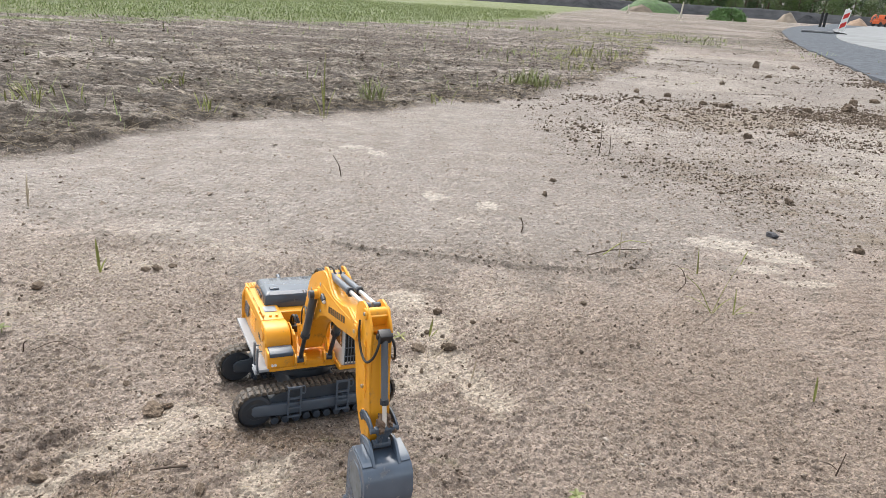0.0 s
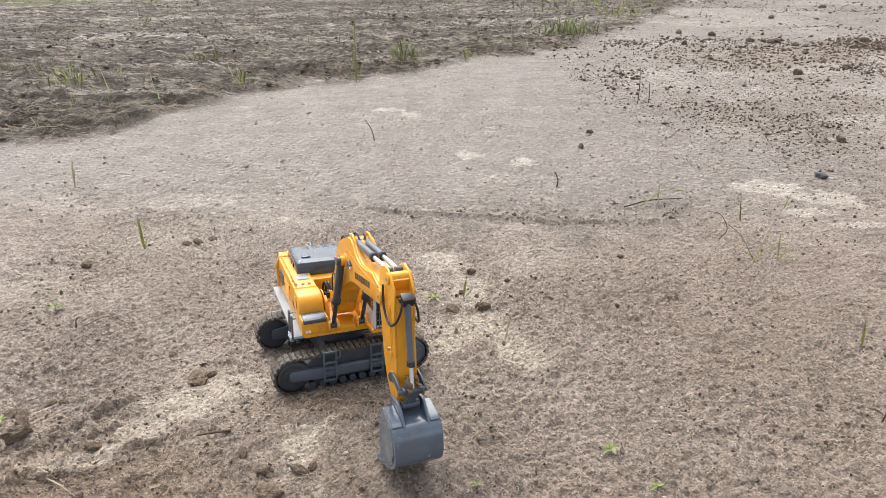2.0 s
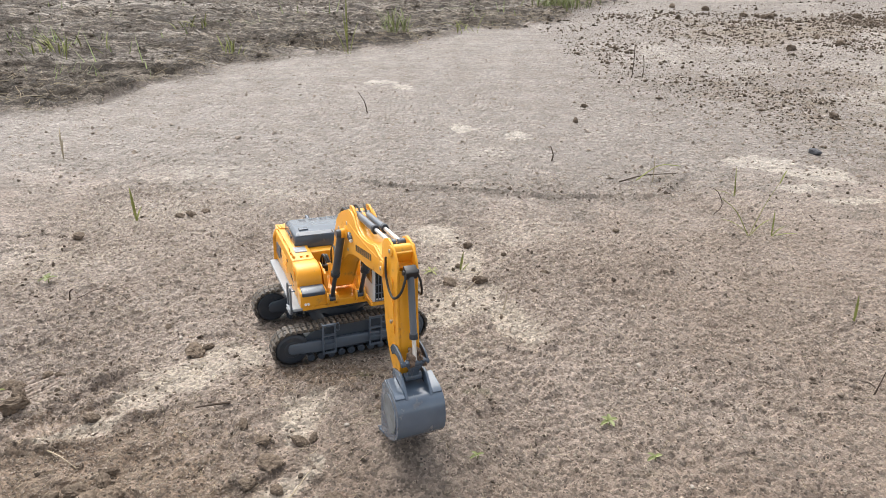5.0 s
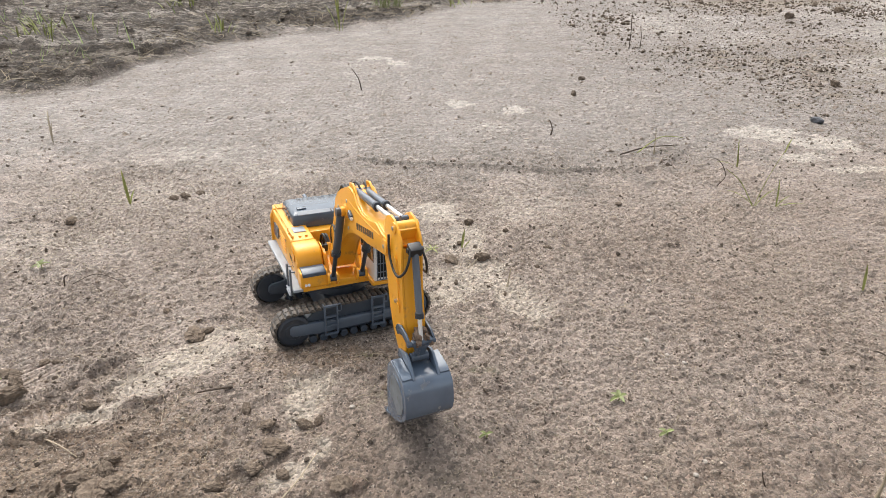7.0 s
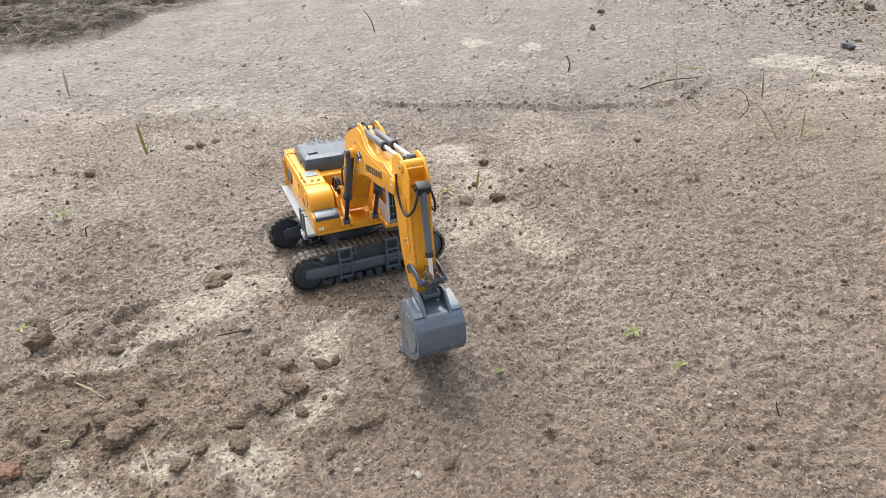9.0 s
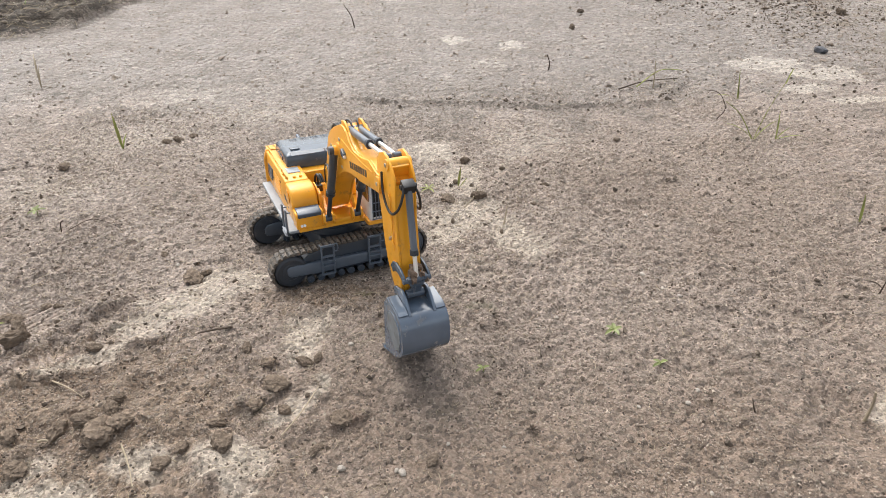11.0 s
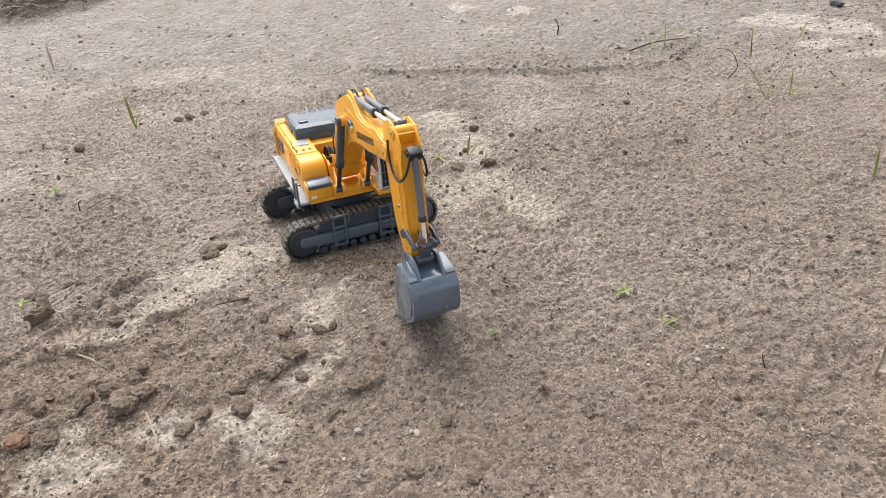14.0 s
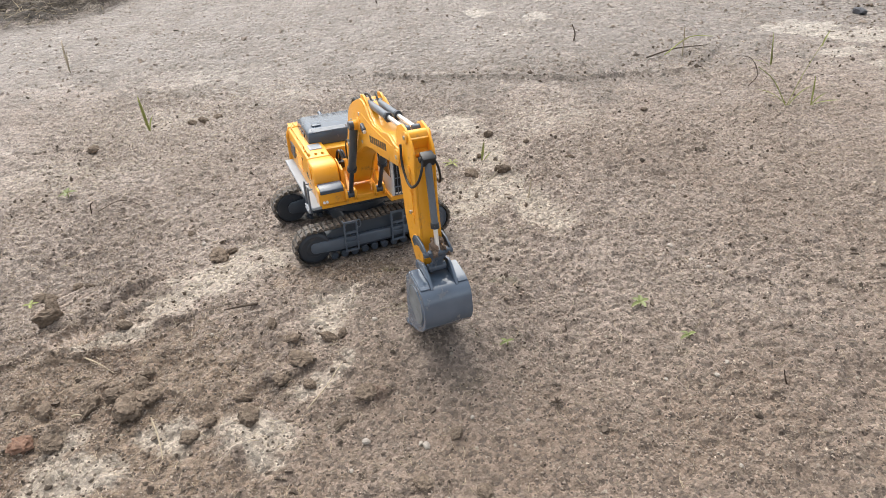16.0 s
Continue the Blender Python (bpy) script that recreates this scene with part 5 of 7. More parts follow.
def build_bucket(rig, bu):
    skin = [(0.1700, 0.1560), (0.1762, 0.1500), (0.1862, 0.1395), (0.1990, 0.1300), (0.2110, 0.1252), (0.2225, 0.1250), (0.2330, 0.1310), (0.2420, 0.1385), (0.2462, 0.1470), (0.2452, 0.1560), (0.2420, 0.1670), (0.2385, 0.1780)]
    pts = [Vector((x, 0, z)) for x, z in skin]
    pts = [v for v in curve_points(pts, 3)]
    inner = []
    for i, v in enumerate(pts):
        d = (pts[min(i + 1, len(pts) - 1)] - pts[max(i - 1, 0)]).normalized()
        inner.append(v + Vector((d.z, 0, -d.x)) * -0.0018)
    half = 0.0252
    bm = bmesh.new()
    rows = []
    for s in (-half, half):
        rows.append([[bm.verts.new((v.x, s, v.z)) for v in line] for line in (pts, inner)])
    (ao, ai), (bo_, bi) = rows
    for i in range(len(pts) - 1):
        bm.faces.new((ao[i], ao[i + 1], bo_[i + 1], bo_[i]))
        bm.faces.new((ai[i], bi[i], bi[i + 1], ai[i + 1]))
        bm.faces.new((ao[i], ai[i], ai[i + 1], ao[i + 1]))
        bm.faces.new((bo_[i], bo_[i + 1], bi[i + 1], bi[i]))
    for k in (0, -1):
        bm.faces.new((ao[k], bo_[k], bi[k], ai[k]))
    bucket = polish(part("bucket", bm, BUCKET, rig, "grey backhoe bucket, slightly scuffed", bu))
    rim = [(0.2385, 0.1800), (0.2250, 0.1835), (0.2050, 0.1755), (0.1850, 0.1650)]
    outline = [(v.x, v.z) for v in pts[::2]] + rim
    for s in (-half - 0.0006, half - 0.0014):
        bm = bmesh.new()
        prism(bm, outline, s, s + 0.002, 0.0004, 1)
        side = polish(part("side_plate", bm, BUCKET, bucket))
        bm = bmesh.new()
        dished = [(0.2005, 0.1385), (0.2110, 0.1325), (0.2240, 0.1335), (0.2335, 0.1420), (0.2370, 0.1565), (0.2330, 0.1680), (0.2200, 0.1720), (0.2060, 0.1650)]
        prism(bm, dished, s - 0.0005 if s < 0 else s + 0.002, s if s < 0 else s + 0.0025, 0.0002, 1)
        part("wear_disc", bm, SCUFF, side, "scuffed paler wear plate")
        bm = bmesh.new()
        o = -1 if s < 0 else 1
        edge = s if s < 0 else s + 0.002
        tube(bm, [(0.1990, edge, 0.1360), (0.2110, edge, 0.1310), (0.2250, edge, 0.1325), (0.2345, edge, 0.1420), (0.2375, edge, 0.1570), (0.2300, edge, 0.1690), (0.2160, edge, 0.1700)], 0.0006, 6, 4)
        polish(part("weld_seam", bm, BUCKET, side))
    bm = bmesh.new()
    prism(bm, [(0.1640, 0.1603), (0.1762, 0.1497), (0.1778, 0.1517), (0.1665, 0.1617)], -half - 0.001, half + 0.001, 0.0003, 1)
    part("lip", bm, BUCKET, bucket)
    for k in range(5):
        s = -half + 0.003 + k * (2 * half - 0.006) / 4
        bm = bmesh.new()
        t = bmesh.new()
        prism(t, [(0.1735, 0.1505), (0.1640, 0.1588), (0.1545, 0.1690), (0.1555, 0.1698), (0.1668, 0.1632), (0.1765, 0.1535)], -0.0024, 0.0024, 0.0005, 1)
        for v in t.verts:
            v.co.y = s + v.co.y * (0.62 if v.co.x < 0.16 else 1.0)
        join(bm, t)
        part("tooth", bm, BUCKET, bucket)
    for s0, s1 in ((-0.0148, -0.0118), (0.0118, 0.0148)):
        bm = bmesh.new()
        prism(bm, [(0.2305, 0.1805), (0.2345, 0.1885), (0.2415, 0.1895), (0.2465, 0.1835), (0.2535, 0.1760), (0.2545, 0.1685), (0.2515, 0.1580), (0.2468, 0.1480), (0.2435, 0.1500), (0.2400, 0.1700), (0.2365, 0.1790)], s0, s1, 0.0006)
        polish(part("lug", bm, BUCKET, bucket))
    for s0, s1 in ((-half, -0.0150), (0.0150, half)):
        bm = bmesh.new()
        prism(bm, [(0.2385, 0.1782), (0.2408, 0.1792), (0.2446, 0.1680), (0.2480, 0.1568), (0.2480, 0.1500), (0.2455, 0.1500), (0.2452, 0.1560), (0.2420, 0.1672)], s0, s1, 0.0004, 1)
        polish(part("wear_plate", bm, BUCKET, bucket))


build_excavator()

# ---- loose soil: crumbs, fibres, clods and pebbles ----
def scatter(count, x0, x1, y0, y1, weight, seed):
    """Places in a rectangle, kept with the chance that weight(x, y) gives."""
    r = np.random.default_rng(seed)
    x, y = r.uniform(x0, x1, count), r.uniform(y0, y1, count)
    keep = r.uniform(0, 1, count) < weight(x, y)
    return x[keep], y[keep]


ICO = bmesh.new()
bmesh.ops.create_icosphere(ICO, subdivisions=1, radius=1)
ICO_V = np.array([v.co[:] for v in ICO.verts])
ICO_F = np.array([[v.index for v in f.verts] for f in ICO.faces])
ICO.free()
OCT_V = np.array([(1, 0, 0), (0, 1, 0), (-1, 0, 0), (0, -1, 0), (0, 0, 1), (0, 0, -1)], float)
OCT_F = np.array([(0, 1, 4), (1, 2, 4), (2, 3, 4), (3, 0, 4), (1, 0, 5), (2, 1, 5), (3, 2, 5), (0, 3, 5)])


TET_V = np.array([(0.94, 0, -0.33), (-0.47, 0.82, -0.33), (-0.47, -0.82, -0.33), (0, 0, 1)])
TET_F = np.array([(0, 1, 3), (1, 2, 3), (2, 0, 3), (0, 2, 1)])


def crumbs(name, x, y, size, verts, faces, material, label, category, seed, flat=0.7, sunk=0.25, soft=False):
    """Many small uneven lumps as one object."""
    r = np.random.default_rng(seed)
    n, k = len(x), len(verts)
    v = verts[None] * (1 + r.uniform(-0.6, 0.6, (n, k, 1)))
    v = v * (size[:, None, None] * r.uniform((0.65, 0.65, flat * 0.7), (1.5, 1.5, flat * 1.3), (n, 1, 3)))
    a, t = r.uniform(0, 2 * np.pi, n)[:, None], r.uniform(-0.5, 0.5, n)[:, None]
    vx, vy, vz = v[..., 0], v[..., 1], v[..., 2]
    vx, vz = vx * np.cos(t) - vz * np.sin(t), vx * np.sin(t) + vz * np.cos(t)
    vx, vy = vx * np.cos(a) - vy * np.sin(a), vx * np.sin(a) + vy * np.cos(a)
    z = height(x, y)[:, None] + vz + (size * flat * (0.5 - sunk))[:, None]
    f = faces[None] + (np.arange(n) * k)[:, None, None]
    ob = link_mesh(name, np.stack([x[:, None] + vx, y[:, None] + vy, z], 2).reshape(-1, 3), f.reshape(-1, 3), material, soft)
    return tagged(ob, label, category, kind="stuff")


def slivers(name, x, y, length, width, material, label, category, seed, lift=0.3):
    """Many thin straws or fibres as one object."""
    r = np.random.default_rng(seed)
    n = len(x)
    a = r.uniform(0, 2 * np.pi, n)
    up = r.uniform(-0.1, lift, n)
    d = np.stack([np.cos(a) * np.cos(up), np.sin(a) * np.cos(up), np.sin(up)], 1)
    s = np.stack([-np.sin(a), np.cos(a), 0 * a], 1)
    bend = r.uniform(-0.25, 0.25, n)[:, None] * length[:, None] * s
    c = np.stack([x, y, height(x, y) + width * 0.6], 1)
    rings = []
    for k, off in ((-0.5, 0), (0.0, 1), (0.5, 0)):
        mid = c + d * (k * length)[:, None] + bend * off + np.array((0, 0, 1)) * (0.12 * length * off * r.uniform(0, 1, n))[:, None]
        mid[:, 2] = np.maximum(mid[:, 2], height(mid[:, 0], mid[:, 1]) + width * 0.3)
        w = width[:, None]
        rings.append(np.stack([mid + s * w * 0.5, mid - s * w * 0.5, mid + np.array((0, 0, 1)) * w * 0.7], 1))
    v = np.concatenate(rings, 1)
    tri = []
    for k in (0, 3):
        for i in range(3):
            j = (i + 1) % 3
            tri += [(k + i, k + j, k + 3 + j), (k + i, k + 3 + j, k + 3 + i)]
    f = np.array(tri)[None] + (np.arange(n) * 9)[:, None, None]
    return tagged(link_mesh(name, v.reshape(-1, 3), f.reshape(-1, 3), material), label, category, kind="stuff")


def clear_of_model(x, y):
    p = np.stack([x - RIG.translation.x, y - RIG.translation.y], 1)
    c, s = math.cos(radians(-22.46)), math.sin(radians(-22.46))
    u, v = p[:, 0] * c - p[:, 1] * s, p[:, 0] * s + p[:, 1] * c
    return ~((abs(u) < 0.104) & (abs(v) < 0.073))


def fine_weight(x, y):
    f, t, s, m, sm, r, d, w, e = zones(x, y)
    patch = 0.55 + 0.45 * value_noise(x, y, 0.09, 31)
    return clear_of_model(x, y) * (1 - 0.95 * tread(x, y)[0]) * ease(np.minimum(np.minimum(x + 0.6, 0.8 - x), np.minimum(y + 0.47, 0.62 - y)), 0, 0.09) * (1 - 0.2 * w) * np.clip((0.95 - 0.78 * sm - 0.75 * s + 0.3 * m) * patch, 0.03, 1)


x, y = scatter(128000, -0.6, 0.8, -0.47, 0.62, fine_weight, 41)
crumbs("soil_crumbs", x, y, np.minimum(rng.gamma(2.0, 0.00034, len(x)) + 0.0004, 0.0015), OCT_V, OCT_F, CRUMB, "countless small brown crumbs of loose soil", "soil", 42, 0.95, 0.2, True)
x, y = scatter(130000, -0.6, 0.8, -0.47, 0.62, fine_weight, 141)
crumbs("pale_soil_crumbs", x, y, np.minimum(rng.gamma(2.0, 0.00026, len(x)) + 0.00035, 0.0015), TET_V, TET_F, CRUMB_PALE, "pale dry crumbs strewn over loose soil", "soil", 142, 0.8, 0.05)
x, y = scatter(56000, -1.4, 1.7, 0.5, 2.6, lambda a, b: 0.75 * (1 - zones(a, b)[0]) * (0.3 + 0.7 * ease(a, 0.5, 1.1)) * (1.15 - 0.4 * b), 43)
crumbs("soil_crumbs", x, y, rng.gamma(2.0, 0.0006, len(x)) + 0.0008, OCT_V, OCT_F, CRUMB, "countless brown crumbs on settled sand", "soil", 44)
x, y = scatter(10000, -0.6, 1.0, -0.47, 0.6, lambda a, b: clear_of_model(a, b) * np.clip(0.22 + 1.3 * zones(a, b)[3] - 0.3 * zones(a, b)[4] + 0.25 * value_noise(a, b, 0.15, 33), 0.02, 1), 45)
crumbs("soil_lumps", x, y, np.minimum(rng.gamma(1.3, 0.0005, len(x)) + 0.0007, 0.0032), ICO_V, ICO_F, CLOD, "small dark lumps of damp soil", "soil", 46, 0.95, 0.2)

x, y = scatter(1700, -0.1, 0.75, 0.38, 0.62, lambda a, b: np.exp(-(near_line(a, b, RIM)[0] / 0.02) ** 2) * (0.5 + 0.5 * value_noise(a, b, 0.06, 62)), 63)
crumbs("soil_lumps", x, y, rng.gamma(1.6, 0.0007, len(x)) + 0.001, OCT_V, OCT_F, CLOD, "row of dark crumbs along a low rim of sand", "soil", 64, 0.9, 0.15)


def right_clods(a, b):
    f, t, s, m, sm, r, d, w, e = zones(a, b)
    patch = ease(value_noise(a, b, 0.4, 35) + 0.6 * value_noise(a, b, 0.15, 36), -0.2, 0.7)
    return np.clip(ease(a + 0.3 * b, 1.05, 1.7) * (0.1 + 0.6 * patch) + 1.1 * np.clip(e, 0, 1) * (0.3 + 0.7 * patch), 0, 1) * (1 - f) * (1 - 0.92 * ease(b, 2.8, 3.3))


x, y = scatter(220000, 0.7, 4.6, 0.25, 6.5, right_clods, 47)
crumbs("dark_soil_lumps", x, y, np.minimum(rng.gamma(0.6, 0.0024, len(x)), 0.0085) * np.clip(0.35 + 0.22 * y, 0.4, 0.95) + 0.0009 + 0.0005 * y, OCT_V, OCT_F, CLOD_DARK, "scattered dark lumps of earth on pale sand", "soil", 48, 0.85, 0.2, True)
x, y = scatter(80000, -7, 3.5, 0.9, 9.5, lambda a, b: zones(a, b)[0] * np.clip(1.2 - b / 9.0, 0.1, 1) * (0.55 + 0.45 * value_noise(a, 2.2 * b, 0.3, 37)), 49)
crumbs("field_clods", x, y, np.minimum(rng.gamma(1.1, 0.003, len(x)), 0.012) + 0.0025, OCT_V, OCT_F, CLOD, "churned dark clods of a muddy field", "soil", 50, 0.5, 0.25, True)
x, y = scatter(14000, -0.6, 0.85, -0.47, 0.6, lambda a, b: clear_of_model(a, b) * (0.25 + 0.5 * ease(-a - 0.3 * b, -0.2, 0.3)), 51)
slivers("root_fibres", x, y, rng.gamma(2.5, 0.0022, len(x)) + 0.0025, rng.uniform(0.0002, 0.0005, len(x)), STRAW, "pale dry root fibres mixed into the soil", "plant litter", 52)
x, y = scatter(8000, -2.4, 2.6, -2.6, 0.7, lambda a, b: ~((a > -0.5) & (a < 0.7) & (b > -0.4)) * np.clip(0.5 + 0.6 * value_noise(a, b, 0.3, 32), 0.05, 1), 67)
crumbs("soil_crumbs", x, y, rng.gamma(2.0, 0.0007, len(x)) + 0.0009, OCT_V, OCT_F, CRUMB, "loose brown crumbs on bare soil", "soil", 68)
# rows of dark clods left by wheels on the far sand
x, y = scatter(60000, 0.6, 14, 2.9, 22, lambda a, b: (1 - zones(a, b)[0]) * np.clip(ease(value_noise(0.25 * a - 0.1 * b, b, 0.16, 55) + 0.4 * value_noise(a, b, 0.3, 56), 0.45, 0.9) * 0.9 + 0.02, 0, 1), 57)
crumbs("dark_soil_lumps", x, y, rng.gamma(1.3, 0.0035, len(x)) + 0.004, OCT_V, OCT_F, CLOD_DARK, "streaks of dark clods on far pale sand", "soil", 58, 0.5, 0.2, True)
x, y = scatter(75000, -5, 4.0, 0.9, 7.5, lambda a, b: zones(a, b)[0] * np.clip(1.15 - (b - np.interp(a, EDGE_X, EDGE_Y)) / 0.55, 0.02, 1), 53)
slivers("straw_litter", x, y, rng.gamma(2.0, 0.008, len(x)) + 0.010, rng.uniform(0.0009, 0.0024, len(x)), LITTER, "dry straw strewn over the muddy field edge", "plant litter", 54, 0.35)
x, y = scatter(9000, -3.5, 3.0, 0.9, 5.0, lambda a, b: zones(a, b)[0] * np.clip(1.0 - (b - np.interp(a, EDGE_X, EDGE_Y)) / 0.5, 0.03, 1), 59)
slivers("straw_stubble", x, y, rng.gamma(2.5, 0.012, len(x)) + 0.015, rng.uniform(0.0008, 0.0018, len(x)), STRAW, "dry stubble standing at the muddy field's edge", "plant litter", 60, 1.3)


def weedy(a, b):
    """Where thin weeds have come up at the end of the field."""
    strip = np.exp(-((a - np.interp(b, [4, 5.7, 8.3, 11, 18], [1.65, 1.95, 2.9, 4.2, 9.0])) / (0.16 + 0.06 * b)) ** 2) * ease(b, 3.9, 4.6) * (1 - ease(b, 12, 16))
    return np.clip(strip * ease(value_noise(a, b, 0.5, 72) + 0.6 * value_noise(a, b, 0.17, 73), -0.3, 0.7), 0, 1)


x, y = scatter(30000, 0.6, 8.0, 3.8, 16.0, weedy, 74)
slivers("thin_weeds", x, y, rng.gamma(2.5, 0.014, len(x)) + 0.03, rng.uniform(0.0015, 0.004, len(x)), BLADE, "thin yellow-green weeds sprouting at the field's end", "weeds", 75, 1.35)


def lump_mesh(name, seed, material, rough=0.3, detail=3):
    bm = bmesh.new()
    bmesh.ops.create_icosphere(bm, subdivisions=detail, radius=1)
    off = Vector((seed * 3.7, seed * 1.9, seed * 5.3))
    for v in bm.verts:
        k = noise.noise(v.co * 1.1 + off) * rough + noise.noise(v.co * 2.7 + off) * rough * 0.7 + noise.noise(v.co * 6 + off) * rough * 0.5 + noise.noise(v.co * 13 + off) * rough * 0.25
        v.co *= 1 + k
    me = bpy.data.meshes.new(name)
    bm.to_mesh(me)
    bm.free()
    for p in me.polygons:
        p.use_smooth = False
    me.materials.append(material)
    return me


def lay(name, me, x, y, size, flat, turn, label, category, group="", sunk=0.2):
    """A single lump or stone lying on the ground."""
    z = float(height(np.array([x]), np.array([y]))[0])
    ob = new(name, me)
    ob.matrix_world = Matrix.LocRotScale((x, y, z + size * flat * (1 - 2 * sunk)), Euler((0.2 * math.sin(turn), 0.2 * math.cos(turn), turn)), (size, size * (0.75 + 0.25 * math.sin(turn * 3)), size * max(flat, 0.5)))
    return tagged(ob, label, category, group)


CLODS = [lump_mesh("clod", s, CLOD_BIG, 0.3, 4) for s in (1, 2, 3, 4, 5)]
CLODS_ROUND_MODEL = [(0.195, 0.143, 0.0135, 0.75), (0.150, 0.085, 0.0062, 0.8), (0.183, 0.247, 0.0105, 0.7), (0.148, 0.150, 0.016, 0.35), (0.163, 0.193, 0.005, 0.8), (-0.185, -0.041, 0.017, 0.35), (-0.172, -0.034, 0.010, 0.45), (-0.322, 0.400, 0.014, 0.5),
                     (-0.300, 0.415, 0.011, 0.6), (-0.340, 0.392, 0.010, 0.6), (-0.492, 0.318, 0.012, 0.6), (0.296, 0.150, 0.008, 0.6), (0.215, 0.040, 0.005, 0.8), (0.24, 0.215, 0.006, 0.7), (0.27, 0.10, 0.005, 0.8), (0.45, 0.30, 0.007, 0.6), (-0.24, 0.02, 0.007, 0.6)]
CLODS_IN_MUD = [(-0.354, -0.146, 0.019, 0.75), (-0.369, -0.114, 0.014, 0.7), (-0.393, -0.093, 0.011, 0.6), (-0.381, -0.093, 0.009, 0.6), (-0.358, -0.071, 0.008, 0.6), (-0.343, -0.071, 0.008, 0.6), (-0.250, -0.287, 0.016, 0.7), (-0.226, -0.278, 0.015, 0.6),
                (-0.208, -0.297, 0.017, 0.6), (-0.191, -0.284, 0.013, 0.6), (-0.207, -0.265, 0.013, 0.6), (-0.207, -0.251, 0.010, 0.6), (-0.292, -0.290, 0.012, 0.4), (-0.142, -0.330, 0.010, 0.6), (-0.270, -0.328, 0.013, 0.45), (-0.128, -0.313, 0.009, 0.6)]
CLODS_BEFORE_MODEL = [(-0.026, -0.216, 0.012, 0.6), (-0.012, -0.214, 0.008, 0.6), (-0.052, -0.245, 0.014, 0.4), (-0.069, -0.267, 0.011, 0.5), (-0.064, -0.216, 0.009, 0.6), (-0.088, -0.196, 0.010, 0.4), (-0.102, -0.289, 0.012, 0.55), (-0.091, -0.315, 0.014, 0.55),
                      (0.017, -0.293, 0.013, 0.4), (-0.040, -0.276, 0.008, 0.6), (-0.005, -0.322, 0.010, 0.5), (0.056, -0.175, 0.008, 0.5), (0.10, -0.345, 0.009, 0.5), (0.07, -0.395, 0.010, 0.45), (0.12, -0.405, 0.009, 0.5), (-0.262, -0.165, 0.010, 0.5)]
CLODS_FAR = [(0.53, 0.99, 0.014, 0.7), (0.59, 1.15, 0.012, 0.7), (2.05, 3.0, 0.03, 0.7), (2.9, 3.1, 0.026, 0.6), (3.05, 3.3, 0.02, 0.7), (1.5, 2.9, 0.025, 0.7), (3.77, 5.88, 0.038, 0.8), (2.6, 4.2, 0.03, 0.7), (1.25, 1.0, 0.016, 0.7), (1.4, 0.78, 0.018, 0.6), (1.2, 0.62, 0.017, 0.6)]
CLODS_ON_BAND = [(1.646, 3.396, 0.036, 0.6), (1.797, 3.269, 0.027, 0.8), (1.938, 3.074, 0.026, 0.7), (2.01, 3.065, 0.02, 0.7), (2.02, 2.996, 0.03, 0.6), (3.925, 6.17, 0.046, 0.9), (3.361, 4.895, 0.03, 0.7), (3.137, 3.447, 0.034, 0.8), (3.368, 3.555, 0.038, 0.6),
                 (2.777, 2.991, 0.046, 0.8), (2.473, 2.887, 0.026, 0.8), (1.913, 2.28, 0.022, 0.8), (1.648, 1.999, 0.024, 0.8), (1.92, 2.106, 0.024, 0.7), (2.061, 2.817, 0.026, 0.7), (4.291, 6.055, 0.06, 0.45)]
for k, (cx, cy, size, flat) in enumerate(CLODS_ROUND_MODEL + CLODS_IN_MUD + CLODS_BEFORE_MODEL + CLODS_FAR + CLODS_ON_BAND):
    lay("soil_clod", CLODS[k % 5], cx, cy, size * 0.8, flat, k * 1.7, "dark damp clod of earth lying on the soil" if flat > 0.5 else "flat dark crust of earth lying on the soil", "clod", "clods of earth", 0.3)
PEBBLES = [lump_mesh("pebble", s, PEBBLE, 0.16) for s in (11, 12, 13)]
for k, (cx, cy, size) in enumerate([(0.019, -0.346, 0.0055), (0.073, -0.357, 0.0058), (0.068, -0.354, 0.0035), (0.022, -0.202, 0.0045), (0.008, -0.375, 0.003), (0.115, -0.33, 0.003), (0.165, -0.335, 0.003), (0.37, -0.09, 0.005), (0.385, -0.12, 0.004),
                                    (0.40, -0.135, 0.0045), (-0.214, -0.008, 0.005), (-0.225, 0.006, 0.0035), (-0.155, -0.195, 0.003), (0.30, -0.30, 0.003), (0.36, -0.29, 0.0035), (0.345, -0.305, 0.004), (-0.06, 0.35, 0.004), (0.09, -0.41, 0.003),
                                    (0.25, -0.16, 0.003), (0.42, 0.05, 0.004), (0.33, -0.4, 0.003), (0.18, -0.43, 0.004)]):
    lay("pebble", PEBBLES[k % 3], cx, cy, size * 0.7, 0.65, k * 2.1, "small pale rounded pebble on the soil", "pebble", "pale pebbles", 0.2)
lay("brick_fragment", lump_mesh("brick_fragment", 21, BRICK, 0.5), -0.298, -0.328, 0.0095, 0.6, 0.5, "crumbling orange brick fragment half sunk in mud", "brick fragment")
lay("dark_stone", lump_mesh("dark_stone", 23, STONE_DARK, 0.3, 2), 1.03, 0.70, 0.014, 0.6, 0.3, "angular dark grey stone lying on sand", "stone")

# ---- plants and twigs ----
def ground_at(x, y):
    return float(height(np.array([x]), np.array([y]))[0])


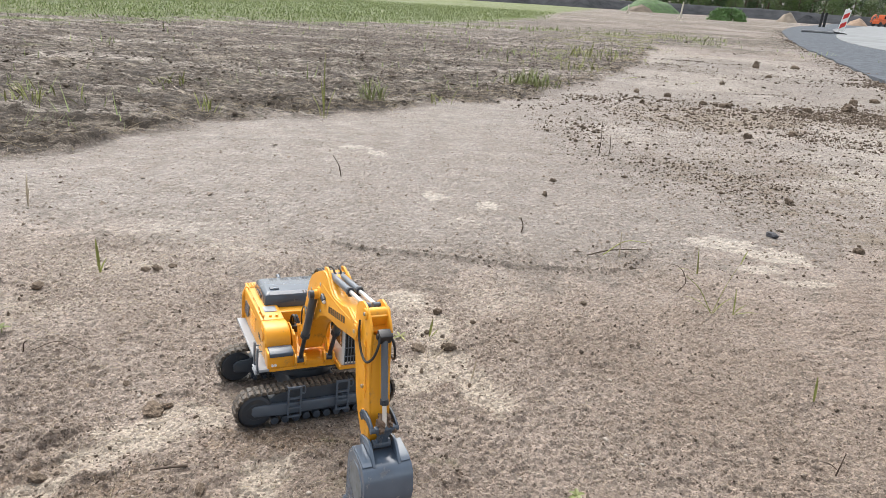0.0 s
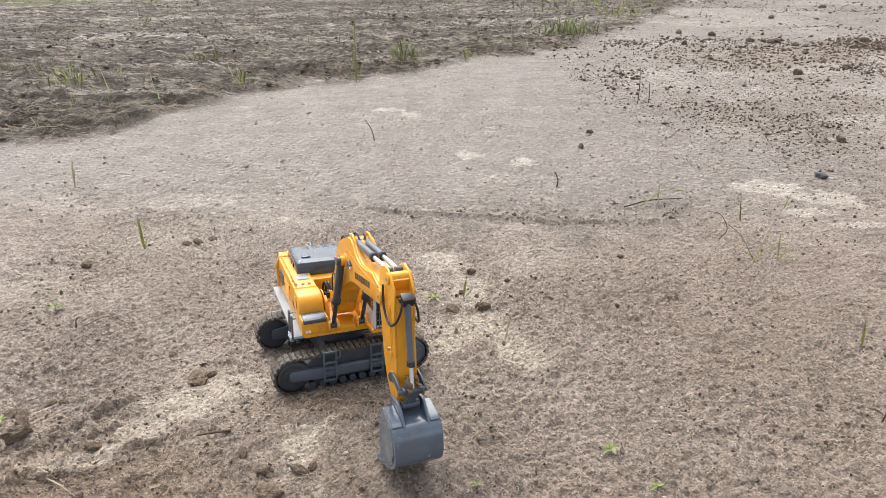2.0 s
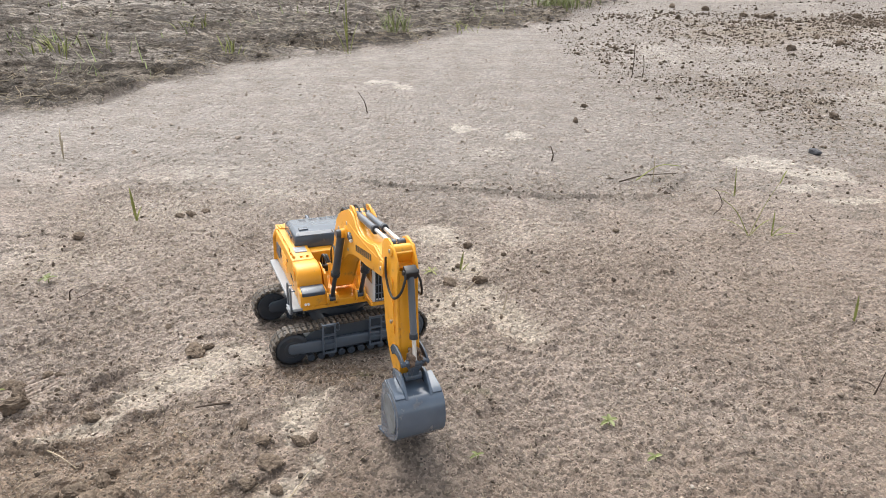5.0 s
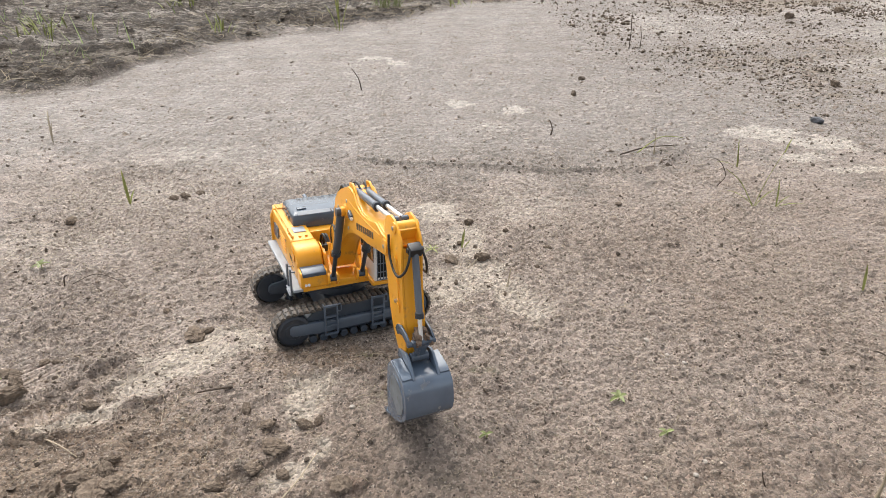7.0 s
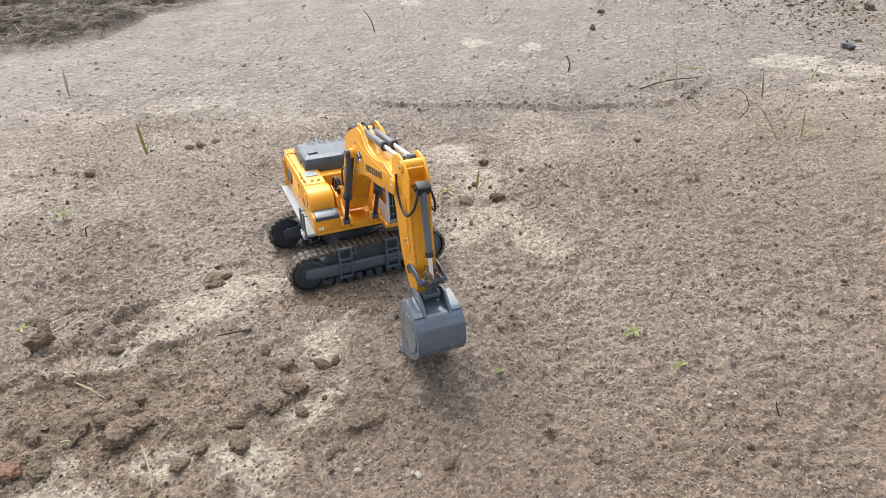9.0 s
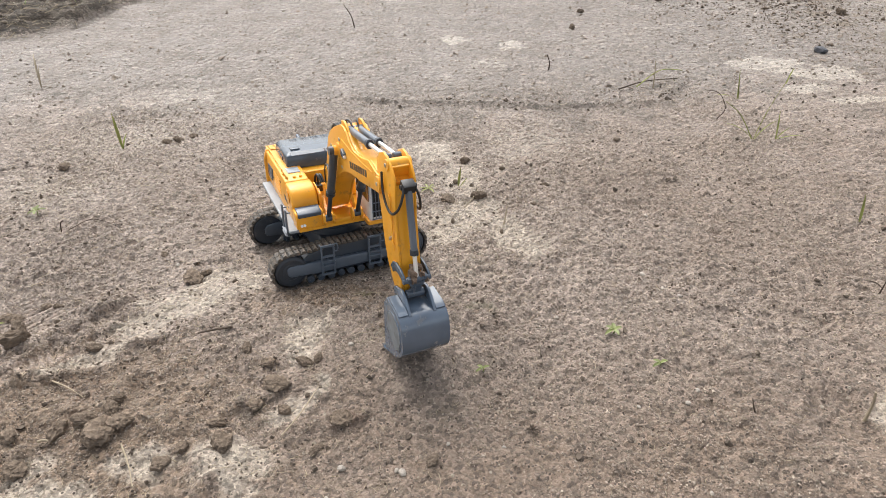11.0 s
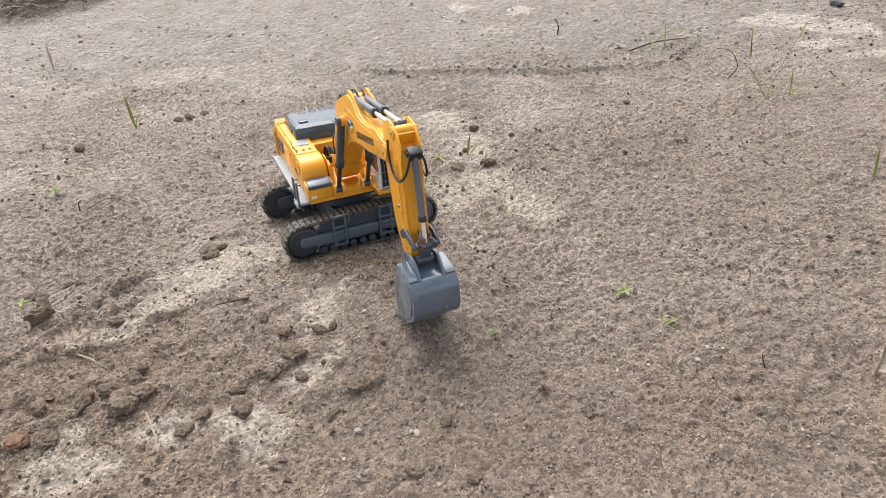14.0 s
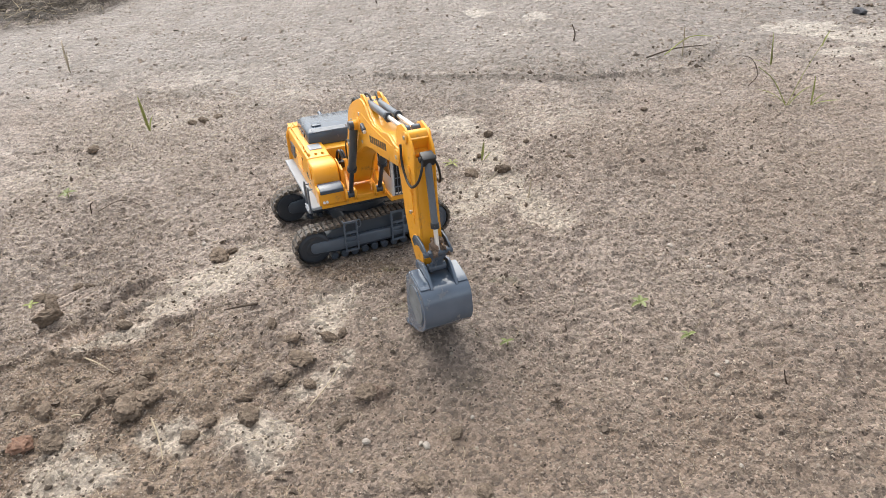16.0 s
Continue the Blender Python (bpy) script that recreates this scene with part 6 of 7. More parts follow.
def leaf(bm, base, az, rise, length, width, droop=0.5, fold=0.25, n=6):
    """One leaf or grass blade: a folded strip that widens, narrows to a tip and bends over."""
    rows, p, a = [], Vector(base), rise
    side = Vector((-math.sin(az), math.cos(az), 0))
    for i in range(n + 1):
        t = i / n
        w = width * (math.sin(math.pi * min(1.0, 0.12 + 0.88 * t)) ** 0.8) * 0.5 + 0.00005
        d = Vector((math.cos(az) * math.cos(a), math.sin(az) * math.cos(a), math.sin(a)))
        up_ = side.cross(d) * -1
        rows.append([bm.verts.new(p - side * w + up_ * w * fold), bm.verts.new(p - up_ * w * fold), bm.verts.new(p + side * w + up_ * w * fold)])
        p = p + d * length / n
        a -= droop / n
    for a_, b_ in zip(rows, rows[1:]):
        bm.faces.new((a_[0], a_[1], b_[1], b_[0]))
        bm.faces.new((a_[1], a_[2], b_[2], b_[1]))


def plant(name, x, y, label, category, stems, blades, blade_mat, stem_mat=None, group=""):
    """A plant rooted at a place. stems: lists of points; blades: (base, azimuth, rise, length, width, droop) in degrees."""
    root = thing(name, Matrix.Translation((x, y, ground_at(x, y) - 0.001)), label, category, group)
    for s in stems:
        bm = bmesh.new()
        tube(bm, s[:-1], s[-1], 6, 3, 0.5)
        part("stem", bm, stem_mat or blade_mat, root)
    for base, az, rise, length, width, droop in blades:
        bm = bmesh.new()
        leaf(bm, base, radians(az), radians(rise), length, width, radians(droop))
        part("leaf", bm, blade_mat, root)
    return root


def stick(name, points, r, material, label, category):
    bm = bmesh.new()
    pts = [(x, y, ground_at(x, y) + z) for x, y, z in points]
    tube(bm, pts, r, 7, 4, 0.55)
    me = bpy.data.meshes.new(name)
    bmesh.ops.recalc_face_normals(bm, faces=bm.faces)
    bm.to_mesh(me)
    bm.free()
    me.materials.append(material)
    return tagged(new(name, me), label, category)


plant("grass_plant", -0.414, 0.377, "single broad yellow-green grass blade standing upright", "grass", [], [((0, 0, 0), 115, 84, 0.066, 0.0052, 12), ((0.001, 0, 0), 60, 70, 0.03, 0.004, 30)], BLADE)
plant("grass_sprig", 0.730, 0.455, "thin yellow-green grass sprig bending over", "grass", [], [((0, 0, 0), 80, 80, 0.062, 0.0022, 25), ((0.002, 0, 0), 230, 75, 0.05, 0.002, 45), ((0, 0.003, 0), 190, 35, 0.05, 0.0026, 40)], BLADE)
plant("grass_sprig", 0.675, 0.270, "loose sprig of thin yellowish grass stalks", "grass", [[(0, 0, 0), (0.02, 0.01, 0.05), (0.045, 0.02, 0.095), 0.0007], [(0, 0, 0), (-0.02, 0.02, 0.04), (-0.05, 0.02, 0.065), 0.001]],
      [((0, 0, 0), 150, 50, 0.06, 0.0024, 60), ((0.004, 0.003, 0), 10, 60, 0.05, 0.0024, 50), ((0.045, 0.02, 0.09), 40, 60, 0.03, 0.0024, 30)], BLADE)
plant("grass_sprig", 0.718, 0.275, "small yellow-green grass tuft on sandy soil", "grass", [], [((0, 0, 0), 340, 28, 0.045, 0.003, 30), ((0, 0, 0), 70, 75, 0.05, 0.0026, 20), ((0, 0, 0), 20, 45, 0.035, 0.0026, 40)], BLADE)
for px_, py_, s, lab in ((0.305, -0.194, 0.56, "small fresh green seedling with spread leaves"), (0.337, -0.25, 0.46, "tiny green seedling with two leaves"), (0.156, -0.247, 0.40, "small pale green wilted seedling"), (-0.467, 0.158, 0.7, "small bright green seedling in sandy soil")):
    blades = [((0, 0, 0.012 * s), az, rise, ln * s, 0.0085 * s, 50) for az, rise, ln in ((20, 15, 0.021), (140, 20, 0.019), (200, 5, 0.022), (285, 25, 0.02), (85, 40, 0.016))]
    plant("seedling", px_, py_, lab, "seedling", [[(0, 0, 0), (0.001, 0, 0.008 * s), (0, 0.001, 0.014 * s), 0.0009]], blades[: 3 if s < 0.5 else 5], LEAF, group="seedlings")
plant("seedling", 0.12, 0.185, "pale green low weed on dry sand", "seedling", [], [((0, 0, 0.001), az, 18, 0.017, 0.0026, 40) for az in (10, 55, 110, 170, 220, 300)], BLADE, group="seedlings")
plant("sprout", 0.166, 0.178, "brown-green pointed sprout beside a clod", "sprout", [], [((0, 0, 0), 60, 72, 0.032, 0.0042, 5), ((0.003, 0, 0), 20, 50, 0.018, 0.003, 10)], BLADE)
plant("dry_tuft", 0.193, -0.322, "small dark brown tuft of roots on the soil", "dead grass", [], [((0, 0, 0), a_ * 36, 35 + 13 * (a_ % 4), 0.008, 0.0018, 80) for a_ in range(10)], ROOT)
plant("dry_sprig", 0.625, -0.158, "dry brown stalk with a curled leaf", "dead grass", [[(0, 0, 0), (0.002, 0, 0.015), (0.006, 0.002, 0.032), 0.0011]], [((0, 0, 0.01), 160, 40, 0.02, 0.004, 50)], ROOT)
plant("grass_plant", 0.703, 0.006, "short olive-brown grass blade standing upright", "grass", [], [((0, 0, 0), 75, 80, 0.04, 0.0038, 10)], BLADE)
plant("grass_plant", -0.711, 0.735, "thin dry yellowish stalk bending over", "grass", [], [((0, 0, 0), 110, 66, 0.085, 0.004, 40), ((0, 0, 0), 80, 80, 0.05, 0.003, 20)], STRAW)
plant("tall_grass", -0.175, 2.02, "tall yellow-green grass stalk at the field's edge", "grass", [], [((0, 0, 0), 85, 86, 0.27, 0.0065, 12), ((0.01, 0, 0), 30, 78, 0.15, 0.007, 20), ((-0.01, 0, 0), 150, 75, 0.12, 0.006, 30), ((0, 0.01, 0), 260, 80, 0.18, 0.006, 14)], BLADE)
r6 = np.random.default_rng(66)
for gx, gy, n_, h_, spread, lab in ((0.015, 2.42, 34, 0.16, 0.06, "bushy fresh green weed at the field's edge"), (0.95, 3.3, 110, 0.15, 0.17, "broad low tuft of fresh green grass"), (-0.62, 1.95, 10, 0.12, 0.05, "thin pale grass tuft in mud"), (0.33, 2.5, 8, 0.16, 0.05, "sparse yellowish grass stalks"), (-1.25, 1.9, 26, 0.12, 0.12, "pale green grass tuft in the muddy field"), (-0.95, 2.6, 14, 0.11, 0.08, "thin pale grass tuft in mud"), (1.6, 4.4, 26, 0.16, 0.2, "yellowish grass tuft on the field's edge"), (2.0, 5.5, 30, 0.2, 0.3, "yellowish grass tuft on the field's edge")):
    plant("grass_tuft", gx, gy, lab, "grass tuft", [], [((float(r6.normal(0, spread * 0.5)), float(r6.normal(0, spread * 0.5)), 0), float(r6.uniform(0, 360)), float(r6.uniform(45, 85)), h_ * float(r6.uniform(0.35, 0.9)), 0.0045 * (1 + gy * 0.12), float(r6.uniform(10, 60))) for _ in range(n_)], LEAF if "fresh" in lab else BLADE, group="grass tufts")
stick("twig", [(-0.039, 1.10, 0), (-0.045, 1.10, 0.03), (-0.062, 1.105, 0.06)], 0.0017, ROOT, "short dark twig sticking up from sand", "twig")
stick("dead_stalk", [(0.841, 1.519, 0), (0.842, 1.52, 0.06), (0.838, 1.52, 0.12)], 0.0016, ROOT, "thin dark dead stalk standing in sand", "stalk")
stick("dead_stalk", [(0.878, 1.519, 0), (0.879, 1.52, 0.04), (0.872, 1.52, 0.075)], 0.0014, ROOT, "short dead stalk standing in sand", "stalk")
stick("twig", [(0.655, 0.371, 0), (0.668, 0.372, 0.02), (0.655, 0.38, 0.045), (0.63, 0.385, 0.05)], 0.0008, ROOT, "thin dark bent twig arching over the soil", "twig")
stick("twig", [(0.52, 0.53, 0.004), (0.58, 0.555, 0.012), (0.655, 0.575, 0.006)], 0.0016, ROOT, "thin dark twig lying on sand", "twig")
stick("dry_stalk", [(0.56, 0.545, 0.004), (0.61, 0.56, 0.03), (0.66, 0.565, 0.025)], 0.0013, BLADE, "thin yellow-green stalk lying on sand", "stalk")
stick("dead_stalk", [(0.597, 0.548, 0), (0.597, 0.55, 0.03), (0.595, 0.55, 0.055)], 0.0014, STRAW, "thin dry stalk standing in sand", "stalk")
stick("dead_stalk", [(0.406, 0.676, 0), (0.408, 0.676, 0.015), (0.402, 0.68, 0.035)], 0.0018, ROOT, "small forked dead stalk in sand", "stalk")
stick("dead_stalk", [(0.403, -0.321, 0), (0.4, -0.32, 0.006), (0.398, -0.318, 0.014)], 0.0009, ROOT, "short dark stalk standing in soil", "stalk")
stick("pale_stalk", [(0.505, -0.33, 0), (0.507, -0.329, 0.02), (0.506, -0.328, 0.035)], 0.0018, STRAW, "short pale broken stalk standing in soil", "stalk")
stick("twig", [(-0.40, 0.105, 0.003), (-0.37, 0.118, 0.012), (-0.335, 0.105, 0.006), (-0.315, 0.085, 0.002)], 0.0006, ROOT, "thin dark arched root lying on soil", "twig")
stick("twig", [(-0.412, 0.107, 0), (-0.409, 0.107, 0.014), (-0.402, 0.104, 0.016)], 0.0011, ROOT, "short dark stub of root", "twig")
stick("twig", [(-0.112, -0.155, 0.002), (-0.132, -0.159, 0.004), (-0.150, -0.158, 0.002)], 0.0016, ROOT, "short brown twig lying on soil", "twig")
stick("dry_stalk", [(-0.285, -0.215, 0.003), (-0.265, -0.228, 0.006), (-0.245, -0.240, 0.003)], 0.0009, STRAW, "pale dry straw lying on mud", "straw")
stick("dry_stalk", [(-0.184, -0.307, 0.004), (-0.169, -0.332, 0.007), (-0.159, -0.354, 0.004)], 0.0009, STRAW, "pale dry straw lying on mud", "straw")
stick("dry_stalk", [(-0.038, -0.308, 0.003), (-0.022, -0.286, 0.007), (-0.008, -0.256, 0.004)], 0.0008, STRAW, "thin pale straw lying on sandy soil", "straw")
stick("dry_stalk", [(-0.262, -0.299, 0.004), (-0.256, -0.298, 0.006), (-0.249, -0.300, 0.004)], 0.0014, STRAW, "short pale straw end in mud", "straw")
plant("seedling", -0.400, -0.105, "pale yellow-green seedling flattened beside a clod", "seedling", [], [((0, 0, 0.002), az, 15, 0.010, 0.0034, 40) for az in (20, 95, 190, 300)], BLADE, group="seedlings")
stick("dry_stalk", [(0.22, 0.055, 0.001), (0.224, 0.063, 0.012), (0.226, 0.066, 0.022)], 0.0012, STRAW, "pale dry straw leaning in sand", "straw")
stick("dry_stalk", [(0.17, 0.118, 0.003), (0.183, 0.133, 0.006), (0.193, 0.15, 0.008)], 0.0009, STRAW, "thin dry stem leaning on a clod", "straw")

# turf of the far meadow
x, y = scatter(190000, -22, 9, 5.5, 40, lambda a, b: ease(zones(a, b)[1], 0.35, 1.0) * np.clip(1.4 - b / 30, 0.15, 1), 71)
rt = np.random.default_rng(72)
n_ = len(x)
a_, hgt = rt.uniform(0, 2 * np.pi, n_), rt.gamma(3, 0.0075, n_) + 0.008
w_ = 0.0025 + 0.0005 * y
g = height(x, y)
lean = rt.uniform(0.1, 0.6, n_) * hgt
sx, sy = -np.sin(a_) * w_, np.cos(a_) * w_
v = np.stack([np.stack([x - sx, y - sy, g], 1), np.stack([x + sx, y + sy, g], 1), np.stack([x + np.cos(a_) * lean, y + np.sin(a_) * lean, g + hgt], 1)], 1)
tagged(link_mesh("meadow_grass", v.reshape(-1, 3), np.arange(3 * n_).reshape(-1, 3), GRASS), "green and yellowish rough meadow grass", "grass", kind="stuff")
x, y = scatter(16000, -5, 6.5, 1.4, 14, lambda a, b: zones(a, b)[0] * np.clip(ease(value_noise(a, b, 0.5, 38) + 0.5 * value_noise(a, b, 1.7, 39), 0.25, 0.9) + 0.03, 0, 1), 73)
n_ = len(x)
a_, hgt = rt.uniform(0, 2 * np.pi, n_), rt.gamma(3, 0.013, n_) + 0.015
w_ = 0.0012 + 0.0006 * y
g = height(x, y)
lean = rt.uniform(0.1, 0.9, n_) * hgt
sx, sy = -np.sin(a_) * w_, np.cos(a_) * w_
v = np.stack([np.stack([x - sx, y - sy, g], 1), np.stack([x + sx, y + sy, g], 1), np.stack([x + np.cos(a_) * lean, y + np.sin(a_) * lean, g + hgt], 1)], 1)
tagged(link_mesh("sparse_grass", v.reshape(-1, 3), np.arange(3 * n_).reshape(-1, 3), GRASS), "sparse grass blades sprouting in the muddy field", "grass", kind="stuff")

# ---- the distance: road, beacon, heaps, bank and trees ----
def far_at(bearing, distance):
    a = radians(bearing)
    return 0.09 + math.sin(a) * distance, -0.75 + math.cos(a) * distance


def ribbon(name, left, right, lift, material, label, category):
    """A strip of paving with a thickness, between two edges."""
    bm = bmesh.new()
    rows = []
    for (ax, ay), (bx, by) in zip(left, right):
        rows.append([bm.verts.new((ax, ay, -0.1)), bm.verts.new((ax, ay, lift)), bm.verts.new(((ax + bx) / 2, (ay + by) / 2, lift + 0.01)), bm.verts.new((bx, by, lift)), bm.verts.new((bx, by, -0.1))])
    for a, b in zip(rows, rows[1:]):
        for k in range(4):
            bm.faces.new((a[k], a[k + 1], b[k + 1], b[k]))
    bm.faces.new(rows[0][::-1])
    bm.faces.new(rows[-1])
    me = bpy.data.meshes.new(name)
    bmesh.ops.recalc_face_normals(bm, faces=bm.faces)
    bm.to_mesh(me)
    bm.free()
    me.materials.append(material)
    return tagged(new(name, me), label, category, kind="structure")


ROAD_LEFT = [(-1.5, -45), (0.6, -14), (2.2, -3.0), (3.2, 1.5), (4.05, 3.9), (4.47, 4.93), (5.39, 6.81), (7.6, 11.36), (10.6, 17.0), (15.5, 25.6), (24, 39), (34.5, 53.9), (70, 105)]
ROAD_MID = [(6.2, -45), (7.2, -14), (8.0, -3.0), (8.6, 2.5), (8.9, 6.5), (9.0, 8.5), (9.4, 11.4), (11.0, 15.0), (13.6, 19.4), (18.4, 26.6), (27.0, 39.8), (38, 54), (75, 104)]
ROAD_RIGHT = [(13.6, -45), (13.9, -14), (14, -3.0), (14, 1), (14.2, 4), (14.4, 6), (15, 8.5), (16.8, 12), (19.6, 16.5), (24.5, 24), (33, 37), (44, 51), (82, 100)]
def ragged(line, amount, per):
    """The same edge with many small uneven steps."""
    pts = [v.to_2d() for v in curve_points([(a, b, 0) for a, b in line], per)]
    return [(v.x + amount * noise.noise(Vector((v.y * 1.3, 1.0, 0))) + 0.5 * amount * noise.noise(Vector((v.y * 4.1, 5.0, 0))), v.y) for v in pts]


ROAD_LEFT, ROAD_MID, ROAD_RIGHT = ragged(ROAD_LEFT, 0.1, 14), ragged(ROAD_MID, 0.05, 14), ragged(ROAD_RIGHT, 0.05, 14)
ribbon("road", ROAD_LEFT, ROAD_MID, 0.022, ASPHALT, "dark grey gravel base of a new road", "road")
ribbon("pavement", [(a + 0.01, b) for a, b in ROAD_MID], ROAD_RIGHT, 0.03, CONCRETE, "pale grey finished road lane", "road")

rv = np.random.default_rng(88)
pick = rv.integers(0, len(ROAD_LEFT), 3500)
vx, vy = np.array(ROAD_LEFT)[pick].T
vx, vy = vx - np.abs(rv.normal(0, 0.16, 3500)) + 0.03, vy + rv.uniform(-0.3, 0.3, 3500)
keep = (vy > 2.5) & (vy < 26)
crumbs("verge_gravel", vx[keep], vy[keep], rv.gamma(1.3, 0.004, keep.sum()) + 0.004, OCT_V, OCT_F, CLOD, "brown crumbs along the edge of the gravel road", "soil", 89, 0.6, 0.2, True)


def build_beacon(x, y, turn, lean):
    b = thing("warning_beacon", Matrix.Translation((x, y, 0.03)) @ Matrix.Rotation(turn, 4, "Z") @ Matrix.Rotation(lean, 4, "Y") @ Matrix.Scale(0.8, 4), "red and white striped traffic beacon on a dark foot", "traffic beacon")
    bm = bmesh.new()
    box(bm, -0.135, 0.135, -0.02, 0.02, 0.16, 1.12, 0.02, 3)
    board = part("board", bm, BEACON_WHITE, b, "white beacon board")
    for k in range(2):
        z = 0.22 + 0.42 * k
        bm = bmesh.new()
        prism(bm, [(-0.11, z), (0.11, z + 0.16), (0.11, min(z + 0.38, 1.08)), (-0.11, min(z + 0.22, 1.08))], -0.0235, 0.0235)
        part("stripe", bm, BEACON_RED, board, "red diagonal stripe")
    bm = bmesh.new()
    rod(bm, (0, 0, 1.1), (0, 0, 1.18), 0.045, 0.03, 14)
    part("handle", bm, BEACON_WHITE, b)
    bm = bmesh.new()
    rod(bm, (0, 0, 0.05), (0, 0, 0.2), 0.035, n=12)
    part("post", bm, BEACON_WHITE, b)
    bm = bmesh.new()
    box(bm, -0.32, 0.32, -0.17, 0.17, -0.01, 0.07, 0.02)
    part("foot_plate", bm, BASE_RUBBER, b, "dark rubber foot plate")
    return b


build_beacon(17.23, 24.69, radians(-33), radians(7))


def simple(name, bm, material, label, category, m=None, group="", kind=""):
    me = bpy.data.meshes.new(name)
    bmesh.ops.recalc_face_normals(bm, faces=bm.faces)
    bm.to_mesh(me)
    bm.free()
    me.materials.append(material)
    ob = new(name, me)
    if m is not None:
        ob.matrix_world = m
    return tagged(ob, label, category, group, kind)


bm = bmesh.new()
box(bm, -0.65, 0.45, -0.25, 0.25, 0.0, 0.06, 0.02)
for k in range(5):
    box(bm, -0.62 + 0.22 * k, -0.45 + 0.22 * k, -0.24, 0.24, 0.06, 0.075, 0.005, 1)
simple("rubber_foot_plate", bm, CONCRETE, "flat pale grey foot plate lying on the road", "foot plate", Matrix.Translation((16.2, 24.3, 0.035)) @ Matrix.Rotation(radians(-30), 4, "Z"))
px_, py_ = far_at(32.75, 55)
e = thing("stacked_barrier", Matrix.Translation((px_, py_, 0.02)) @ Matrix.Rotation(radians(-32), 4, "Z") @ Matrix.Diagonal((0.72, 0.72, 1, 1)), "two dark upright barrier boards standing together", "barrier")
for k in (-0.16, 0.16):
    bm = bmesh.new()
    box(bm, k - 0.12, k + 0.12, -0.05, 0.05, 0.0, 0.95, 0.02)
    for j in range(4):
        box(bm, k - 0.1, k + 0.1, -0.065, 0.065, 0.12 + 0.21 * j, 0.22 + 0.21 * j, 0.01, 1)
    part("board", bm, BASE_RUBBER, e)


def heap(name, bearing, distance, width, tall, material, label, seed, long=1.0):
    x, y = far_at(bearing, distance)
    bm = bmesh.new()
    n = 40
    grid = []
    for j in range(n + 1):
        row = []
        for i in range(n + 1):
            u, v = 2 * i / n - 1, 2 * j / n - 1
            r = math.hypot(u, v)
            z = tall * max(0.0, 1 - r ** 1.7) * (1 + 0.25 * noise.noise(Vector((u * 2 + seed, v * 2, 0)))) + 0.1 * tall * noise.noise(Vector((u * 7, v * 7 + seed, 3))) * max(0, 1 - r)
            row.append(bm.verts.new((u * width / 2, v * width / 2 * long, max(z, 0) - 0.03 * tall)))
        grid.append(row)
    for j in range(n):
        for i in range(n):
            bm.faces.new((grid[j][i], grid[j][i + 1], grid[j + 1][i + 1], grid[j + 1][i]))
    ob = simple(name, bm, material, label, "heap", Matrix.Translation((x, y, 0)) @ Matrix.Rotation(radians(-bearing), 4, "Z"))
    for p in ob.data.polygons:
        p.use_smooth = True
    return ob


TURF_HEAP = mat("grassed_soil", (0.04, 0.09, 0.02), 0.8, vary=0.35, scale=1.2, bump=0.15, bump_scale=8)
BERM_PALE = mat("dry_brown_soil", (0.15, 0.125, 0.1), 0.9, vary=0.3, scale=1.5, bump=0.05, bump_scale=6, spec=0.1)
heap("green_heap", 20.6, 112, 9.4, 2.2, TURF_HEAP, "low soil heap overgrown with bright green grass", 1.0)
heap("sand_heap", 19.8, 104, 4.0, 1.0, BERM_PALE, "bare pale sand heap in front of green mound", 2.0)
heap("sand_heap", 30.4, 84, 2.2, 0.95, HEAP, "small pale sand heap at the roadside", 3.0)
heap("soil_heap", 31.8, 88, 3.0, 0.9, BERM, "small brown heap of soil and roots", 4.0)
heap("sand_heap", 34.9, 105, 2.6, 0.9, mat("orange_sand", (0.28, 0.2, 0.14), 0.9, vary=0.2, scale=2), "small orange sand heap by the road", 5.0)

# marker stakes
for bearing, d, tall in ((22.9, 38.5, 0.95), (18.9, 62, 0.75)):
    x, y = far_at(bearing, d)
    e = thing("marker_stake", Matrix.Translation((x, y, -0.02)) @ Matrix.Rotation(radians(4), 4, "Y"), "thin pale wooden survey stake with splayed foot", "stake")
    bm = bmesh.new()
    box(bm, -0.03, 0.03, -0.03, 0.03, 0, tall, 0.005, 1)
    part("post", bm, PALE_WOOD, e)
    for sg in (-1, 1):
        bm = bmesh.new()
        rod(bm, (sg * 0.22, 0, 0), (0, 0, tall * 0.4), 0.022, n=6)
        part("brace", bm, PALE_WOOD, e)

# earth bank
bm = bmesh.new()
rows = []
for k in range(90):
    b = -6 + 47 * k / 89
    d = 138 + 10 * noise.noise(Vector((b * 0.3, 0, 0)))
    tall = 1.75 + 0.25 * noise.noise(Vector((b * 0.9, 4, 0))) - 0.35 * ease(np.array(b), 28, 36).item()
    rows.append([bm.verts.new((*far_at(b, d + o), h * tall - 0.05)) for o, h in ((-7, 0), (-3.2, 0.8), (-1.5, 0.97), (0.5, 1.0), (6, 0.9), (16, 0.0))])
for a, b in zip(rows, rows[1:]):
    for k in range(5):
        bm.faces.new((a[k], a[k + 1], b[k + 1], b[k]))
ob = simple("bank", bm, BERM, "long low dark earth bank across the site", "bank", kind="structure")
for p in ob.data.polygons:
    p.use_smooth = True


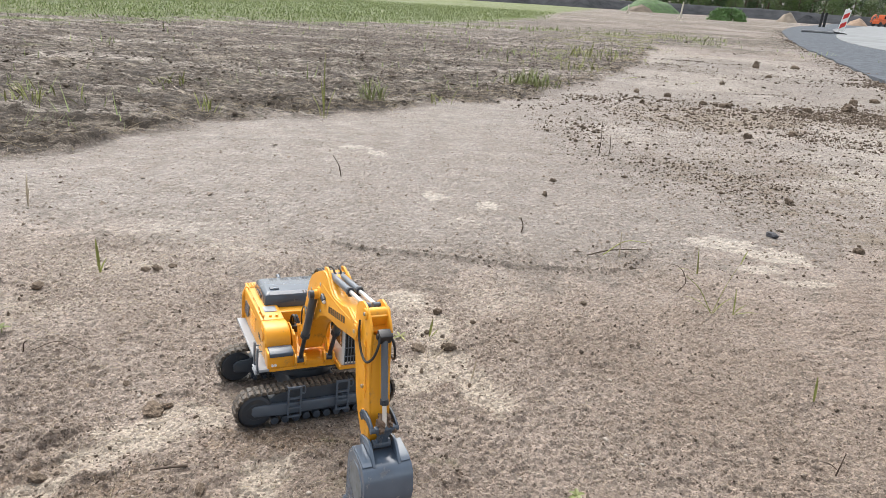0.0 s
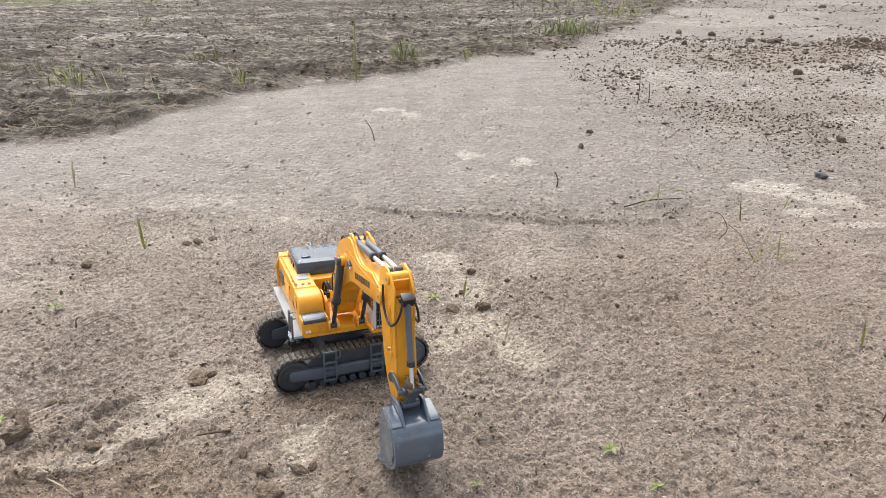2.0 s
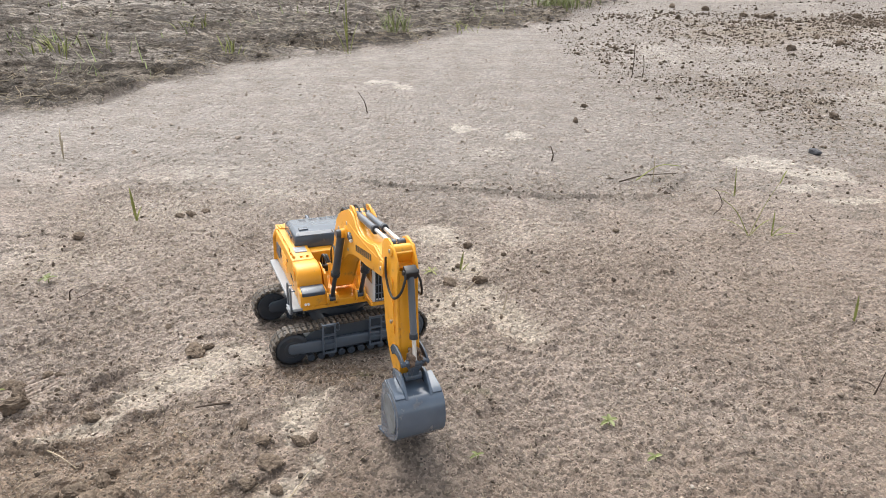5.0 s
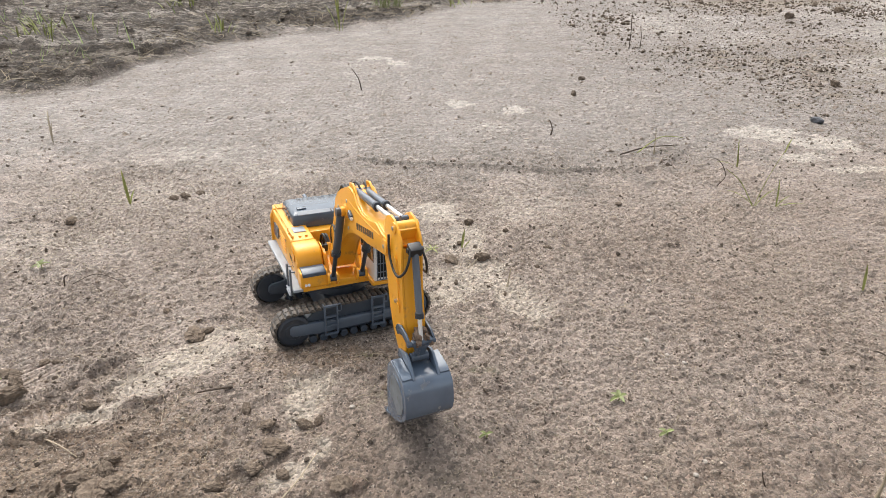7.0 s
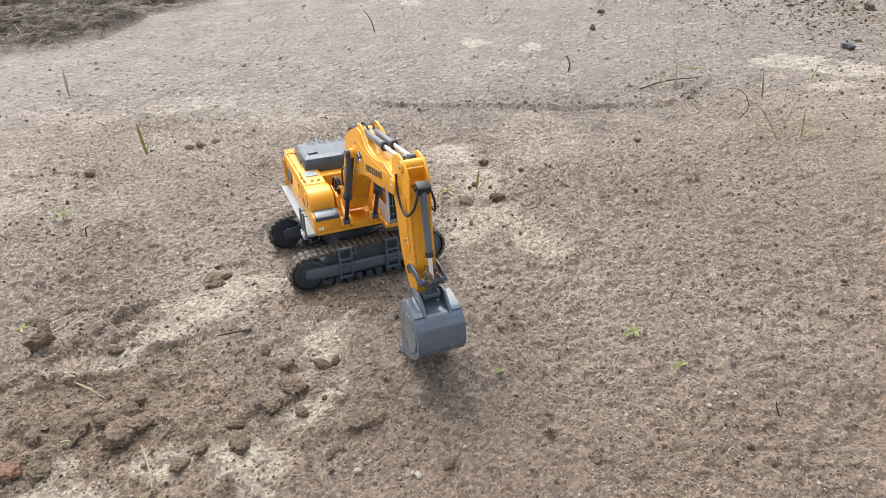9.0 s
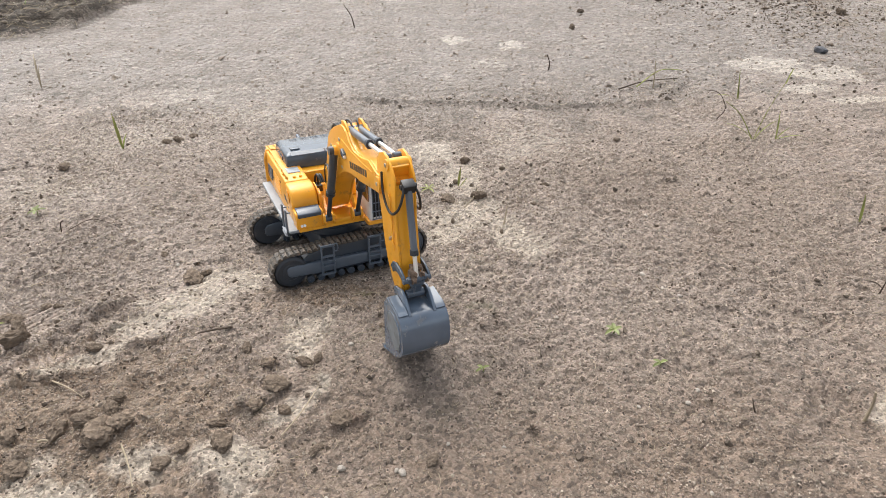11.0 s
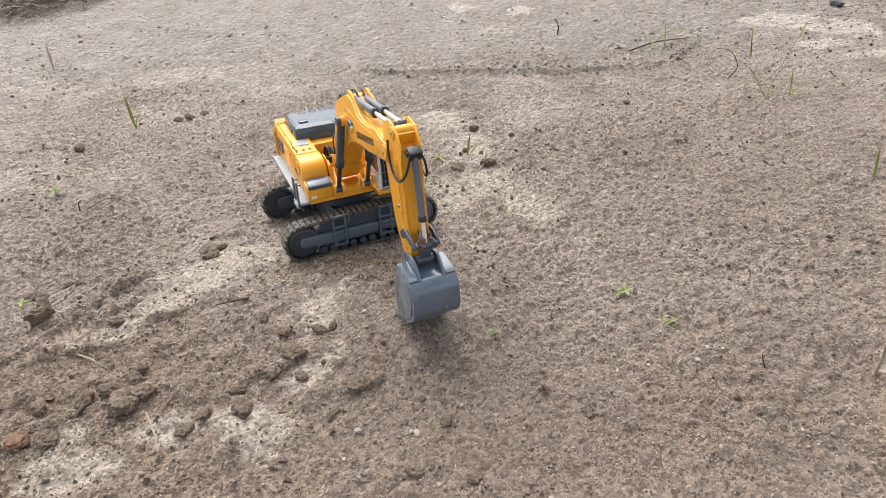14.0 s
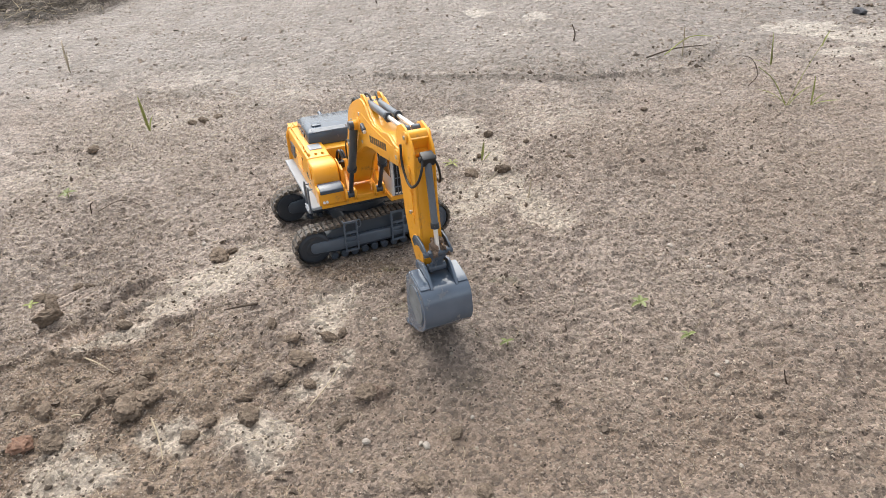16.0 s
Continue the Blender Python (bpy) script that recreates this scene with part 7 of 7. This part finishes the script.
def foliage(bm, places, size, r):
    """Small leaf clumps, each a few bent faces, about the given places."""
    for p in places:
        for _ in range(3):
            d = Vector(r.normal(0, 1, 3)).normalized()
            s = d.orthogonal().normalized()
            u = d.cross(s)
            k = size * float(r.uniform(0.6, 1.3))
            c = Vector(p) + Vector(r.normal(0, size * 0.6, 3))
            v = [bm.verts.new(c + s * k * a + u * k * 0.6 * b + d * k * 0.25 * abs(a)) for a, b in ((-1, -0.3), (0, -0.7), (1, 0.1), (0.1, 0.8))]
            bm.faces.new(v)


def build_tree(kind, tall, crown_mat, seed):
    """A tree with a tapered trunk, limbs and a crown of many leaf clumps."""
    r = np.random.default_rng(seed)
    t = thing("tree", Matrix.Identity(4), "", "tree", "trees of the distant wood")
    bm = bmesh.new()
    tube(bm, [(0, 0, -0.2), (0.1, 0.05, tall * 0.3), (0.0, 0.15, tall * 0.6), (0.1, 0.1, tall * 0.85)], 0.024 * tall, 9, 4, 0.25)
    limbs = []
    for k in range(9):
        z = tall * (0.28 + 0.06 * k)
        a = k * 2.4
        ln = tall * 0.3 * (1 - 0.06 * k)
        q = (math.cos(a) * ln, math.sin(a) * ln, z + tall * 0.14)
        limbs.append(q)
        tube(bm, [(0, 0.05, z), (q[0] * 0.5, q[1] * 0.5, z + tall * 0.05), q], 0.009 * tall, 4, 2, 0.3)
    part("trunk", bm, BARK, t)
    places = []
    for q in limbs + [(0, 0, tall * 0.92), (0.1 * tall, 0, tall * 0.8), (-0.1 * tall, 0.05 * tall, tall * 0.75)]:
        c = Vector(q)
        for _ in range(30):
            d = Vector(r.normal(0, 1, 3)).normalized() * tall * 0.15 * float(r.uniform(0.35, 1.0)) ** 0.5
            places.append(c + Vector((d.x, d.y, d.z * 0.8)))
    if kind == "low":
        for _ in range(90):
            a, rr = r.uniform(0, 6.28), r.uniform(0.05, 0.28) * tall
            places.append(Vector((math.cos(a) * rr, math.sin(a) * rr, tall * float(r.uniform(0.05, 0.4)))))
    bm = bmesh.new()
    foliage(bm, places, 0.034 * tall, r)
    part("crown", bm, crown_mat, t)
    return t


rw = np.random.default_rng(90)
MODELS = [build_tree("low", 12.0, CROWN, 91), build_tree("high", 14.0, CROWN, 92), build_tree("low", 9.0, CROWN_PALE, 93)]
LABELS = ("dark green leafy tree of the distant wood", "tall dark green tree of the distant wood", "paler green young tree before the wood")
PLACES = []
for k in range(34):
    b = 6 + 32.5 * k / 33 + float(rw.uniform(-0.4, 0.4))
    d = float(rw.uniform(205, 235)) + (130 if b > 33.5 else 60 if b > 31.5 else 0)
    PLACES.append((b, d, k % 2, float(rw.uniform(0.9, 1.2)) * (1.0 if b < 31.5 else 0.95 if b < 35 else 0.7)))
for k in range(26):
    b = 5 + 31 * k / 25 + float(rw.uniform(-0.5, 0.5))
    PLACES.append((b, float(rw.uniform(245, 275)) + (120 if b > 32 else 0), (k + 1) % 2, float(rw.uniform(1.1, 1.4)) * (1.0 if b < 34.5 else 0.55)))
for k in range(24):
    PLACES.append((5 + 29 * k / 23 + float(rw.uniform(-0.4, 0.4)), float(rw.uniform(285, 330)), 2, float(rw.uniform(1.9, 2.4))))
for b, s in ((20.5, 0.55), (22.6, 0.5), (24.0, 0.85), (26.7, 0.6), (29.7, 0.75), (31.0, 0.8), (30.4, 0.55), (33.2, 0.55), (35.5, 0.6), (36.6, 0.5)):
    PLACES.append((b, 175.0, 2, s))
for k, (b, d, kind, s) in enumerate(PLACES):
    x, y = far_at(b, d)
    m = Matrix.LocRotScale((x, y, -0.1), Euler((0, 0, k * 1.3)), (s, s, s))
    src = MODELS[kind]
    o = copy_thing(src, m)
    o.scale = (s, s, s)
    tagged(o, LABELS[kind])
for k, src in enumerate(MODELS):
    x, y = far_at(14 + 5 * k, 225)
    src.matrix_world = Matrix.Translation((x, y, -0.1))
    tagged(src, LABELS[k])

# round bush before the bank
x, y = far_at(26.4, 54.5)
bush = thing("bush", Matrix.Translation((x, y, 0)), "dense round green bush on the open ground", "bush")
r7 = np.random.default_rng(77)
bm = bmesh.new()
for k in range(12):
    a = k * 0.9
    tube(bm, [(0, 0, -0.05), (math.cos(a) * 0.5, math.sin(a) * 0.4, 0.4), (math.cos(a) * 1.0, math.sin(a) * 0.8, 0.75)], 0.03, 5, 2, 0.4)
part("branches", bm, BARK, bush)
bm = bmesh.new()
pl = []
for _ in range(520):
    a, rr, zz = r7.uniform(0, 6.28), r7.uniform(0.2, 1) ** 0.5, r7.uniform(0.02, 1)
    w = math.sqrt(max(0.0, 1 - (zz * 0.9) ** 2)) * (1 + 0.2 * math.sin(a * 3))
    pl.append(Vector((math.cos(a) * rr * 1.4 * w, math.sin(a) * rr * 1.0 * w, zz * 0.8)))
foliage(bm, pl, 0.11, r7)
part("leaves", bm, mat("bush_leaves", (0.13, 0.26, 0.07), 0.6, vary=0.3, scale=3, random_tone=0.4), bush)

# orange wheeled machine on the road
x, y = far_at(36.25, 120)
mach = thing("site_vehicle", Matrix.Translation((x, y, 0.02)) @ Matrix.Rotation(radians(20), 4, "Z") @ Matrix.Scale(0.68, 4), "orange construction machine parked on the far road", "construction vehicle")
bm = bmesh.new()
box(bm, -1.5, 1.5, -0.8, 0.8, 0.55, 1.25, 0.08)
box(bm, -1.4, -0.2, -0.7, 0.7, 1.25, 1.6, 0.08)
part("body", bm, ORANGE, mach)
bm = bmesh.new()
box(bm, 0.0, 1.0, -0.65, 0.65, 1.25, 2.4, 0.08)
cab_ = part("cabin", bm, ORANGE, mach)
bm = bmesh.new()
box(bm, 0.1, 0.9, -0.67, 0.67, 1.6, 2.2, 0.03)
part("window", bm, GLASS, cab_, "dark cabin window")
bm = bmesh.new()
tube(bm, [(-1.2, 0, 1.4), (-1.9, 0, 2.3), (-2.8, 0, 1.9), (-3.1, 0, 0.8)], 0.14, 8, 3)
part("digging_arm", bm, ORANGE, mach)
for wx in (-1.0, 1.0):
    for wy in (-0.75, 0.75):
        bm = bmesh.new()
        rod(bm, (wx, wy - 0.16, 0.5), (wx, wy + 0.16, 0.5), 0.5, n=24, bevel=0.06)
        part("wheel", bm, BASE_RUBBER, mach)
